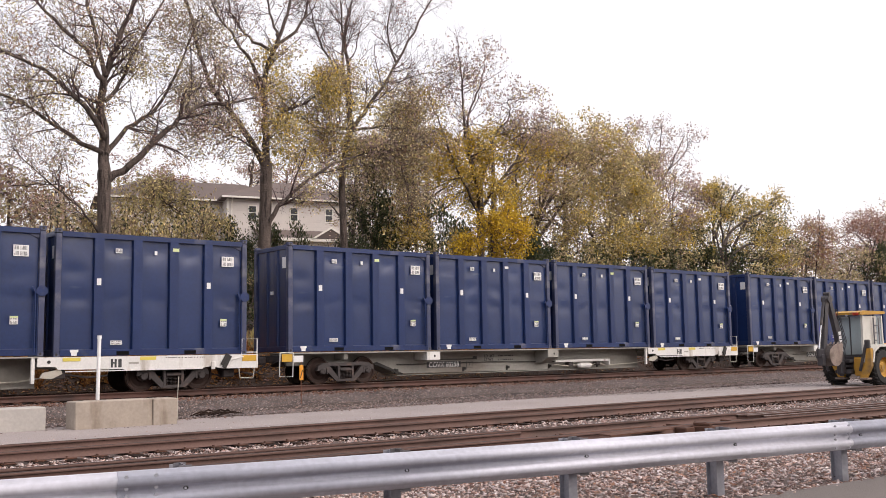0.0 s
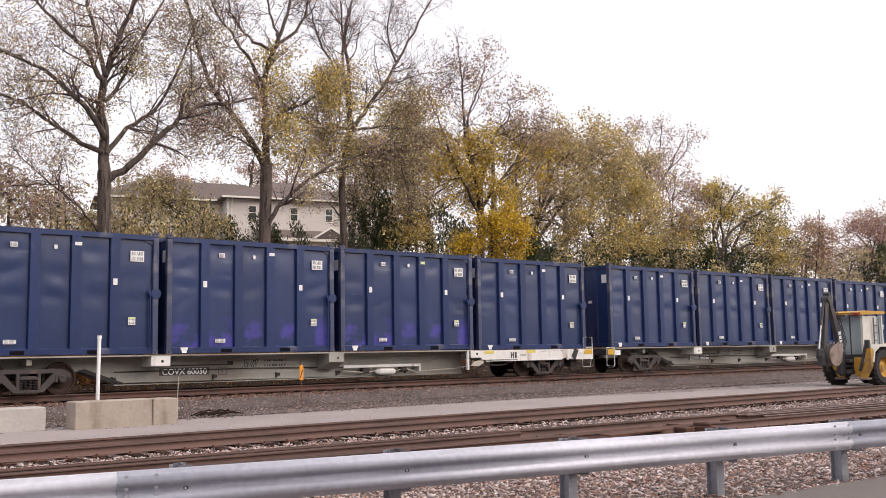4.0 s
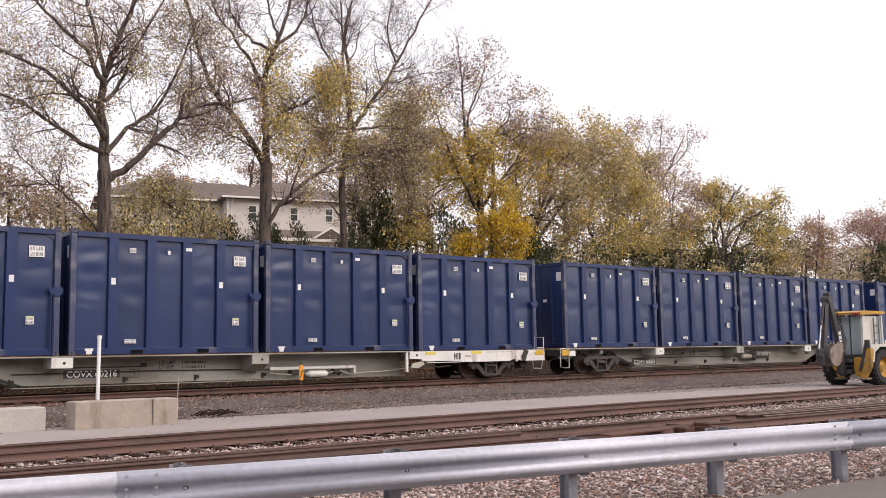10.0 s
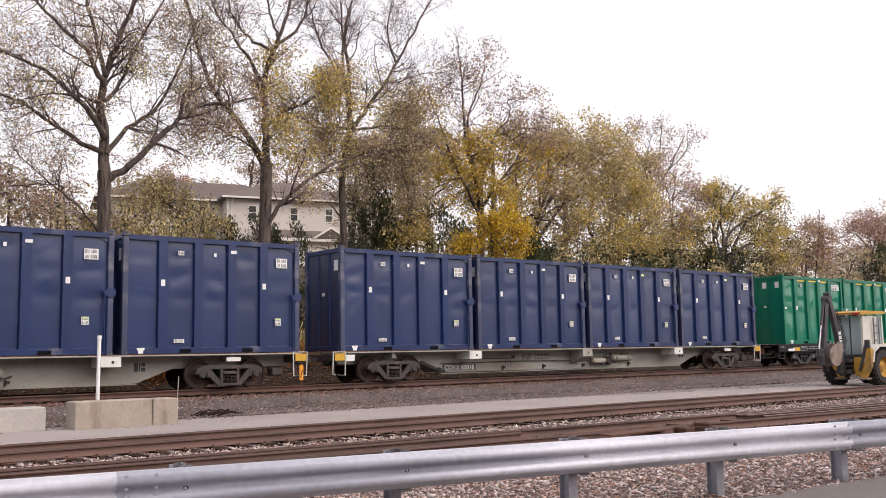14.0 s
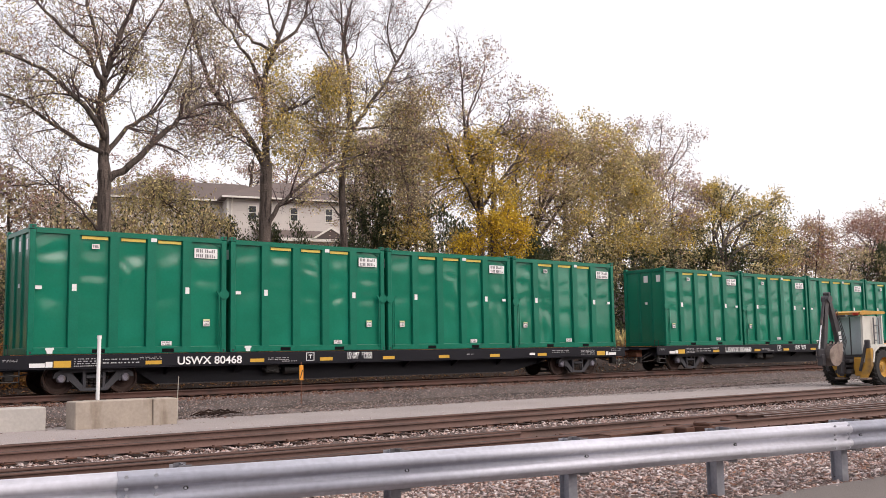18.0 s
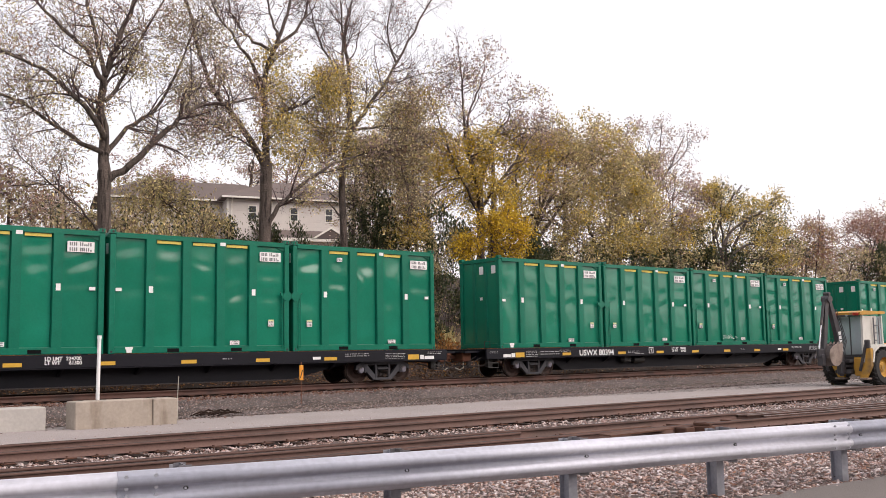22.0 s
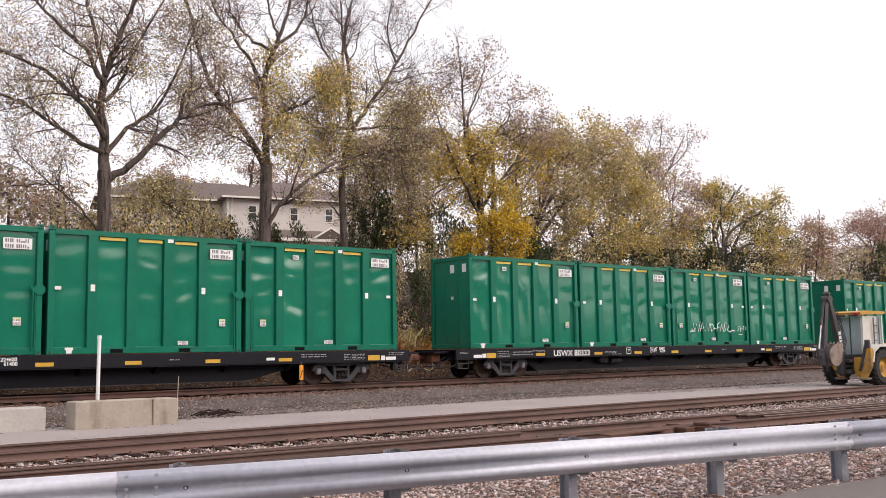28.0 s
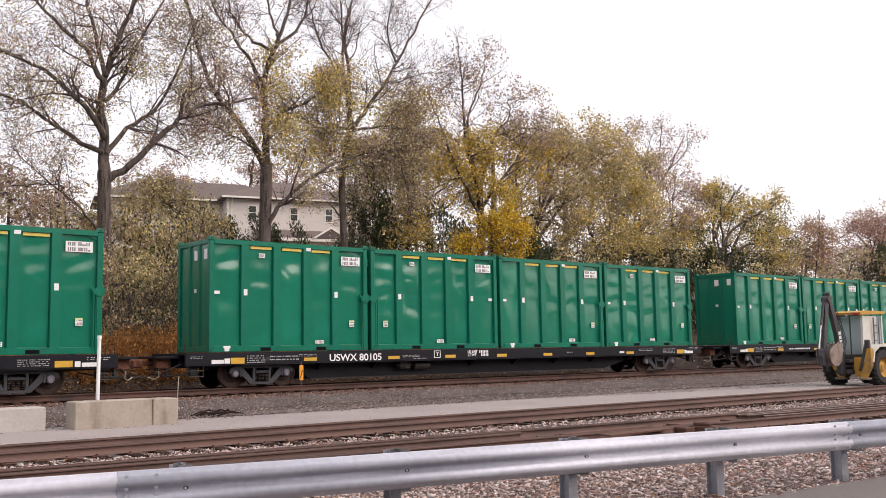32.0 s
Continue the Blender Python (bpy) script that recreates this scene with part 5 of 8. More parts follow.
def area_yard(rg, n):
    x = 2.5 + 38.0 * rg.rand(n) ** 1.6
    lo, hi = near_line(0) + 0.2 - 0.07 * x, -10.85 - 0.0115 * x
    return np.stack([x, lo + (hi - lo) * rg.rand(n)], 1)


def area_main(rg, n):
    x = 2.0 + 44.0 * rg.rand(n) ** 1.3
    return np.stack([x, -4.9 + 5.1 * rg.rand(n) ** 0.8], 1)


YARD = [(-22.6, -0.545), (-21.0, -0.60), (-18.0, -0.72), (-13.0, -0.745), (-9.4, -0.745), (-8.75, -0.665)]
MAIN = [(-4.0, -0.585), (-2.5, -0.53), (-1.0, -0.34), (-0.15, -0.245), (2.6, -0.245), (4.6, -0.52)]
zy = lambda x, y: float(np.interp(y, [a for a, b in YARD], [b for a, b in YARD])) + 0.022
zm = lambda x, y: float(np.interp(y, [a for a, b in MAIN], [b for a, b in MAIN])) + 0.018
stones("gravel_guardrail", 43000, area_guard, (0.03, 0.085), zy, M_STONE, "loose pale pinkish crushed stones by the guardrail", 5, 0.6)
stones("gravel_yard", 17500, area_yard, (0.045, 0.095), zy, M_STONE, "loose pale crushed stones between the yard tracks", 6)
stones("gravel_main", 26000, area_main, (0.04, 0.082), zm, M_STONE_GREY, "loose grey crushed stones on the main track's shoulder", 7)


def area_rust(rg, n):
    return np.stack([1.0 + 48.0 * rg.rand(n) ** 1.3, -0.28 + 0.22 * rg.randn(n)], 1)


stones("rusty_gravel", 8000, area_rust, (0.045, 0.10), zm, M_STONE_RUST, "rust-stained stones beside the main rail", 18)


def area_dark_strip(rg, n):
    x = 29.0 + 10.0 * rg.rand(n)
    return np.stack([x, -4.12 + 0.16 * rg.randn(n)], 1)


stones("dark_grit", 3000, area_dark_strip, (0.03, 0.08), lambda x, y: -0.575, M_TIE, "strip of dark grit along the road's edge", 17, 0.5)


def area_damp(rg, n):
    x = 22.0 + 30.0 * rg.rand(n) ** 0.8
    return np.stack([x, -4.0 - (0.4 + np.clip((x - 22.0) / 6.0, 0, 3.2)) * rg.rand(n) ** 1.4], 1)


stones("damp_grit", 9000, area_damp, (0.03, 0.07), lambda x, y: -0.592 - 0.004 * (-4.0 - y), M_GRIT, "damp brown grit spread over the far end of the road", 23, 0.4)


def area_road(rg, n):
    u = rg.rand(n)
    edge = np.where(rg.rand(n) < 0.5, -4.25 - 1.1 * rg.rand(n) ** 2, -8.75 + 1.0 * rg.rand(n) ** 2)
    return np.stack([2.0 + 46.0 * rg.rand(n) ** 1.2, np.where(u < 0.75, edge, -8.6 + 4.3 * rg.rand(n))], 1)


stones("road_grit", 3600, area_road, (0.02, 0.05), lambda x, y: -0.602, M_STONE, "small loose stones scattered on the gravel road", 31, 0.6)


def dead_leaves(name, n, area, zf, material, label, seed, size=(0.05, 0.10)):
    rg = np.random.RandomState(seed)
    P = area(rg, n)
    z = np.array([zf(a, b) for a, b in P]) + 0.03 + 0.02 * rg.rand(n)
    a = rg.rand(n) * 6.283
    s = size[0] + (size[1] - size[0]) * rg.rand(n)
    c, d = np.cos(a) * s, np.sin(a) * s
    t1, t2 = (rg.rand(2, n) - 0.5) * 0.8 * s
    v = np.stack([np.stack([P[:, 0] + c, P[:, 1] + d, z + t1], 1), np.stack([P[:, 0] - d * 0.5, P[:, 1] + c * 0.5, z + t2], 1), np.stack([P[:, 0] - c, P[:, 1] - d, z - t1], 1), np.stack([P[:, 0] + d * 0.5, P[:, 1] - c * 0.5, z + t2], 1)], 1)
    ob = new(name, np_mesh(name, v.reshape(-1, 3), np.arange(4 * n).reshape(n, 4), material))
    return tagged(ob, label, "dead leaves", kind="stuff")


dead_leaves("fallen_leaves_gravel", 2600, area_guard, zy, L_LITTER_RED, "dry red-brown leaves blown among the stones", 8, (0.025, 0.055))
dead_leaves("fallen_leaves_yard", 1500, area_yard, zy, L_LITTER_RED, "dry brown leaves among the yard track's stones", 28, (0.025, 0.05))


def area_blocks(rg, n):
    k = rg.rand(n)
    return np.stack([4.4 + 6.2 * k, np.where(k < 0.47, -5.24, -5.75) - np.abs(rg.randn(n)) * 0.07], 1)


dead_leaves("fallen_leaves_blocks", 220, area_blocks, lambda x, y: -0.65, L_LITTER, "dark leaf crumbs along the foot of the concrete blocks", 9, (0.02, 0.05))
stones("block_rubble", 260, area_blocks, (0.03, 0.07), lambda x, y: -0.625, M_STONE_GREY, "crumbs of stone along the foot of the concrete blocks", 19)


# ---- guardrail ----
def guardrail():
    ang = math.degrees(math.atan2(-0.2051, 1.0))
    org = pose(0.0, guard_y(0.0), 0.0, 0, 0, ang)
    g = thing("guardrail", "galvanised steel w-beam guardrail on steel posts", "guardrail", at=org)
    zc = 0.015
    W = [(0.0, -0.156), (-0.022, -0.150), (-0.032, -0.128), (-0.075, -0.105), (-0.083, -0.075), (-0.078, -0.045), (-0.030, -0.022), (-0.014, 0.0), (-0.030, 0.022), (-0.078, 0.045), (-0.083, 0.075), (-0.075, 0.105), (-0.032, 0.128), (-0.022, 0.150), (0.0, 0.156)]
    W = W + [(y + 0.004, z) for y, z in W[::-1]]
    for k in range(-1, 4):
        a = -4.644 + k * 7.580
        me = Geo().prism(W, a - 0.16, a + 7.580 + 0.16, "x").mesh("beam", M_GALV)
        me.shade_smooth()
        part("beam", me, M_GALV, g, at=pose(0, (k % 2) * -0.005, zc))
    bolt = Geo().prism([(0.017 * math.cos(t * 1.0472), 0.017 * math.sin(t * 1.0472)) for t in range(6)], -0.012, 0.0, "y").mesh("bolt", M_GALV_POST)
    for k in range(0, 3):
        a = -4.644 + k * 7.580
        for dx in (-0.10, 0.12):
            for dz, yy in ((-0.115, -0.058), (-0.03, -0.052), (0.03, -0.052), (0.115, -0.058)):
                part("splice_bolt", bolt, M_GALV_POST, g, at=pose(a + dx, yy - 0.006, zc + dz))
    for k in range(-1, 12):
        x = 1.394 + k * 1.8950
        pg = Geo()
        for y0, y1 in ((0.215, 0.223), (0.365, 0.373)):
            pg.box(x - 0.05, x + 0.05, y0, y1, -0.62, 0.16)
        pg.box(x - 0.004, x + 0.004, 0.223, 0.365, -0.62, 0.16)
        post = part("post", pg, M_GALV_POST, g)
        part("blockout", Geo().box(x - 0.05, x + 0.05, 0.008, 0.016, -0.17, 0.185).box(x - 0.05, x + 0.05, 0.2, 0.212, -0.17, 0.185).box(x - 0.004, x + 0.004, 0.016, 0.2, -0.17, 0.185), M_BLOCKOUT, g)
        bl = Geo().prism([(x + 0.021 * math.cos(t * 0.785), zc + 0.015 * math.sin(t * 0.785)) for t in range(8)], -0.032, -0.012, "y")
        pb = part("post_bolt", bl, M_DARK, g)
        part("bolt_head", Geo().prism([(x - 0.004 + 0.010 * math.cos(t * 0.785), zc + 0.010 * math.sin(t * 0.785)) for t in range(8)], -0.038, -0.031, "y"), M_GALV, pb)


guardrail()


# ---- concrete blocks, posts ----
def block(x0, x1, y0, y1, z0, z1, material, label):
    b = new("concrete_block", Geo().box(x0, x1, y0, y1, z0, z1, 0.025).mesh("concrete_block", material))
    return tagged(b, label, "concrete block", "concrete blocks beside the road")


block(4.26, 6.96, -5.03, -4.33, -0.63, -0.07, M_CONCRETE_PALE, "pale weathered concrete barrier block")
block(7.44, 9.28, -5.56, -4.91, -0.63, 0.035, M_CONCRETE, "stained brownish concrete barrier block")
block(9.29, 9.92, -5.57, -4.92, -0.63, 0.03, M_CONCRETE, "stained short concrete barrier block")
post = thing("marker_post", "white plastic pipe post standing behind the concrete block", "post")
part("pipe", Geo().cyl((0, 0, -0.65), (0.02, 0, 1.53), 0.045, n=14), M_WHITE_PVC, post, at=pose(8.34, -4.43, 0))
part("cap", Geo().cyl((0.02, 0, 1.50), (0.02, 0, 1.585), 0.055, n=14), M_WHITE_PVC, post, at=pose(8.34, -4.43, 0))
mk = thing("trail_marker", "orange plastic marker paddle on a thin rusty stake", "marker")
part("stake", Geo().cyl((15.87, -2.2, -0.6), (15.87, -2.2, 0.83), 0.014, n=6), M_RUST_CAR, mk, at=pose(-0.48, 0.01, -0.02))
part("paddle", Geo().box(15.80, 15.94, -2.225, -2.20, 0.27, 0.73, 0.008), M_ORANGE, mk, at=pose(-0.48, 0.01, -0.02))
part("stripe", Geo().prism([(15.81, 0.33), (15.84, 0.33), (15.92, 0.58), (15.89, 0.58)], -2.229, -2.2245, "y"), M_DARK, mk, at=pose(-0.48, 0.01, -0.02))
rod = new("thin_stake", Geo().tube([(10.54, -4.15, -0.62), (10.53, -4.15, 0.0), (10.55, -4.15, 0.52)], 0.010, 6).mesh("thin_stake", M_HOSE))
tagged(rod, "thin pale rod stuck in the ballast", "stake")


# ---- backhoe loader ----
def backhoe(x, y, z):
    b = thing("backhoe_loader", "parked yellow and grey backhoe loader with folded rear boom", "backhoe", at=pose(x, y, z, 0, 0, -3))
    # x forwards (away), y to its left; rear axle at the origin
    def tyre(name, cx, cy, r, w):
        g, n = Geo(), 36
        g.lathe([(r * 0.55, -w / 2), (r * 0.86, -w / 2), (r * 0.95, -w * 0.36), (r * 0.95, w * 0.36), (r * 0.86, w / 2), (r * 0.55, w / 2)], n)
        for i in range(22):
            a = 2 * math.pi * i / 22
            for s in (-1, 1):
                m = Matrix.Rotation(a + (0.14 if s > 0 else 0), 4, "Y") @ Matrix.Translation((r * 0.955, s * w * 0.24, 0)) @ Matrix.Rotation(s * 0.6, 4, "X")
                g.box(-0.03, r * 0.05, -w * 0.26, w * 0.26, -0.028, 0.028, m=m)
        t = part(name, g, M_TYRE, b, "dusty black lugged tyre", at=pose(cx, cy, r))
        rim = Geo().lathe([(0.0, -w * 0.30), (r * 0.22, -w * 0.30), (r * 0.30, -w * 0.18), (r * 0.46, -w * 0.2), (r * 0.56, -w * 0.46), (r * 0.58, -w * 0.46), (r * 0.58, w * 0.46), (r * 0.4, w * 0.2), (0, w * 0.2)], 24)
        part("rim", rim, M_MACHINE, t, "yellow wheel rim")
        part("hub", Geo().cyl((0, -w * 0.36, 0), (0, -w * 0.2, 0), r * 0.16, n=10), M_MACHINE, t)
    for s in (-1, 1):
        tyre("rear_tyre", 0, s * 0.93, 0.74, 0.50)
        tyre("front_tyre", 2.15, s * 0.85, 0.46, 0.32)
    part("chassis", Geo().box(-0.55, 2.6, -0.38, 0.38, 0.45, 0.95, 0.05).box(-0.75, -0.4, -0.6, 0.6, 0.5, 1.0, 0.04), M_MACHINE_DARK, b)
    part("engine_hood", Geo().box(1.15, 2.75, -0.40, 0.40, 0.95, 1.70, 0.09), M_MACHINE, b)
    for s in (-1, 1):
        fd = Geo().prism([(-0.86, 0.95), (-0.72, 1.42), (-0.30, 1.66), (0.35, 1.66), (0.72, 1.35), (0.62, 1.3), (0.30, 1.56), (-0.28, 1.56), (-0.64, 1.36), (-0.77, 0.95)][::-1], s * 0.95 - 0.24, s * 0.95 + 0.24, "y")
        part("fender", fd, M_CAB, b, "grey rear fender")
    # cab, narrower than the axle and set to the right
    ya, yb = -0.66, 0.44
    for sx in (-0.62, 0.85):
        for y in (ya, yb):
            part("cab_pillar", Geo().prism([(sx - 0.045, 0.95), (sx + 0.045, 0.95), (sx * 0.94 + 0.045, 2.84), (sx * 0.94 - 0.045, 2.84)], y - 0.045, y + 0.045, "y"), M_CAB if y < 0 else M_MACHINE_DARK, b)
    part("cab_side", Geo().prism([(-0.56, 0.95), (0.42, 0.95), (0.42, 2.82), (-0.54, 2.82)], ya - 0.02, ya + 0.01, "y"), M_CAB, b, "beige-white cab side panel")
    part("cab_side", Geo().prism([(0.42, 0.95), (0.85, 0.95), (0.80, 1.5), (0.42, 1.5)], ya - 0.02, ya + 0.01, "y"), M_CAB, b, "beige-white cab side panel")
    # milky pale base paints the sky's reflection into the panes
    glass = mat("cab_glass", (0.66, 0.74, 0.77), 0.05, var=0.10, scale=2.0, spec=0.6)
    glass.node_tree.nodes["Principled BSDF"].inputs["Transmission Weight"].default_value = 0.62
    glass.node_tree.nodes["Principled BSDF"].inputs["IOR"].default_value = 1.4
    for nm, g in (("rear_window", Geo().box(-0.612, -0.606, ya + 0.05, yb - 0.05, 1.2, 2.8)), ("side_window", Geo().prism([(0.43, 1.52), (0.79, 1.52), (0.77, 2.8), (0.43, 2.8)], ya - 0.008, ya - 0.002, "y")), ("side_window", Geo().prism([(-0.55, 1.52), (0.79, 1.52), (0.77, 2.8), (-0.53, 2.8)], yb + 0.002, yb + 0.008, "y")), ("windscreen", Geo().box(0.80, 0.806, ya + 0.05, yb - 0.05, 1.6, 2.8))):
        pane = part(nm, g, glass, b, "cab window, its pale colour standing in for reflected sky")
        pane.visible_shadow = False
    part("rear_panel", Geo().box(-0.64, -0.57, ya + 0.04, yb - 0.04, 0.95, 1.2, 0.02), M_MACHINE_DARK, b)
    part("window_bar", Geo().box(-0.63, -0.60, -0.16, -0.12, 1.2, 2.8).box(-0.63, -0.60, ya + 0.05, yb - 0.05, 1.2, 1.26), M_MACHINE_DARK, b)
    part("seat", Geo().box(-0.30, 0.2, -0.50, -0.02, 1.05, 1.40, 0.06).box(-0.32, -0.18, -0.48, -0.04, 1.35, 2.05, 0.05).box(-0.3, -0.2, -0.36, -0.16, 2.05, 2.3, 0.04), M_MACHINE_DARK, b)
    part("control_lever", Geo().tube([(-0.45, 0.05, 1.1), (-0.48, 0.06, 1.6), (-0.46, 0.02, 1.75)], 0.022, 6).tube([(-0.45, 0.25, 1.1), (-0.48, 0.26, 1.6), (-0.46, 0.24, 1.75)], 0.022, 6), M_MACHINE_DARK, b)
    part("cab_roof", Geo().prism([(-0.86, 2.86), (0.92, 2.90), (0.98, 2.96), (0.90, 3.02), (-0.60, 3.03), (-0.88, 2.96)], ya - 0.12, yb + 0.10, "y"), M_MACHINE, b, "faded yellow cab roof")
    part("roof_fascia", Geo().box(-0.875, -0.80, ya, yb, 2.80, 2.875, 0.01), M_MACHINE_DARK, b)
    for y in (ya + 0.08, yb - 0.05):
        part("tail_lamp", Geo().box(-0.93, -0.84, y - 0.13, y + 0.13, 2.84, 2.95, 0.02), M_RED, b, "red tail lamp")
    part("work_lamp", Geo().box(-0.90, -0.82, -0.22, -0.10, 2.80, 2.88, 0.02), M_CHROME, b)
    part("ladder", Geo().box(0.06, 0.10, ya - 0.12, ya - 0.08, 1.6, 2.75).box(0.44, 0.48, ya - 0.12, ya - 0.08, 1.6, 2.75).box(0.06, 0.48, ya - 0.12, ya - 0.09, 1.8, 1.84).box(0.06, 0.48, ya - 0.12, ya - 0.09, 2.1, 2.14).box(0.06, 0.48, ya - 0.12, ya - 0.09, 2.4, 2.44), M_BLOCKOUT, b)
    # stabiliser legs, folded up
    for s in (-1, 1):
        leg = Geo().prism([(s * 0.66, 0.34), (s * 0.92, 0.34), (s * 1.16, 0.80), (s * 1.18, 1.50), (s * 1.00, 1.55), (s * 0.92, 0.95)][::s], -0.98, -0.80, "x", pose(0, -0.62 if s > 0 else 0.0, 0))
        part("stabiliser", leg, M_MACHINE, b, "muted orange-yellow stabiliser leg folded up")
        part("stabiliser_cylinder", Geo().cyl((-1.0, s * 0.70, 0.6), (-0.98, s * 1.02, 1.75), 0.06, n=10).box(-1.02, -0.86, s * 1.04 - 0.1, s * 1.04 + 0.1, 1.5, 1.85, 0.03), M_MACHINE_DARK, b)
        part("stabiliser_foot", Geo().box(-1.05, -0.70, s * 0.82 - 0.2 - (0.62 if s > 0 else 0), s * 0.82 + 0.2 - (0.62 if s > 0 else 0), 0.26, 0.34, 0.02), M_BUCKET, b)
    part("rear_frame", Geo().prism([(-0.78, 0.40), (-0.40, 0.40), (-0.30, 0.78), (-0.36, 1.16), (-0.78, 1.16)], -0.80, -0.755, "x").box(-0.84, -0.70, -0.74, -0.34, 0.42, 1.12, 0.03), M_MACHINE, b, "orange-yellow rear frame plate")
    part("swing_frame", Geo().box(-1.12, -0.72, -0.34, 0.34, 0.50, 0.66, 0.03).box(-1.12, -0.72, -0.34, 0.34, 0.92, 1.06, 0.03).box(-1.34, -1.04, -0.13, 0.13, 0.46, 1.02, 0.05).cyl((-1.18, 0, 0.40), (-1.18, 0, 1.12), 0.075, n=12), M_MACHINE_DARK, b)
    for y in (-0.26, 0.26):
        part("swing_cylinder", Geo().cyl((-1.16, y * 0.5, 0.80), (-0.62, y, 0.80), 0.055, n=10).cyl((-0.86, y * 0.8, 0.80), (-0.84, y * 0.8, 0.80), 0.085, n=12), M_MACHINE_DARK, b)
    # boom up and folded, stick down, bucket curled under
    def beam(name, p, q, w0, w1, th, m, label=""):
        d = Vector((q[0] - p[0], 0, q[1] - p[1]))
        nrm = Vector((-d.z, 0, d.x)).normalized()
        prof = [(p[0] + nrm.x * w0, p[1] + nrm.z * w0), (p[0] - nrm.x * w0, p[1] - nrm.z * w0), (q[0] - nrm.x * w1, q[1] - nrm.z * w1), (q[0] + nrm.x * w1, q[1] + nrm.z * w1)]
        return part(name, Geo().prism(prof, -th, th, "y"), m, b, label)
    beam("boom", (-1.10, 0.50), (-1.34, 2.2), 0.11, 0.15, 0.09, M_MACHINE_DARK, "dark grey boom folded upright")
    beam("boom", (-1.33, 2.12), (-1.86, 3.52), 0.15, 0.08, 0.09, M_MACHINE_DARK, "dark grey boom folded upright")
    beam("dipper_stick", (-2.02, 3.52), (-2.36, 1.35), 0.115, 0.10, 0.08, M_MACHINE_DARK, "dark grey dipper stick")
    part("boom_cylinder", Geo().cyl((-1.05, 0, 1.2), (-1.42, 0, 2.7), 0.06, n=10), M_MACHINE_DARK, b)
    part("stick_cylinder", Geo().cyl((-2.18, 0.0, 3.38), (-2.42, 0.0, 2.45), 0.055, n=10), M_MACHINE_DARK, b)
    part("cylinder_rod", Geo().cyl((-2.42, 0.0, 2.45), (-2.66, 0.0, 1.5), 0.042, n=10), M_CHROME, b, "bright chrome cylinder rod")
    part("pivot", Geo().cyl((-1.94, -0.17, 3.50), (-1.94, 0.17, 3.50), 0.15, n=14).cyl((-1.92, -0.13, 3.72), (-1.92, 0.13, 3.72), 0.07, n=10).box(-1.98, -1.86, -0.06, 0.06, 3.5, 3.75, 0.02), M_MACHINE_DARK, b)
    part("bucket_link", Geo().box(-2.78, -2.36, -0.07, 0.07, 1.22, 1.52, 0.03).box(-2.66, -2.4, -0.12, 0.12, 0.85, 1.3, 0.03).cyl((-2.6, -0.14, 1.2), (-2.6, 0.14, 1.2), 0.09, n=10), M_MACHINE_DARK, b)
    for k in range(4):
        part("hydraulic_hose", Geo().tube([(-1.0, -0.10 + 0.06 * k, 1.0), (-1.12, -0.16 + 0.06 * k, 1.5), (-1.02, -0.2 + 0.06 * k, 1.8), (-1.16, -0.16 + 0.07 * k, 2.3), (-1.5, -0.12 + 0.06 * k, 3.1)], 0.018, 6), M_MACHINE_DARK, b)
    arc = [(-1.98 + 0.44 * math.cos(radians(a)), 1.26 + 0.44 * math.sin(radians(a))) for a in range(120, 331, 15)]
    lip = (-1.46, 1.70)
    inner = [(-1.98 + 0.40 * math.cos(radians(a)), 1.26 + 0.40 * math.sin(radians(a))) for a in range(330, 119, -15)]
    part("bucket", Geo().prism(arc + [lip, (-1.52, 1.70)] + inner, -0.29, 0.29, "y"), M_BUCKET_SHADED, b, "worn steel digging bucket curled up, its shell coloured dark as shaded")
    # side plates in the paler steel, light on them put into the colour
    for y in (-0.30, 0.30):
        part("bucket_side", Geo().prism(arc[2:] + [lip, (-1.78, 1.72), (-2.08, 1.66)], y - 0.014, y + 0.014, "y"), M_BUCKET, b, "pale brown bucket side plate, coloured as lit")
    for k in range(4):
        part("bucket_tooth", Geo().prism([(-1.54, 1.66), (-1.46, 1.66), (-1.44, 1.79)], -0.27 + k * 0.16, -0.20 + k * 0.16, "y"), M_BUCKET, b)
    for k in range(5):
        part("brand_bar", Geo().box(-0.085, 0.085, -0.100, -0.091, -0.068, 0.068), M_STICKER, b, at=pose(-1.215 - 0.024 * k, 0, 1.45 + 0.17 * k, 0, -8, 0))
    part("exhaust", Geo().cyl((1.6, 0.25, 1.65), (1.6, 0.25, 2.4), 0.04, n=8), M_MACHINE_DARK, b)
    part("loader_arm", Geo().prism([(1.0, 1.3), (1.1, 1.5), (3.3, 0.75), (3.2, 0.55)], -0.75, -0.6, "y").prism([(1.0, 1.3), (1.1, 1.5), (3.3, 0.75), (3.2, 0.55)], 0.6, 0.75, "y"), M_MACHINE, b)
    part("loader_bucket", Geo().prism([(3.2, 0.1), (4.1, 0.08), (4.1, 0.12), (3.4, 0.3), (3.5, 0.95), (3.4, 1.0), (3.15, 0.6)], -1.1, 1.1, "y"), M_MACHINE, b)


pile = thing("brush_debris", "small heap of dark dead sticks on the ballast", "sticks")
rs = random.Random(9)
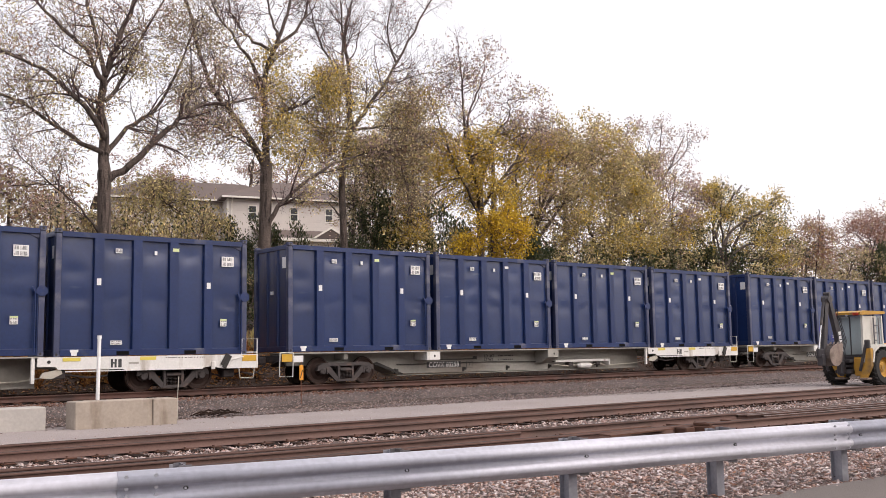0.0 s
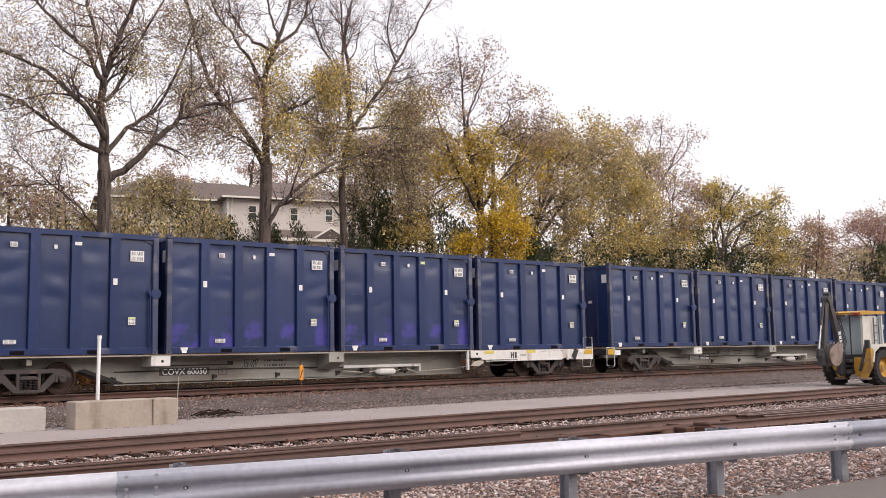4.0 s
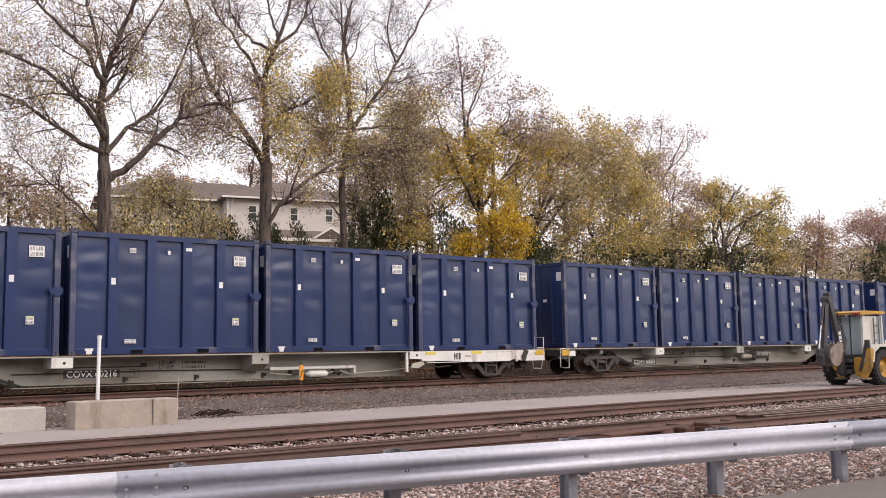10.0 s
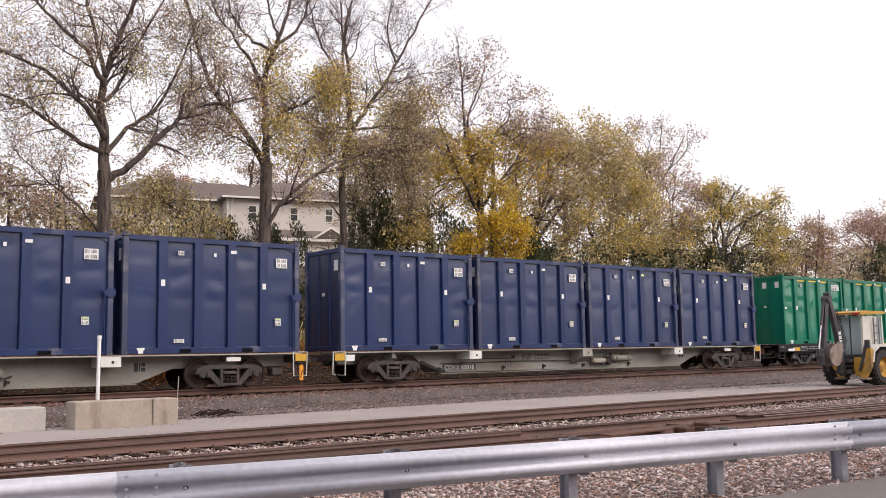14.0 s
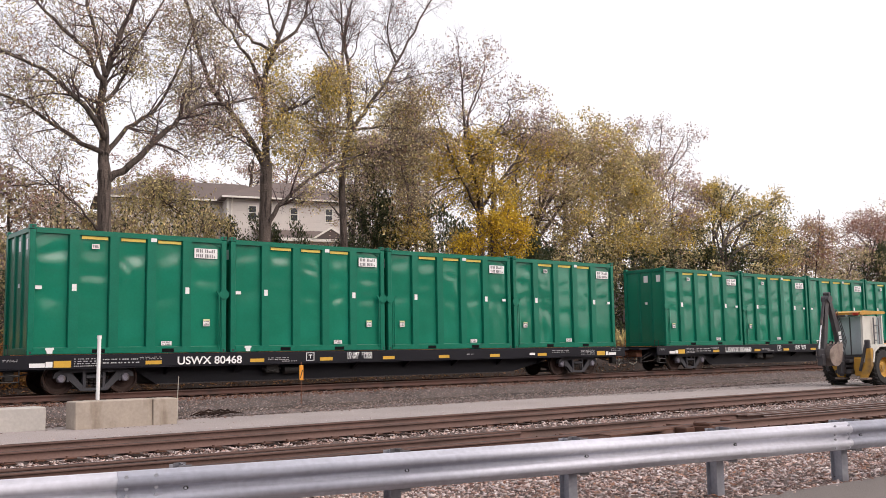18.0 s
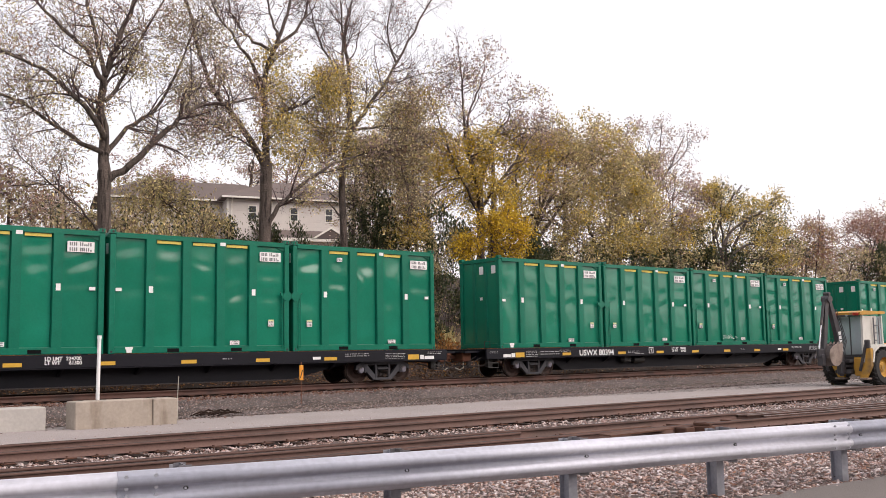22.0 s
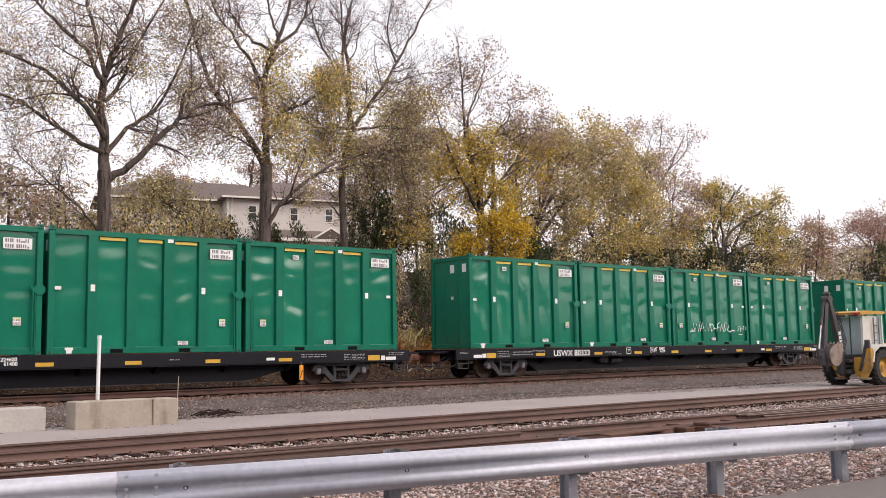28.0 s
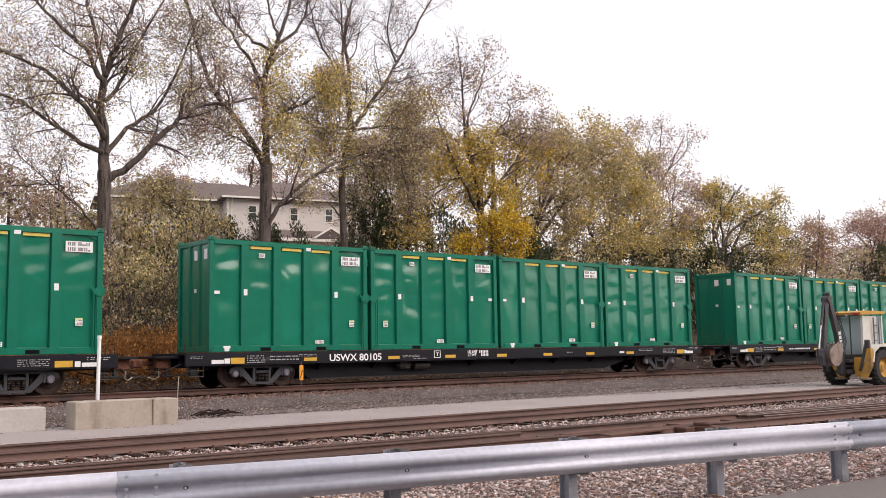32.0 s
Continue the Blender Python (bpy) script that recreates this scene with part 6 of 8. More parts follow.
for k in range(9):
    a, l = rs.uniform(-0.5, 0.5), rs.uniform(0.5, 1.3)
    cx, cy = 11.78 + rs.uniform(-0.5, 0.5), -4.07 + rs.uniform(-0.25, 0.25)
    part("stick", Geo().tube([(cx - l / 2, cy - a * l / 2, -0.54), (cx + rs.uniform(-0.1, 0.1), cy, -0.49 + rs.uniform(0, 0.10)), (cx + l / 2, cy + a * l / 2, -0.53)], [0.016, 0.024, 0.008], 5), M_TIE, pile)
backhoe(38.47, -7.83, -0.605)


# ---- house on the hill ----
def house():
    h = thing("house", "cream two-storey house with brown shingle roof on the hill", "house", at=pose(34.96, 42.65, 8.40, 0, 0, -16))
    def siding(x0, x1, y0, y1, z0, z1, name="wall"):
        w = part(name, Geo().box(x0, x1, y0, y1, z0, z1), M_SIDING, h, "cream lap siding wall")
        n = int((z1 - z0) / 0.19)
        for k in range(n):
            z = z0 + k * 0.19
            part("siding_board", Geo().prism([(y0 - 0.030, z), (y0 - 0.006, z + 0.19), (y0, z + 0.19), (y0, z)][::-1], x0, x1, "x"), M_SIDING, w)
    siding(0, 11.5, 0, 8.5, -1.5, 5.35)
    siding(-9.5, -0.02, 2.2, 8.5, -1.5, 5.35, "wing_wall")
    def roof(x0, x1, y0, y1, z, rise, name="roof"):
        o = 0.55
        a, b, c, d = (x0 - o, y0 - o), (x1 + o, y0 - o), (x1 + o, y1 + o), (x0 - o, y1 + o)
        hw = (y1 - y0) / 2 + o
        r0, r1 = (x0 - o + hw, (y0 + y1) / 2), (x1 + o - hw, (y0 + y1) / 2)
        g = Geo()
        g.v = [(*p, z) for p in (a, b, c, d)] + [(*r0, z + rise), (*r1, z + rise)] + [(*p, z - 0.16) for p in (a, b, c, d)]
        g.f = [(0, 1, 5, 4), (1, 2, 5), (2, 3, 4, 5), (3, 0, 4), (6, 7, 1, 0), (7, 8, 2, 1), (8, 9, 3, 2), (9, 6, 0, 3), (9, 8, 7, 6)]
        rf = part(name, g, M_SHINGLE, h, "brown asphalt shingle hip roof")
        part("gutter", Geo().box(x0 - o - 0.02, x1 + o + 0.02, y0 - o - 0.12, y0 - o - 0.003, z - 0.17, z - 0.02, 0.02), M_TRIM, rf, "white gutter")
    roof(0, 11.5, 0, 8.5, 5.5, 2.1)
    roof(-9.5, 5.5, 2.2, 8.5, 5.48, 2.0, "wing_roof")
    part("corner_board", Geo().box(-0.05, 0.12, -0.045, 0.02, -1.5, 5.35), M_TRIM, h)
    part("downspout", Geo().tube([(0.35, -0.45, 5.3), (0.32, -0.09, 4.9), (0.32, -0.09, -1.0)], 0.05, 6), M_TRIM, h)
    part("chimney_vent", Geo().cyl((3.2, 2.0, 6.5), (3.2, 2.0, 7.3), 0.09, n=8), M_TRIM, h)
    for x in (1.75, 5.20, 8.20):
        w = part("window", Geo().box(x - 0.08, x + 0.66, -0.07, 0.0, 3.62, 3.72).box(x - 0.08, x + 0.66, -0.07, 0.0, 4.78, 4.90).box(x - 0.08, x, -0.07, 0.0, 3.72, 4.78).box(x + 0.58, x + 0.66, -0.07, 0.0, 3.72, 4.78), M_TRIM, h, "white-framed window")
        part("pane", Geo().box(x, x + 0.58, -0.035, -0.031, 3.72, 4.78), M_PANE, w)
        part("sash", Geo().box(x, x + 0.58, -0.05, -0.036, 4.22, 4.27), M_TRIM, w)
    # porch with a low roof and a small gable
    part("porch_wall", Geo().box(2.5, 13.0, -2.4, -0.05, -1.5, 1.85), M_TRIM, h, "white porch wall")
    pr = Geo().prism([(-2.9, 1.9), (-0.035, 2.9), (-0.035, 2.75), (-2.9, 1.75)], 2.1, 13.4, "x")
    part("porch_roof", pr, M_SHINGLE, h, "brown shingle porch roof")
    part("porch_fascia", Geo().box(2.1, 13.4, -2.98, -2.905, 1.68, 1.92), M_TRIM, h)
    gb = Geo().prism([(6.3, 1.95), (7.8, 2.85), (9.3, 1.95)], -3.05, -2.2, "y")
    gable = part("gable", gb, M_SHINGLE, h)
    part("gable_trim", Geo().prism([(6.2, 1.90), (7.8, 2.90), (9.4, 1.90), (9.15, 1.90), (7.8, 2.72), (6.45, 1.90)], -3.12, -3.055, "y"), M_TRIM, gable, "white gable trim")
    part("deck_rail", Geo().box(-6.0, -0.3, 0.4, 0.5, 2.9, 3.0).box(-6.0, -0.3, 0.4, 0.5, 2.0, 2.08), M_MACHINE_DARK, h, "dark balcony railing")
    for k in range(20):
        part("baluster", Geo().box(-5.9 + k * 0.29, -5.86 + k * 0.29, 0.42, 0.48, 2.08, 2.9), M_MACHINE_DARK, h)


house()


# ---- trees ----
class Wood:
    """Grows limbs and twigs, then meshes them as tapered tubes and leaf clumps."""

    def __init__(self, seed):
        self.r = random.Random(seed)
        self.lines = []        # (points, radii, level)

    def line(self, pts, r0, r1, level, n=None):
        """A limb through given points, smoothed and roughened."""
        P = np.array(pts, float)
        t = np.linspace(0, len(P) - 1, n or (len(P) * 4))
        i = np.clip(t.astype(int), 0, len(P) - 2)
        f = (t - i)[:, None]
        p0, p1, p2, p3 = P[np.maximum(i - 1, 0)], P[i], P[i + 1], P[np.minimum(i + 2, len(P) - 1)]
        q = 0.5 * ((2 * p1) + (p2 - p0) * f + (2 * p0 - 5 * p1 + 4 * p2 - p3) * f ** 2 + (3 * p1 - p0 - 3 * p2 + p3) * f ** 3)
        q[1:-1] += np.array([[self.r.gauss(0, (0.012, 0.035)[level] if level < 2 else 0.05) for _ in range(3)] for _ in range(len(q) - 2)])
        rad = r0 + (r1 - r0) * np.linspace(0, 1, len(q)) ** 0.6
        self.lines.append((q, rad, level))
        return q, rad

    def shoot(self, p, d, length, r, level, n, wander, lift):
        q = [p]
        st = length / n
        rr = self.r
        for _ in range(n):
            d = (d[0] + rr.gauss(0, wander), d[1] + rr.gauss(0, wander), d[2] + rr.gauss(0, wander) + lift)
            m = math.sqrt(d[0] ** 2 + d[1] ** 2 + d[2] ** 2) + 1e-9
            d = (d[0] / m, d[1] / m, d[2] / m)
            p = (p[0] + d[0] * st, p[1] + d[1] * st, p[2] + d[2] * st)
            q.append(p)
        q = np.array(q)
        rad = r * (1 - 0.75 * np.linspace(0, 1, n + 1))
        self.lines.append((q, rad, level))
        return q, rad

    def side(self, q, rad, count, lo, hi, length, level, n, wander, lift, ang=(35, 65), shrink=0.6, out=None):
        """Side shoots from a limb. Returns them."""
        got = []
        rr = self.r
        for _ in range(count):
            u = rr.uniform(lo, hi)
            k = min(int(u * (len(q) - 1)), len(q) - 2)
            d = q[k + 1] - q[k]
            d = d / (np.linalg.norm(d) + 1e-9)
            a = np.array([rr.gauss(0, 1) for _ in range(3)])
            if out is not None:
                a += out
            a -= d * a.dot(d)
            a /= np.linalg.norm(a) + 1e-9
            t = radians(rr.uniform(*ang))
            v = d * math.cos(t) + a * math.sin(t)
            r = max(0.006, rad[k] * shrink * rr.uniform(0.6, 1.0))
            ln = length * rr.uniform(0.6, 1.15) * (1.15 - 0.5 * u)
            got.append(self.shoot(tuple(q[k] + (q[k + 1] - q[k]) * rr.random()), tuple(v), ln, r, level, n, wander, lift))
        return got

    def clump(self, c, radii, n, length=0.8):
        """A leafy bough: a limb out to c from the nearest wood, and twigs round it (level 5)."""
        rr = self.r
        best = min(((float(np.linalg.norm(p - c)), tuple(p), float(r)) for q, rad, lv in self.lines if lv < 2 for p, r in zip(q, rad)), key=lambda b: b[0])
        mid = [(a + b) / 2 + rr.gauss(0, 0.15) for a, b in zip(best[1], c)]
        self.line([best[1], mid, c], max(0.02, min(best[2] * 0.5, 0.05)), 0.012, 2, 8)
        for _ in range(n):
            v = np.array([rr.gauss(0, 1) for _ in range(3)])
            v *= rr.random() ** 0.4 / np.linalg.norm(v)
            p = np.array(c) + v * radii
            self.shoot(tuple(p), (v[0] + rr.gauss(0, 0.4), v[1] + rr.gauss(0, 0.4), v[2] + 0.3 + rr.gauss(0, 0.4)), length * rr.uniform(0.5, 1.2), 0.009, 5, 3, 0.25, 0.03)

    def tubes(self, levels, sides, thin=1):
        V, F, off = [], [], 0
        groups = {}
        for i, (q, rad, lv) in enumerate(self.lines):
            if lv in levels and (lv < 3 or i % thin == 0):
                groups.setdefault(len(q), []).append((q, rad))
        for n, items in groups.items():
            Q = np.array([a for a, b in items])
            Rd = np.array([b for a, b in items])
            D = np.empty_like(Q)
            D[:, 1:-1] = Q[:, 2:] - Q[:, :-2]
            D[:, 0], D[:, -1] = Q[:, 1] - Q[:, 0], Q[:, -1] - Q[:, -2]
            D /= np.linalg.norm(D, axis=2, keepdims=True) + 1e-9
            ref = np.where(np.abs(D[:, :1, 2:3]) > 0.8, np.array([1.0, 0, 0]), np.array([0, 0, 1.0]))
            A = np.cross(D, np.broadcast_to(ref, D.shape))
            A /= np.linalg.norm(A, axis=2, keepdims=True) + 1e-9
            B = np.cross(A, D)
            th = np.arange(sides) * 2 * math.pi / sides
            ring = Q[:, :, None] + Rd[:, :, None, None] * (A[:, :, None] * np.cos(th)[:, None] + B[:, :, None] * np.sin(th)[:, None])
            V.append(ring.reshape(-1, 3))
            i, j, k = np.meshgrid(np.arange(len(items)), np.arange(n - 1), np.arange(sides), indexing="ij")
            a = (i * n + j) * sides + k
            b = (i * n + j) * sides + (k + 1) % sides
            F.append((np.stack([a, b, b + sides, a + sides], -1).reshape(-1, 4)) + off)
            off += len(items) * n * sides
        return np.concatenate(V), np.concatenate(F)

    def leaves(self, levels, per, size, keep=None, spread=0.22, droop=0.0, seed=1, tri=False, clump=0.0):
        """Small leaf quads round the twigs; keep: a test on a twig's tip."""
        rg = np.random.RandomState(seed)
        P = []
        for q, rad, lv in self.lines:
            if lv in levels and (keep is None or keep(q[-1])) and (not clump or noise.noise(Vector(q[-1] * clump)) + 0.5 * noise.noise(Vector(q[-1] * clump * 2.3)) > 0.03):
                m = rg.poisson(per)
                if m:
                    t = rg.rand(m) * (len(q) - 1.001)
                    i = t.astype(int)
                    P.append(q[i] + (q[i + 1] - q[i]) * (t - i)[:, None])
        if not P:
            P = [np.zeros((1, 3))]
        P = np.concatenate(P)
        n = len(P)
        P = P + rg.randn(n, 3) * spread
        s = (size[0] + (size[1] - size[0]) * rg.rand(n))[:, None]
        a = rg.randn(n, 3)
        a[:, 2] -= droop
        a /= np.linalg.norm(a, axis=1, keepdims=True)
        b = np.cross(a, rg.randn(n, 3))
        b /= np.linalg.norm(b, axis=1, keepdims=True) + 1e-9
        c = np.cross(a, b)
        if tri:
            v = np.stack([P + a * s, P + b * s * 0.55 - a * s * 0.5, P - b * s * 0.55 - a * s * 0.6], 1)
            return v.reshape(-1, 3), np.arange(3 * n).reshape(n, 3)
        v = np.stack([P + a * s, P + b * s * 0.5 + c * s * 0.12, P - a * s * 0.9, P - b * s * 0.5 + c * s * 0.12], 1)
        return v.reshape(-1, 3), np.arange(4 * n).reshape(n, 4)


def plant(name, label, category, w, leafsets, group="", wood=((0, 1), 8), twig=((2, 3, 4), 4), at=None):
    """Puts a grown tree together: trunk with its limbs, twigs, crown."""
    t = thing(name, label, category, group, at=at)
    v, f = w.tubes(*wood)
    part("trunk", np_mesh("trunk", v, f, M_BARK, True), M_BARK, t)
    if twig:
        v, f = w.tubes(*twig)
        tagged(part("branchwork", np_mesh("branchwork", v, f, M_TWIG, True), M_TWIG, t), kind="stuff")
    for k, (m, kw) in enumerate(leafsets):
        v, f = w.leaves(seed=k + 3, **kw)
        tagged(part("crown", np_mesh("crown", v, f, m), m, t), kind="stuff")
    return t


def patchy(scale, cut, seed, sign=1):
    """True in some clumps of the crown, false in others."""
    return lambda p: sign * (noise.noise(Vector((p[0] * scale + seed, p[1] * scale, p[2] * scale))) - cut) > 0


def fill(w, limbs, n2, l2, n3, l3, n4=0, l4=0.5, lift=0.05):
    for q, rad in limbs:
        for a in w.side(q, rad, n2, 0.22, 0.98, l2, 2, 6, 0.14, lift):
            for b in w.side(*a, n3, 0.2, 1.0, l3, 3, 2, 0.2, lift):
                if n4:
                    w.side(*b, n4, 0.2, 1.0, l4, 4, 2, 0.2, lift)


def big_tree_a():
    w = Wood(21)
    Y = 10.0
    w.line([(14.12, Y, 0.5), (14.08, Y, 3.0), (14.05, Y, 6.3), (14.0, Y, 8.5)], 0.33, 0.25, 0, 18)
    L = [w.line([(14.0, Y, 8.3), (14.06, Y + 0.2, 10.0), (13.95, Y + 0.3, 12.1), (14.5, Y, 14.0), (15.3, Y + 0.2, 16.2), (15.9, Y, 19.0)], 0.275, 0.05, 1, 22),
         w.line([(13.95, Y, 12.0), (13.1, Y - 0.3, 13.2), (11.6, Y, 14.6), (10.2, Y, 16.4)], 0.15, 0.03, 1, 16),
         w.line([(14.0, Y, 12.4), (13.6, Y + 0.4, 14.4), (13.0, Y + 0.2, 17.0), (12.8, Y, 19.5)], 0.12, 0.03, 1, 14),
         w.line([(14.0, Y, 9.9), (12.9, Y - 0.4, 11.0), (11.5, Y - 0.6, 12.0), (9.8, Y - 0.4, 12.6), (8.2, Y, 13.4)], 0.15, 0.03, 1, 20),
         w.line([(13.95, Y, 9.2), (12.9, Y + 0.8, 9.9), (11.6, Y + 1.2, 10.9), (10.2, Y + 1.0, 11.3), (8.4, Y + 1.0, 11.6)], 0.13, 0.03, 1, 18),
         w.line([(14.0, Y, 8.1), (14.9, Y - 0.4, 8.8), (16.0, Y - 0.8, 10.0), (16.8, Y - 0.9, 10.9), (18.0, Y - 0.6, 11.7), (19.4, Y - 0.4, 12.0), (20.8, Y, 12.6)], 0.19, 0.04, 1, 24),
         w.line([(14.05, Y, 9.2), (15.2, Y + 0.5, 10.6), (16.5, Y + 0.6, 11.7), (17.4, Y + 0.4, 13.8), (18.0, Y, 15.8)], 0.13, 0.03, 1, 18),
         w.line([(17.0, Y - 0.9, 11.0), (17.4, Y - 0.6, 12.6), (17.5, Y - 0.4, 14.4)], 0.08, 0.02, 1, 12),
         w.line([(14.0, Y, 11.4), (14.8, Y + 0.4, 12.4), (15.6, Y + 0.5, 14.4), (17.0, Y + 0.3, 17.2)], 0.11, 0.03, 1, 14),
         w.line([(13.85, Y, 6.0), (12.8, Y - 0.6, 6.9), (11.4, Y - 0.8, 7.9), (10.2, Y - 0.8, 8.9)], 0.06, 0.015, 1, 14)]
    fill(w, L, 16, 2.3, 7, 1.1, 4, 0.5, 0.04)
    for x, z, r in ((11.2, 12.9, 1.0), (10.4, 14.2, 1.1), (12.6, 14.3, 0.9), (15.5, 14.0, 0.6), (16.7, 12.5, 0.6), (12.8, 9.6, 0.8), (11.2, 10.5, 0.9), (10.3, 11.6, 0.9), (15.4, 9.9, 0.7), (10.5, 9.1, 0.9), (17.4, 10.2, 0.8), (9.4, 13.0, 1.2), (9.6, 15.4, 1.2), (8.6, 10.2, 1.1), (18.8, 11.0, 0.8), (10.7, 13.5, 1.0), (11.0, 12.7, 0.9), (15.3, 12.7, 0.7), (13.9, 10.7, 0.6), (16.6, 12.9, 0.6), (12.2, 11.6, 0.8)):
        w.clump((x, Y + w.r.gauss(0, 0.6), z), (r, r, r * 0.85), int(76 * r), 0.6)
    plant("bottomland_tree", "tall grey-barked tree with thin olive and brown autumn leaves", "tree", w,
          at=pose(-0.61, -0.18, -0.01), leafsets=[(L_DULL, dict(levels=(3, 4), clump=0.8, per=7.08, size=(0.040, 0.078), keep=patchy(0.22, 0.0, 3))), (L_PALE, dict(levels=(3, 4), clump=0.8, per=4.63, size=(0.040, 0.076), keep=patchy(0.22, 0.0, 3, -1))),
           (L_BROWN, dict(levels=(3, 4), clump=0.8, per=4.36, size=(0.040, 0.076), keep=patchy(0.3, 0.1, 9))),
           (L_OLIVE, dict(levels=(5,), clump=1.0, per=10.20, size=(0.042, 0.082), keep=patchy(0.25, -0.15, 6))), (L_BROWN, dict(levels=(5,), clump=1.0, per=5.10, size=(0.038, 0.067), keep=patchy(0.25, 0.0, 6, -1)))], wood=((0, 1), 9), twig=((2, 3, 4, 5), 3))


def big_tree_b():
    w = Wood(33)
    Y = 11.0
    w.line([(21.65, Y, 0.4), (21.7, Y, 3), (21.8, Y, 6.5), (21.85, Y, 9.9)], 0.35, 0.27, 0, 18)
    L = [w.line([(21.85, Y, 9.6), (21.0, Y, 10.9), (20.1, Y + 0.2, 12.1), (19.2, Y + 0.3, 13.2), (18.3, Y, 15.4), (17.5, Y, 18.2), (16.9, Y, 21)], 0.21, 0.04, 1, 24),
         w.line([(21.88, Y, 9.8), (21.8, Y, 11.6), (21.85, Y + 0.2, 13.5), (22.3, Y, 15.4), (22.8, Y, 16.8), (23.1, Y, 17.9), (23.6, Y, 21.5)], 0.22, 0.04, 1, 24),
         w.line([(21.8, Y, 13.3), (20.9, Y - 0.4, 14.3), (20.0, Y - 0.3, 15.4), (19.0, Y, 17.0), (18.4, Y, 19.5)], 0.11, 0.03, 1, 16),
         w.line([(22.2, Y, 15.2), (21.2, Y + 0.5, 15.9), (20.1, Y + 0.4, 17.2), (19.7, Y, 20)], 0.10, 0.025, 1, 16),
         w.line([(22.3, Y, 15.4), (23.6, Y - 0.3, 16.8), (24.1, Y, 18.1), (24.8, Y, 21)], 0.10, 0.025, 1, 14),
         w.line([(22.5, Y, 15.9), (22.2, Y + 0.4, 17.4), (21.7, Y + 0.3, 20.4)], 0.09, 0.025, 1, 12),
         w.line([(21.8, Y, 6.6), (22.3, Y - 0.5, 7.9), (24.1, Y - 0.8, 9.5), (25.8, Y - 0.6, 10.4), (27.6, Y - 0.3, 11.0)], 0.15, 0.03, 1, 18),
         w.line([(21.85, Y, 11.6), (23.3, Y + 0.5, 12.7), (24.6, Y + 0.6, 13.4), (25.8, Y + 0.4, 14.4)], 0.12, 0.03, 1, 16),
         w.line([(21.5, Y, 10.3), (20.4, Y - 0.4, 10.7), (18.8, Y - 0.5, 11.2), (17.6, Y, 12.0)], 0.07, 0.02, 1, 14)]
    fill(w, L, 15, 2.2, 7, 1.05, 4, 0.5, 0.05)
    for x, z, r in ((22.4, 14.7, 1.0), (22.7, 13.7, 1.0), (24.7, 14.0, 0.9), (25.6, 13.2, 1.0), (25.8, 14.5, 0.8), (24.9, 12.2, 0.9), (22.1, 11.4, 1.0), (22.4, 13.4, 0.9), (22.3, 11.2, 1.1), (23.0, 10.6, 0.8), (25.0, 13.8, 0.9), (19.3, 10.9, 1.2), (18.3, 11.6, 1.0), (20.9, 12.9, 0.8), (20.4, 10.4, 0.9), (19.9, 13.9, 0.7), (24.4, 10.2, 0.9), (26.0, 11.0, 0.9)):
        w.clump((x, Y + w.r.gauss(0, 0.5), z), (r, r, r * 0.85), int(110 * r), 0.6)
    low = lambda p: p[2] < 15.8 and noise.noise(Vector((p[0] * 0.3, p[1] * 0.3, p[2] * 0.3 + 5))) > -0.12
    dense = lambda p: p[0] > 21.2
    plant("bottomland_tree", "tall forked tree with olive-yellow leaves below and bare twigs above", "tree", w,
          at=pose(-0.70, -0.29, -0.03), leafsets=[(L_OLIVE, dict(levels=(3, 4), clump=0.8, per=4.29, size=(0.045, 0.089), keep=low)), (L_MAUVE, dict(levels=(3, 4), clump=0.8, per=2.30, size=(0.050, 0.095), keep=low)),
           (L_OLIVE, dict(levels=(5,), clump=1.0, per=8.58, size=(0.049, 0.097), keep=dense)), (L_YELLOW, dict(levels=(5,), clump=1.0, per=5.43, size=(0.049, 0.097), keep=dense)),
           (L_PALE, dict(levels=(5,), clump=1.0, per=5.15, size=(0.050, 0.095), keep=lambda p: p[0] <= 21.2)), (L_MAUVE, dict(levels=(4,), clump=0.8, per=1.16, size=(0.048, 0.084)))], wood=((0, 1), 9), twig=((2, 3, 4, 5), 3))


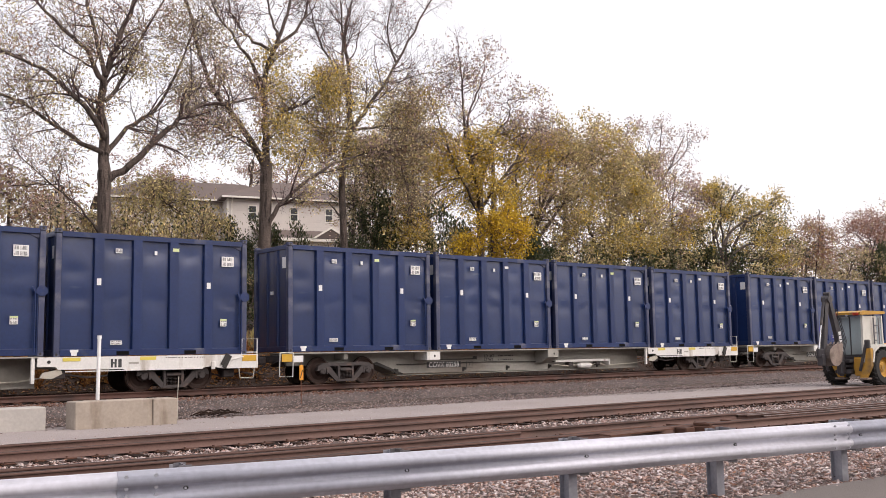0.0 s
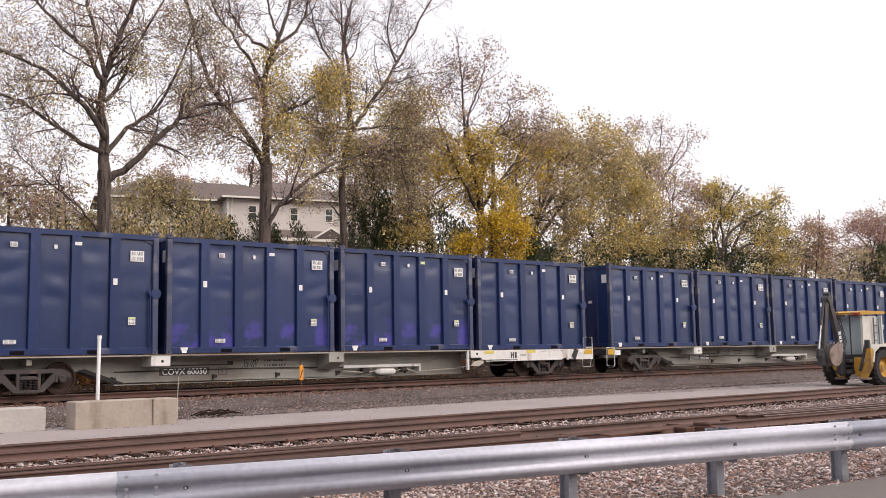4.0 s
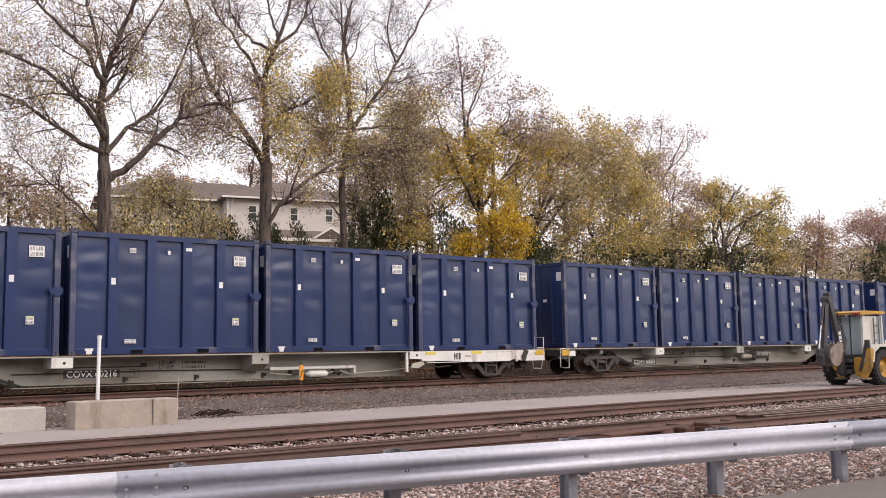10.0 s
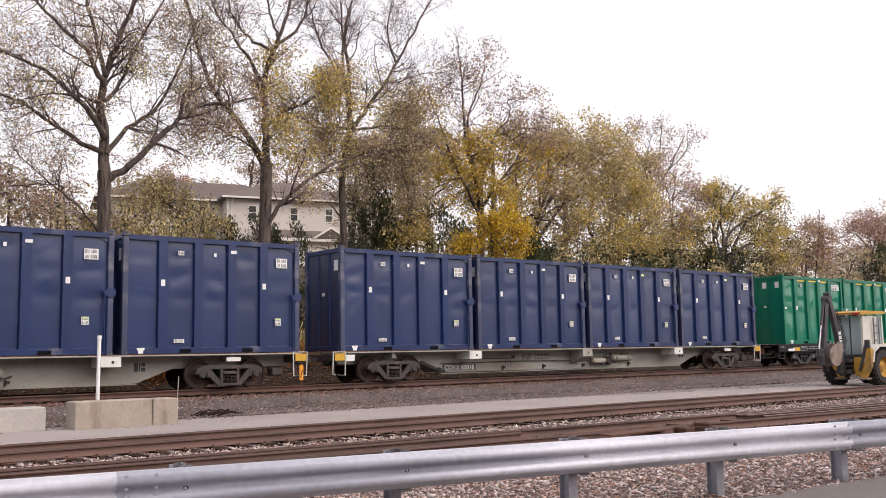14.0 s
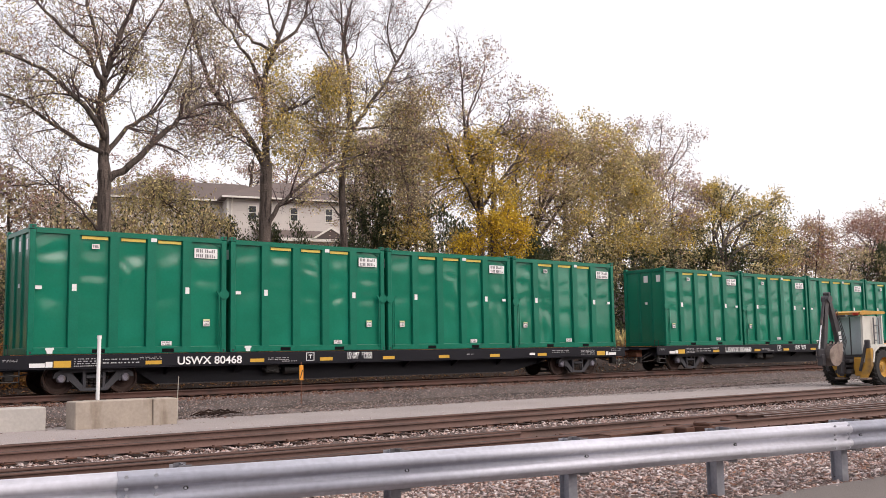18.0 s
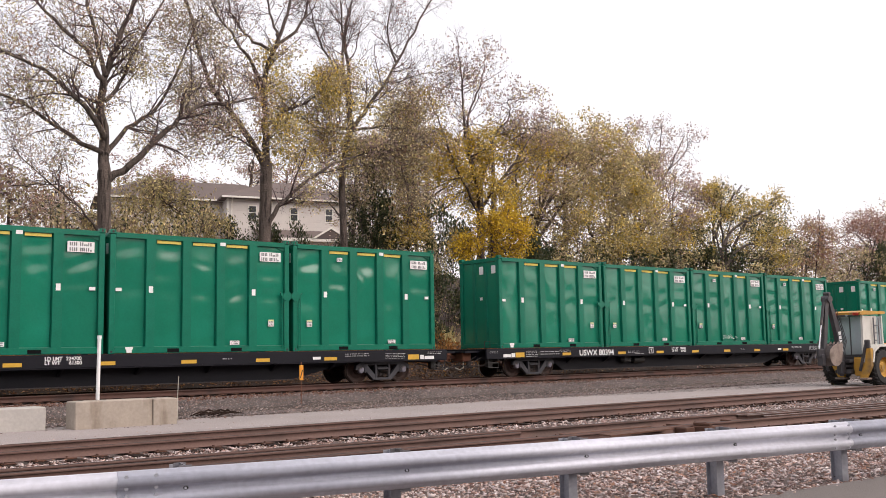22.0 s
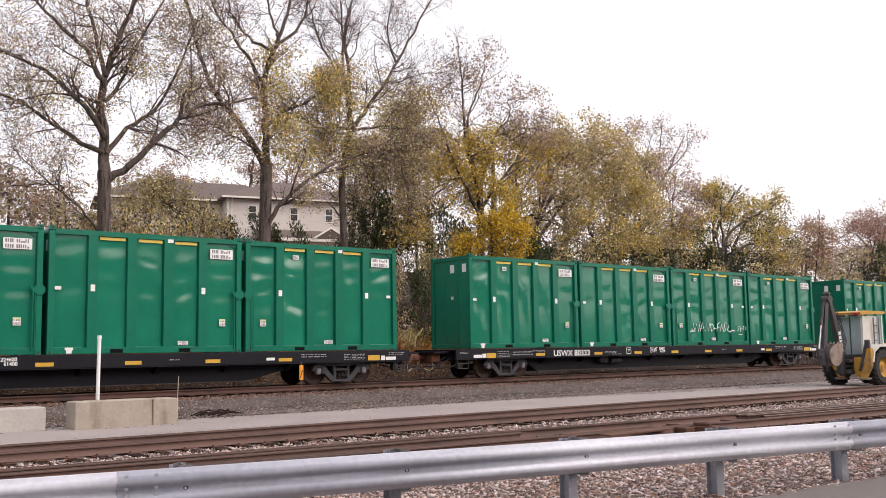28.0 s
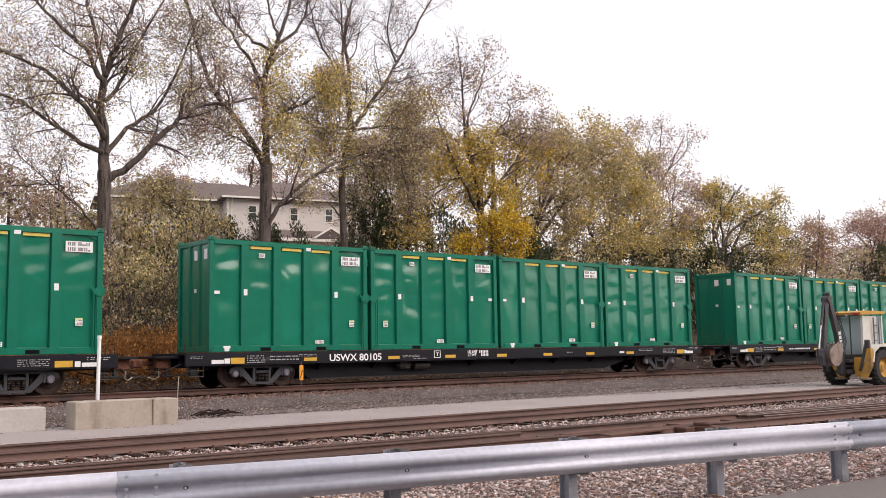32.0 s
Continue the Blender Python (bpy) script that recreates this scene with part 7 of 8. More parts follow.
def big_tree_c():
    w = Wood(47)
    Y = 13.0
    w.line([(27.5, Y, 1.2), (27.5, Y, 5), (27.3, Y, 9.8), (27.9, Y, 13.0)], 0.25, 0.15, 0, 22)
    L = [w.line([(27.9, Y, 12.9), (27.8, Y + 0.1, 15.8), (27.5, Y, 17.8), (28.0, Y, 19.6), (28.3, Y, 23)], 0.15, 0.03, 1, 20),
         w.line([(27.8, Y, 12.6), (27.3, Y - 0.3, 15.7), (27.1, Y - 0.2, 19.4), (26.8, Y, 22.5)], 0.11, 0.02, 1, 18),
         w.line([(27.8, Y, 12.4), (28.6, Y - 0.2, 13.6), (29.9, Y - 0.2, 15.4), (31.5, Y, 17.8), (33.2, Y, 20.7), (34.4, Y, 23.5)], 0.15, 0.03, 1, 22),
         w.line([(29.9, Y - 0.2, 15.4), (31.5, Y + 0.3, 15.9), (32.9, Y + 0.2, 16.5), (34.3, Y, 16.8)], 0.06, 0.015, 1, 12),
         w.line([(30.8, Y, 16.7), (30.5, Y + 0.3, 18.6), (30.9, Y, 21.5)], 0.07, 0.02, 1, 12),
         w.line([(27.9, Y, 14.8), (26.6, Y + 0.3, 16.4), (25.6, Y + 0.2, 18.4), (25.2, Y, 21.5)], 0.08, 0.02, 1, 16),
         w.line([(27.8, Y, 12.5), (26.5, Y - 0.4, 12.6), (25.3, Y - 0.3, 12.1), (24.2, Y, 12.2)], 0.09, 0.02, 1, 14),
         w.line([(27.8, Y, 12.5), (29.5, Y - 0.5, 12.9), (31.0, Y - 0.6, 12.9), (33.0, Y - 0.4, 12.0)], 0.09, 0.02, 1, 14),
         w.line([(27.5, Y, 11.4), (28.8, Y - 0.8, 11.6), (29.8, Y - 1.0, 11.3), (30.7, Y - 1.0, 9.9), (31.0, Y - 1.0, 8.4)], 0.07, 0.015, 1, 14)]
    fill(w, L, 20, 2.4, 9, 1.2, 4, 0.6, 0.08)
    for x, z, r in ((28.9, 13.8, 1.2), (27.1, 11.9, 1.1), (30.3, 12.3, 1.3), (30.7, 10.5, 1.3), (28.5, 10.0, 1.3), (31.9, 13.9, 1.2), (26.1, 12.4, 1.0), (29.4, 11.2, 1.2), (32.4, 12.0, 1.1), (30.0, 14.4, 1.0), (26.2, 10.4, 1.0), (31.6, 9.0, 1.1), (29.2, 15.6, 1.0), (27.2, 14.4, 1.0), (31.3, 15.3, 1.0), (30.8, 13.2, 1.0), (26.4, 13.6, 0.8)):
        w.clump((x, Y + w.r.gauss(0, 0.6), z), (r, r, r), int(95 * r), 0.75)
    low = lambda p: p[2] < 14.5
    olive = patchy(0.28, 0.0, 4)
    brown = patchy(0.28, 0.0, 4, -1)
    plant("bottomland_tree", "slender tree, bare reddish twigs above brownish leaves", "tree", w,
          at=pose(-0.78, -0.39, -0.04), leafsets=[(L_DULL, dict(levels=(3, 4), clump=0.8, per=2.63, size=(0.055, 0.099), keep=low)), (L_OLIVE, dict(levels=(3, 4), clump=0.8, per=1.43, size=(0.055, 0.099), keep=low)), (L_RED, dict(levels=(4,), clump=0.8, per=0.56, size=(0.049, 0.087))),
           (L_SCRUB, dict(levels=(5,), clump=1.0, per=5.56, size=(0.055, 0.105), keep=brown)), (L_OLIVE, dict(levels=(5,), clump=1.0, per=6.95, size=(0.055, 0.105), keep=olive)), (L_MAUVE, dict(levels=(5,), clump=1.0, per=2.32, size=(0.055, 0.099), keep=brown))],
          wood=((0, 1), 8), twig=((2, 3, 4, 5), 3))


def big_tree_d():
    """The airy tree with arching dark limbs beyond the golden one."""
    w = Wood(59)
    Y = 15.0
    w.line([(38.2, Y, 2.2), (38.3, Y, 6), (38.4, Y, 8.5), (38.3, Y, 10.9)], 0.30, 0.2, 0, 18)
    L = [w.line([(38.3, Y, 10.7), (37.1, Y - 0.3, 13.5), (37.1, Y, 17.4), (36.9, Y, 19.8)], 0.15, 0.02, 1, 18),
         w.line([(38.35, Y, 10.6), (39.9, Y + 0.3, 14.2), (41.0, Y + 0.2, 15.4), (40.9, Y, 16.6)], 0.14, 0.02, 1, 18),
         w.line([(38.4, Y, 9.6), (40.3, Y - 0.6, 12.1), (41.5, Y - 0.8, 13.7), (43.0, Y - 0.5, 15.1)], 0.13, 0.02, 1, 18),
         w.line([(38.3, Y, 10.8), (37.8, Y + 0.4, 14.6), (38.8, Y + 0.3, 17.2), (39.1, Y, 19.2)], 0.13, 0.02, 1, 18),
         w.line([(38.4, Y, 9.0), (36.2, Y - 0.5, 11.7), (35.0, Y - 0.4, 14.2), (34.6, Y, 15.8)], 0.11, 0.02, 1, 16),
         w.line([(39.9, Y + 0.3, 14.2), (41.8, Y, 14.9), (43.5, Y, 15.1)], 0.08, 0.015, 1, 12),
         w.line([(38.4, Y, 8.4), (40.8, Y + 0.6, 9.6), (43.0, Y + 0.5, 11.8), (44.4, Y, 14.0)], 0.10, 0.02, 1, 16)]
    fill(w, L, 13, 2.2, 7, 1.1, 3, 0.55, 0.06)
    for x, z, r, n in ((36.0, 11.7, 1.6, 26), (39.0, 11.0, 1.6, 26), (38.3, 13.6, 1.3, 18), (41.1, 13.5, 1.3, 14), (37.0, 10.0, 1.2, 12), (36.4, 17.4, 1.6, 9), (41.3, 15.2, 1.5, 12)):
        for _ in range(n):
            v = np.array([w.r.gauss(0, 0.55) for _ in range(3)])
            w.clump((x + v[0] * r, Y + v[1] * r, z + v[2] * r), (0.5, 0.5, 0.4), 18, 0.45)
    gold = lambda p: p[2] < 13.8 and noise.noise(Vector((p[0] * 0.25, p[1] * 0.25, p[2] * 0.25 + 2))) > -0.15
    plant("bank_tree", "airy tree with arching dark limbs, mauve dry leaves above yellow ones", "tree", w,
          at=pose(-0.91, -0.54, -0.06), leafsets=[(L_MAUVE, dict(levels=(3, 4), clump=0.8, per=1.96, size=(0.072, 0.123))), (L_PALE, dict(levels=(4,), clump=0.8, per=0.89, size=(0.072, 0.123))), (L_YELLOW, dict(levels=(3, 4), clump=0.8, per=4.46, size=(0.072, 0.138), keep=gold)), (L_GOLD, dict(levels=(3, 4), clump=0.8, per=1.96, size=(0.072, 0.138), keep=gold)),
           (L_YELLOW, dict(levels=(5,), per=4.2, size=(0.06, 0.115), spread=0.13, keep=lambda p: p[2] < 14.6)), (L_GOLD, dict(levels=(5,), per=1.6, size=(0.06, 0.115), spread=0.13, keep=lambda p: p[2] < 12.6)), (L_OLIVE, dict(levels=(5,), per=1.4, size=(0.06, 0.115), spread=0.13)), (L_MAUVE, dict(levels=(5,), per=2.6, size=(0.06, 0.11), spread=0.13, keep=lambda p: p[2] >= 14.6))],
          wood=((0, 1), 8), twig=((2, 3, 4, 5), 3))


def round_tree(seed, height, radius, leafsets, name="hillside_tree", label="", stems=1, clear=0.18, n1=15, n2=9, n3=6, n4=3, group="trees along the bank"):
    """A spreading tree or, with several stems, a thicket shrub; its base at the origin."""
    w = Wood(seed)
    rr = w.r
    limbs = []
    for s in range(stems):
        lean = (rr.gauss(0, 0.05 if stems == 1 else 0.28), rr.gauss(0, 0.05 if stems == 1 else 0.28))
        hh = height * (0.85 if stems == 1 else rr.uniform(0.6, 0.95))
        q, rad = w.line([(0.1 * s, 0, -0.6), (lean[0] * hh * 0.3, lean[1] * hh * 0.3, hh * 0.3), (lean[0] * hh * 0.7 + rr.gauss(0, 0.2), lean[1] * hh * 0.7, hh * 0.65), (lean[0] * hh, lean[1] * hh, hh)],
                        height * 0.022 / math.sqrt(stems), height * 0.004, 0, 16)
        for k in range(n1):
            u = clear + (0.95 - clear) * (k + rr.random()) / n1
            i = min(int(u * 15), 14)
            az = k * 2.4 + rr.gauss(0, 0.4) + s
            prof = math.sin(math.pi * min(0.97, 0.2 + 0.64 * (u - clear) / (1 - clear))) ** 0.7
            up = rr.uniform(0.15, 0.7) + 0.4 * u
            ln = radius * prof * rr.uniform(0.8, 1.25) * math.sqrt(1 + 0.25 * up * up) / (1.0 if stems == 1 else 1.5)
            limbs.append(w.shoot(tuple(q[i]), (math.cos(az), math.sin(az), up), ln, rad[i] * 0.72, 1, 9, 0.12, 0.03))
        limbs.append((q[8:], rad[8:]))
    fill(w, limbs, n2, radius * 0.34, n3, radius * 0.17, n4, radius * 0.09, 0.03)
    leafsets = [(m, dict(d, per=d["per"] * 1.05, size=(d["size"][0] * 0.9, d["size"][1] * 0.9))) for m, d in leafsets]
    return plant(name, label, "tree" if stems == 1 else "shrub", w, leafsets, group, wood=((0, 1), 5), twig=((2, 3), 3, 4))


def crown_tree(seed, base, y, trunk_r, blobs, leafsets, name="hillside_tree", label="", category="tree", group="trees along the bank", stems=(), clump_r=0.62, twigs=24, fork=0.45):
    """A tree whose limbs reach out into leafy boughs. blobs: (x, z, radius, half height, boughs) of its crown; stems: drawn limbs."""
    w = Wood(seed)
    rr = w.r
    x0, z0 = base, ground_z(base, y) - 0.3
    zl = min(b[1] - b[3] for b in blobs)
    zf = z0 + max(0.8, (zl - z0) * (1 + fork))
    cx = sum(b[0] * b[4] for b in blobs) / sum(b[4] for b in blobs)
    w.line([(x0, y, z0), (x0 + rr.gauss(0, 0.1), y + rr.gauss(0, 0.1), (z0 + zf) / 2), (x0 + (cx - x0) * 0.25, y, zf)], trunk_r, trunk_r * 0.5, 0, 12)
    for pts in stems:
        w.line([(a, y + b, c) for a, b, c in pts], trunk_r * 0.55, 0.04, 1, 18)
    top = (x0 + (cx - x0) * 0.25, y, zf)
    for x, z, r, h, n in blobs:
        dy = rr.uniform(-0.5, 0.5) * r
        mid = (top[0] + (x - top[0]) * rr.uniform(0.3, 0.5), y + dy * 0.4, top[2] + (z - top[2]) * rr.uniform(0.5, 0.7))
        q, rad = w.line([top, mid, (x, y + dy, z - h * 0.2), (x + rr.gauss(0, r * 0.3), y + dy, z + h * 0.85)], trunk_r * 0.42, 0.02, 1, 18)
        for a in w.side(q, rad, 6, 0.35, 0.95, r * 1.1, 1, 7, 0.16, 0.04, (35, 75), 0.6):
            w.side(*a, 4, 0.3, 1.0, r * 0.5, 2, 4, 0.2, 0.05)
        for _ in range(n):
            v = np.array([rr.gauss(0, 1) for _ in range(3)])
            v *= (0.5 + 0.8 * rr.random() ** 0.8) / np.linalg.norm(v)
            cr = clump_r * rr.uniform(0.5, 1.1)
            w.clump((x + v[0] * r, y + dy + v[1] * r, z + v[2] * h), (cr, cr, cr * 0.8), int(twigs * cr / clump_r * 1.1), 0.42)
            if v[2] > 0.5:
                for _ in range(3):
                    p = (x + v[0] * r + rr.gauss(0, 0.4), y + dy + v[1] * r, z + v[2] * h)
                    w.shoot(p, (rr.gauss(0, 0.25), rr.gauss(0, 0.25), 1.0), rr.uniform(0.3, 0.8), 0.012, 5, 3, 0.12, 0.1)
    return plant(name, label, category, w, leafsets, group, wood=((0, 1), 6), twig=((2, 3, 4, 5), 3, 4))


def boughs(*sets):
    """Leaf sets for the twigs of the boughs: (material, leaves a twig, size range, patch seed or None, sign)."""
    got = []
    for m, per, size, sd, sign in sets:
        got.append((m, dict(levels=(5,), per=per * 0.9, size=size, spread=0.16, keep=patchy(0.42, 0.0, sd, sign) if sd else None)))
    return got


def bank_row():
    """The row of trees along the bank as it recedes down the line."""
    S, B = (0.055, 0.105), (0.065, 0.12)
    crown_tree(201, 31.8, 17.0, 0.16, [(31.1, 12.1, 1.1, 1.8, 30), (30.2, 9.6, 0.8, 1.3, 16), (32.3, 10.4, 0.9, 2.0, 22), (31.7, 8.0, 1.3, 1.1, 18)],
               boughs((L_DARK, 1.6, S, None, 1), (L_OLIVE, 2.8, S, 3, 1), (L_DULL, 1.8, S, None, 1), (L_SCRUB, 1.6, S, 5, 1)), label="dusky dark green tree among the autumn ones")
    crown_tree(202, 32.6, 14.5, 0.15, [(32.2, 11.6, 1.0, 2.4, 34), (32.9, 9.1, 1.0, 1.9, 26), (31.8, 8.1, 0.9, 1.4, 18), (32.9, 15.0, 1.4, 1.6, 16), (30.9, 13.3, 1.0, 1.1, 10)],
               boughs((L_OLIVE, 3.2, S, None, 1), (L_YELLOW, 3.8, S, 2, 1), (L_DULL, 1.5, S, 2, -1)), label="slender tree with drooping olive-yellow leaves")
    crown_tree(203, 33.8, 9.5, 0.12, [(34.2, 7.3, 1.3, 0.55, 26), (32.4, 6.5, 0.9, 0.5, 14), (35.4, 8.0, 0.6, 0.6, 10), (34.6, 6.3, 1.2, 0.5, 16), (33.2, 7.6, 0.6, 0.5, 6)],
               boughs((L_GOLD, 4.5, S, None, 1), (L_YELLOW, 2.0, S, 4, 1)), label="small tree with golden yellow leaves", clump_r=0.4)
    crown_tree(204, 42.6, 16.0, 0.26, [(46.6, 14.9, 2.5, 1.4, 40), (50.0, 14.7, 2.0, 2.0, 40), (44.2, 12.9, 1.9, 1.9, 34), (42.7, 10.1, 1.2, 2.2, 20), (47.5, 12.4, 1.8, 1.8, 20), (46.3, 9.3, 2.3, 1.9, 34), (52.5, 13.2, 1.6, 1.7, 26)],
               boughs((L_OLIVE, 3.8, B, None, 1), (L_PALE, 2.0, B, 3, 1), (L_YELLOW, 2.0, B, 6, 1), (L_SCRUB, 1.8, B, 6, -1)), label="broad olive-green tree turning yellow at the tips",
               stems=[[(42.8, 0, 6.0), (43.4, -0.3, 9.0), (44.6, -0.2, 11.8), (45.4, 0, 14.6)], [(42.8, 0, 6.0), (42.2, 0.2, 9.4), (42.0, 0, 12.4), (42.9, 0, 14.6)], [(43.0, 0, 7.4), (45.4, -0.5, 10.4), (48.0, -0.4, 13.0), (49.8, 0, 16.0)]], clump_r=0.72)
    crown_tree(205, 48.1, 14.0, 0.24, [(48.9, 11.5, 2.1, 1.9, 40), (46.5, 8.3, 2.1, 1.7, 34), (50.8, 9.3, 1.7, 2.3, 34), (52.1, 12.2, 1.1, 1.6, 14), (48.9, 7.1, 2.3, 0.9, 20)],
               boughs((L_OLIVE, 4.8, B, None, 1), (L_YELLOW, 3.0, B, 1, 1), (L_DULL, 2.0, B, 1, -1)), label="full olive-yellow tree with drooping boughs", clump_r=0.7,
               stems=[[(48.1, 0, 5.5), (46.8, -0.3, 7.4), (45.8, -0.2, 9.4)], [(48.1, 0, 5.6), (49.8, -0.4, 8.2), (51.2, -0.2, 10.6)]])
    crown_tree(206, 67.5, 26.0, 0.2, [(69.2, 19.7, 2.6, 2.0, 26), (72.4, 19.3, 1.5, 1.9, 12), (67.8, 16.5, 1.8, 2.0, 14), (64.9, 19.7, 1.3, 1.5, 8)],
               boughs((L_PALE, 1.7, B, None, 1), (L_MAUVE, 1.2, B, 3, 1)), label="half-bare tree with dry pale leaves", clump_r=0.95, twigs=26, fork=-0.3,
               stems=[[(67.4, 0, 12.0), (67.6, 0, 15.0), (69.0, 0, 18.0), (69.8, 0, 21.4)], [(67.5, 0, 14.0), (70.2, 0, 17.0), (73.0, 0, 20.6)]])
    crown_tree(207, 56.2, 15.0, 0.18, [(56.1, 10.9, 1.6, 1.9, 26), (57.6, 13.3, 1.4, 1.1, 12), (55.0, 8.1, 1.4, 1.2, 16), (58.8, 12.1, 1.0, 1.1, 10)],
               boughs((L_MAUVE, 3.2, B, None, 1), (L_OLIVE, 2.2, B, 4, 1), (L_PALE, 1.2, B, 4, -1)), label="mauve-brown tree with thinning leaves", clump_r=0.7)
    crown_tree(208, 60.4, 14.0, 0.30, [(60.2, 12.5, 1.3, 0.7, 14), (64.6, 12.1, 1.9, 0.9, 10), (68.3, 12.4, 1.2, 0.8, 6), (63.7, 10.3, 2.2, 1.3, 32), (67.7, 10.2, 1.8, 1.5, 28), (57.5, 9.6, 1.5, 1.1, 20), (56.4, 8.1, 1.8, 1.3, 24), (65.0, 8.2, 2.2, 1.3, 24), (60.5, 10.9, 1.4, 1.3, 14)],
               boughs((L_YELLOW, 4.6, B, 2, 1), (L_OLIVE, 3.4, B, None, 1), (L_DARK, 2.0, B, 2, -1)), label="spreading yellow-green tree with dark forked limbs", clump_r=0.75, fork=-0.3,
               stems=[[(60.4, 0, 6.6), (59.8, 0, 9.1), (60.2, 0, 11.0), (60.1, 0, 13.4)], [(60.3, 0, 7.6), (61.6, -0.3, 9.6), (64.9, -0.5, 11.2), (69.0, -0.2, 13.2)], [(60.5, 0, 6.4), (62.4, -0.5, 8.4), (65.4, -0.6, 9.0), (69.4, -0.4, 9.6)], [(60.0, 0, 9.2), (62.0, 0.3, 11.6), (63.8, 0, 13.4)], [(60.4, 0, 6.5), (58.4, -0.4, 8.2), (57.0, -0.2, 9.8)]])
    crown_tree(209, 77.2, 17.0, 0.18, [(77.9, 10.6, 1.8, 1.4, 22), (74.3, 8.3, 1.3, 1.1, 14), (81.5, 10.4, 1.7, 1.7, 20), (79.1, 8.4, 2.0, 1.0, 16)],
               boughs((L_BROWN, 3.4, B, None, 1), (L_SCRUB, 2.0, B, 2, 1), (L_RED, 1.0, B, 2, -1)), label="russet brown tree with bare tips", clump_r=0.8,
               stems=[[(75.6, -0.5, 6.4), (76.4, -0.4, 8.6), (79.6, 0, 10.4), (82.4, 0, 11.6)], [(78.6, 0, 6.6), (79.6, 0, 10.0), (80.0, 0, 13.2)]])
    crown_tree(210, 93.2, 20.0, 0.2, [(92.5, 11.3, 2.0, 1.6, 20), (97.3, 13.0, 1.6, 1.4, 14), (90.1, 9.4, 2.0, 1.2, 14), (100.1, 11.6, 2.4, 2.4, 16)],
               boughs((L_RED, 3.2, B, None, 1), (L_MAUVE, 3.0, B, 3, 1)), label="low plum-red autumn tree", clump_r=0.95)
    crown_tree(211, 82.8, 13.0, 0.12, [(83.1, 9.0, 0.5, 1.0, 10), (82.9, 7.7, 1.0, 1.2, 18)], boughs((L_DARK, 7.0, B, None, 1)), label="small dark conifer beside the line", clump_r=0.5)
    crown_tree(212, 16.9, 13.5, 0.09, [(16.7, 8.3, 1.5, 0.8, 24), (18.4, 7.7, 1.2, 0.8, 19), (15.8, 7.2, 1.0, 0.7, 14), (17.5, 8.7, 0.9, 0.5, 9), (19.5, 7.2, 0.6, 0.4, 6)],
               boughs((L_OLIVE, 2.6, S, None, 1), (L_SCRUB, 2.2, S, 2, 1)), label="wide olive thicket tree before the house", clump_r=0.42, twigs=20)
    crown_tree(213, 13.0, 13.0, 0.08, [(12.6, 8.3, 1.1, 1.1, 12), (11.6, 7.1, 1.1, 0.8, 16), (13.5, 7.0, 0.9, 0.6, 10), (10.9, 8.3, 0.7, 0.7, 6)],
               boughs((L_SCRUB, 2.2, S, None, 1), (L_OLIVE, 1.8, S, 3, 1)), label="thin young tree with sparse olive leaves", clump_r=0.42, twigs=18)
    crown_tree(214, 12.6, 20.0, 0.12, [(11.9, 8.9, 1.5, 1.1, 18), (13.6, 8.2, 1.1, 0.9, 12), (10.6, 9.6, 1.3, 1.2, 12)],
               boughs((L_BROWN, 3.0, S, None, 1), (L_RED, 1.8, S, 3, 1), (L_MAUVE, 1.6, S, 3, -1)), label="russet brown tree on the bank", clump_r=0.55)


def put(proto, x, y, s=1.0, turn=0.0, sz=None, sink=0.15):
    """A copy of a grown tree, standing on the bank."""
    m = pose(x, y, ground_z(x, y) - sink, 0, 0, turn)
    ob = copy_thing(proto, m)
    ob.matrix_basis = m @ Matrix.Diagonal((s, s, sz or s, 1.0))
    return ob


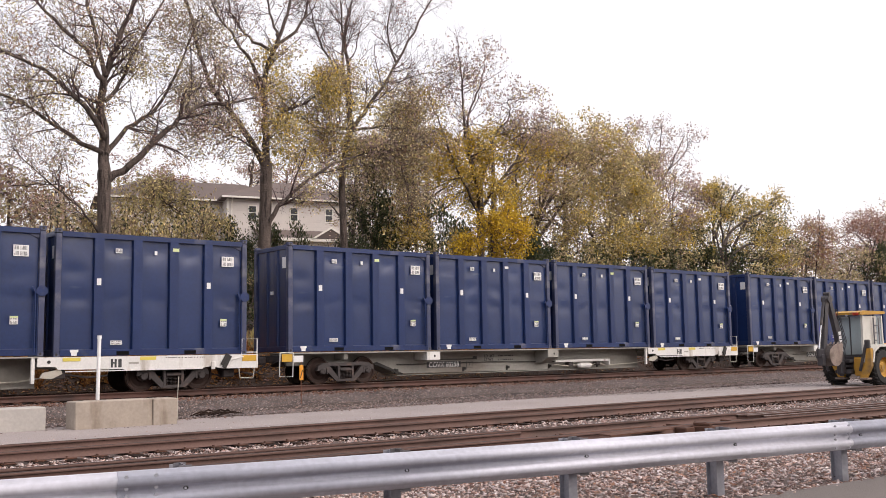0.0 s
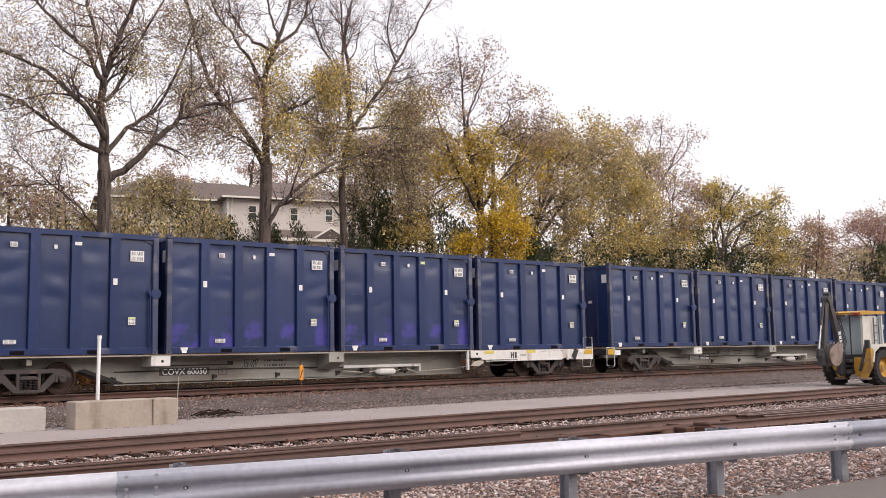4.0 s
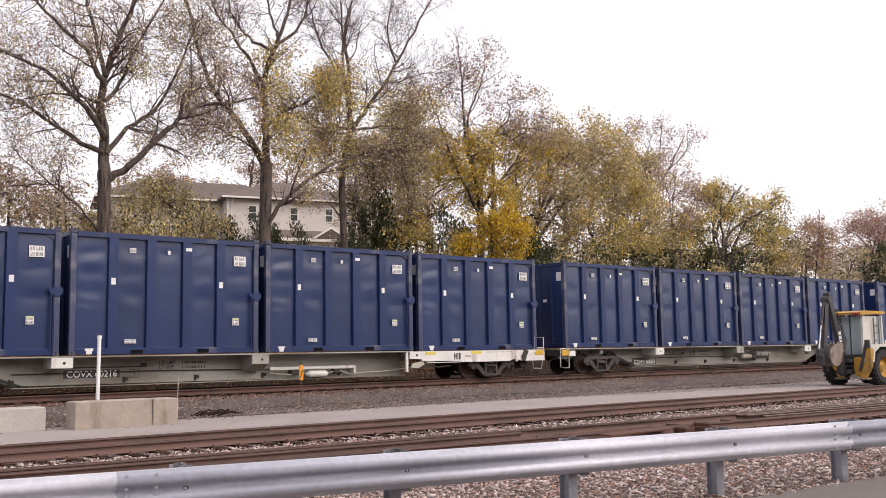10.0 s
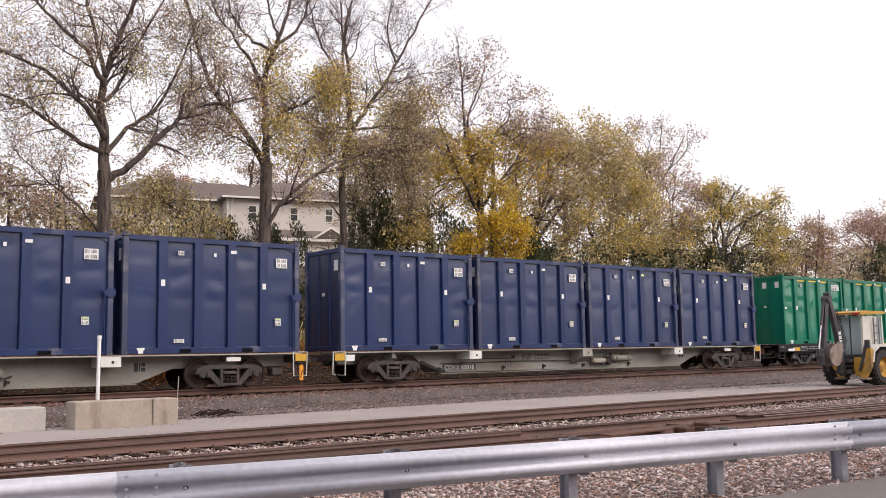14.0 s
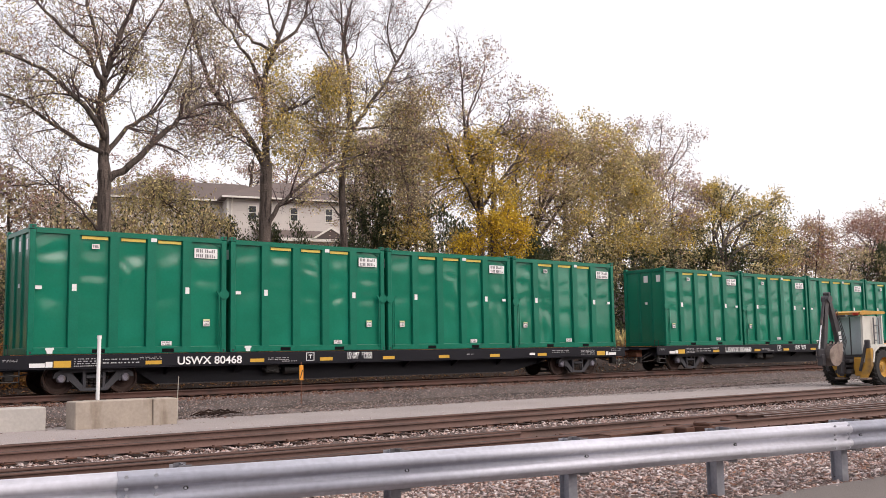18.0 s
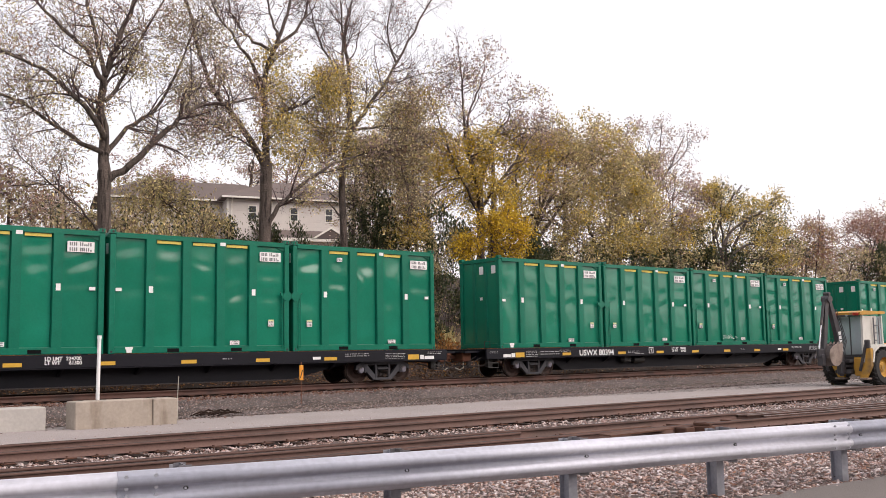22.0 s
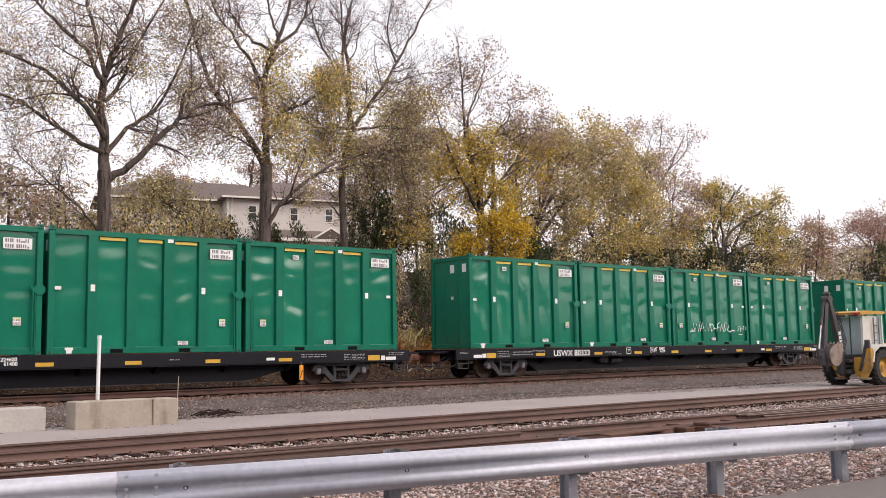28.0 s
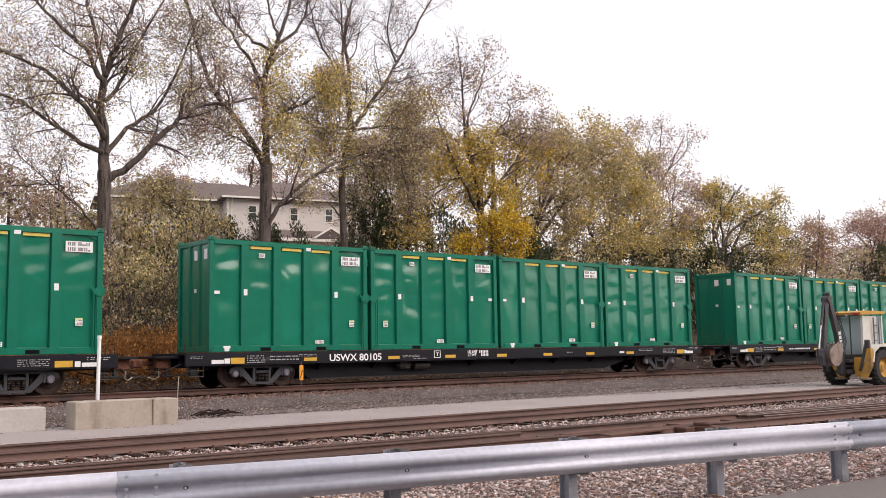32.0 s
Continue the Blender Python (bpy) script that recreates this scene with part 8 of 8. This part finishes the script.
def woods():
    big_tree_a()
    big_tree_b()
    big_tree_c()
    big_tree_d()
    bank_row()
    k34 = dict(levels=(3, 4), spread=0.22, tri=True, clump=0.8)
    pale = round_tree(102, 15, 3.6, [(L_PALE, dict(per=1.61, size=(0.064, 0.128), **k34)), (L_OLIVE, dict(per=0.60, size=(0.064, 0.128), **k34))], label="half-bare tree with dry pale leaves", clear=0.25)
    brown = round_tree(105, 11, 4.0, [(L_BROWN, dict(per=0.84, size=(0.069, 0.141), **k34)), (L_MAUVE, dict(per=1.07, size=(0.069, 0.128), **k34)), (L_RED, dict(per=0.96, size=(0.069, 0.128), keep=patchy(0.2, 0.0, 7), **k34)), (L_PALE, dict(per=0.60, size=(0.069, 0.128), **k34))], label="russet brown autumn tree")
    low = dict(stems=4, n1=6, n2=4, n3=4, n4=2, clear=0.08, group="thicket along the track", name="thicket_shrub")
    shrub = round_tree(106, 5.5, 2.6, [(L_OLIVE, dict(per=3.76, size=(0.069, 0.141), keep=patchy(0.3, -0.1, 1), **k34)), (L_DARK, dict(per=0.60, size=(0.069, 0.141), **k34)), (L_SCRUB, dict(per=1.03, size=(0.064, 0.128), **k34))], label="dense olive and brown thicket shrub", **low)
    dark = round_tree(107, 5.0, 2.2, [(L_DARK, dict(per=5.39, size=(0.069, 0.154), **k34))], label="dark evergreen shrub, also standing in for shade under the trees", **low)
    scrub = round_tree(108, 6.0, 2.8, [(L_OLIVE, dict(per=2.19, size=(0.069, 0.136), keep=patchy(0.3, -0.05, 6), **k34)), (L_DARK, dict(per=0.55, size=(0.072, 0.144), **k34)), (L_SCRUB, dict(per=3.11, size=(0.064, 0.128), **k34)), (L_PALE, dict(per=1.07, size=(0.064, 0.128), **k34))], label="brown and olive thicket shrub", **low)
    # further trees down the line and behind the house
    for p, x, y, s, sz in ((brown, 97.2, 20.7, 1.42, 1.10), (brown, 106.6, 22.6, 1.83, 1.25), (pale, 110.1, 32.4, 1.73, 0.81),
                       (brown, 116.2, 24.4, 1.96, 1.49), (pale, 17.5, 27.5, 0.81, 0.28), (brown, 10.7, 19.7, 0.75, 0.56), (pale, 20.3, 31.4, 0.88, 0.24),
                       (pale, 34.1, 23.4, 0.91, 0.69), (brown, 32.7, 54.9, 1.62, 0.91), (pale, 45.6, 60.7, 1.87, 0.93), (brown, 50.4, 58.7, 1.70, 1.22), (brown, 56.1, 54.7, 1.72, 1.39), (pale, 57.3, 44.8, 1.78, 1.05),
                       (pale, 60.1, 38.9, 1.72, 1.13), (brown, 69.8, 38.7, 1.65, 1.48), (brown, 80.0, 38.6, 1.76, 1.47),
                       ):
        put(p, x, y, s, rng_turn.uniform(0, 360), sz)
    # thicket between the trunks; many dark shrubs stand in for shade under the trees
    for p, x, y, s, sz in ((shrub, 16.3, 12.8, 0.87, 1.05), (shrub, 17.4, 12.0, 0.75, 1.25), (shrub, 15.4, 12.0, 0.62, 1.2), (shrub, 18.6, 12.3, 0.5, 1.0), (scrub, 14.8, 12.3, 0.68, 1.13), (shrub, 18.0, 12.7, 0.70, 1.0), (shrub, 19.6, 13.2, 0.52, 1.14), (dark, 21.9, 14.2, 0.59, 1.13), (dark, 24.2, 14.1, 0.53, 1.10), (dark, 29.0, 15.6, 0.6, 0.95),
                       (dark, 30.6, 15.4, 0.6, 1.3), (shrub, 28.9, 12.6, 0.45, 0.8), (scrub, 13.3, 12.8, 0.6, 0.85), (scrub, 11.7, 12.8, 0.62, 0.78), (scrub, 10.3, 12.8, 0.66, 0.8), (shrub, 8.9, 12.8, 0.8, 0.88), (shrub, 31.2, 12.1, 0.5, 1.0), (shrub, 32.8, 12.1, 0.62, 1.2),
                       (dark, 38.0, 12.0, 0.8, 1.25), (shrub, 39.7, 12.0, 0.8, 0.89), (shrub, 41.4, 11.0, 1.00, 1.17), (dark, 44.8, 11.4, 0.85, 0.95), (shrub, 48.6, 11.4, 0.8, 0.9), (dark, 52.3, 11.6, 0.9, 0.95),
                       (shrub, 55.0, 10.8, 1.14, 1.10), (dark, 59.5, 11.6, 1.05, 0.95), (dark, 65.4, 12.4, 1.1, 1.0), (scrub, 71.7, 13.1, 1.26, 1.10), (scrub, 80.5, 15.0, 1.38, 1.42), (scrub, 88.3, 15.9, 1.47, 1.49), (shrub, 14.4, 9.2, 0.80, 0.9),
                       (scrub, 13.0, 8.9, 0.65, 0.85), (shrub, 15.9, 9.4, 0.75, 0.85), (dark, 18.4, 9.4, 0.86, 0.84), (dark, 19.8, 12.3, 0.75, 0.95), (dark, 22.6, 12.6, 0.7, 0.75), (shrub, 20.4, 12.4, 0.45, 0.6), (shrub, 16.8, 8.6, 0.57, 0.83), (scrub, 11.3, 9.1, 0.75, 0.85), (shrub, 10.2, 8.3, 0.61, 0.79), (dark, 23.8, 12.5, 0.92, 0.64),
                       (dark, 29.3, 9.1, 0.82, 0.82), (scrub, 27.1, 9.3, 0.64, 0.81), (scrub, 22.8, 12.2, 0.59, 0.76), (dark, 8.8, 8.5, 0.72, 0.71), (dark, 81.7, 12.0, 0.6, 1.5), (dark, 85.2, 12.5, 0.75, 1.6),
                       # mostly dark shrubs added behind the row as its deep shade
                       (dark, 31.6, 16.0, 0.7, 1.5), (dark, 33.5, 14.5, 0.75, 1.45), (dark, 36.0, 14.5, 0.8, 1.3), (dark, 41.5, 14.0, 1.2, 1.1), (dark, 45.0, 14.5, 1.3, 1.05), (dark, 49.5, 14.0, 1.3, 1.1), (dark, 54.0, 14.5, 1.4, 1.15),
                       (dark, 57.5, 15.5, 1.5, 1.25), (dark, 62.0, 16.0, 1.5, 1.25), (dark, 67.0, 16.5, 1.5, 1.2), (scrub, 72.0, 17.5, 1.4, 1.3), (scrub, 76.5, 18.5, 1.5, 1.3)):
        put(p, x, y, s, rng_turn.uniform(0, 360), sz)
    # the grown originals stand further along the wood
    for k, p in enumerate((pale, brown, shrub, dark, scrub)):
        x, y = 118 + 6 * k, 18 + (k % 3) * 4
        p.matrix_basis = pose(x, y, ground_z(x, y) - 0.2)


rng_turn = random.Random(77)
woods()


# ---- weeds and fallen leaves at the foot of the bank ----
def weeds(name, n, x0, x1, y0, y1, h, material, label, seed, fine=1.0, leafy=0.0):
    """Upright dry stalks with ragged blades."""
    rg = np.random.RandomState(seed)
    x, y = x0 + (x1 - x0) * rg.rand(n), y0 + (y1 - y0) * rg.rand(n)
    clump = np.array([noise.noise(Vector((a * 0.6, b * 0.6, seed))) for a, b in zip(x, y)])
    ok = clump > -0.15
    x, y, clump = x[ok], y[ok], clump[ok]
    n = len(x)
    z = np.array([ground_z(a, b) for a, b in zip(x, y)]) - 0.02
    hh = h * (0.35 + 0.65 * rg.rand(n)) * (0.7 + clump)
    a = rg.rand(n) * 6.283
    wv = fine * (0.035 + 0.045 * rg.rand(n))
    lx, ly = rg.randn(n) * hh * 0.28, rg.randn(n) * hh * 0.28
    b = hh * rg.rand(n) * 0.6
    if leafy:
        b = hh * rg.rand(n) ** 0.8
        hh = b + leafy * (0.5 + rg.rand(n))
        lx, ly = rg.randn(n) * 0.09, rg.randn(n) * 0.09
    v = np.stack([np.stack([x + np.cos(a) * wv + lx * b / hh, y + np.sin(a) * wv + ly * b / hh, z + b], 1), np.stack([x - np.cos(a) * wv + lx * b / hh, y - np.sin(a) * wv + ly * b / hh, z + b], 1),
                  np.stack([x - np.cos(a) * wv * 0.6 + lx, y - np.sin(a) * wv * 0.6 + ly, z + hh], 1), np.stack([x + np.cos(a) * wv * 0.6 + lx, y + np.sin(a) * wv * 0.6 + ly, z + hh * 0.93], 1)], 1)
    ob = new(name, np_mesh(name, v.reshape(-1, 3), np.arange(4 * n).reshape(n, 4), material))
    tagged(ob, label, "weeds", kind="stuff")


weeds("orange_weeds", 34000, -4, 46, 6.8, 9.0, 0.9, L_ORANGE, "dry orange-brown weeds behind the track", 3, 0.75, 0.09)
weeds("tall_orange_weeds", 30000, 8.5, 18.5, 6.2, 8.6, 1.25, L_ORANGE, "tall dense orange-brown weeds at the foot of the bank", 13, 0.75, 0.09)
weeds("green_weeds", 6000, -4, 46, 8.4, 10.5, 1.1, L_OLIVE, "dull green weeds on the bank", 4)
weeds("brown_weeds", 26000, 2, 70, 4.4, 7.4, 0.17, L_LITTER, "low dead brown weeds beside the ballast", 5, 0.3)


def area_bank(rg, n):
    return np.stack([-4 + 70 * rg.rand(n), 4.4 + 10 * rg.rand(n)], 1)


def area_foot(rg, n):
    return np.stack([6 + 24 * rg.rand(n), 4.7 + 3.2 * rg.rand(n) ** 0.8], 1)


dead_leaves("fallen_leaves_foot", 5000, area_foot, lambda x, y: ground_z(x, y), L_ORANGE, "fallen orange-brown leaves at the foot of the bank", 14, (0.04, 0.09))
dead_leaves("fallen_leaves_bank", 9000, area_bank, lambda x, y: ground_z(x, y), L_BROWN, "fallen brown leaves on the bank", 12, (0.06, 0.12))


# ---- movement ----
def motions():
    ts = [0.0, 4.0, 8.0, 12.0, 16.0, 20.0, 24.0, 28.0, 32.0]
    ks = [i / 15.0 for i in range(481)]
    spin = [(t, Matrix.Rotation(-advance(t) / 0.457, 4, "Y")) for t in ks]
    for ob, x, y, z in MOVERS:
        walk(ob, [(t, Matrix.Translation((x - advance(t), y, z))) for t in ts])
        for ch in ob.children_recursive:
            if ch.name.startswith("wheelset"):
                at = Matrix.Translation(ch.matrix_basis.translation)
                walk(ch, [(t, at @ m) for t, m in spin])


motions()
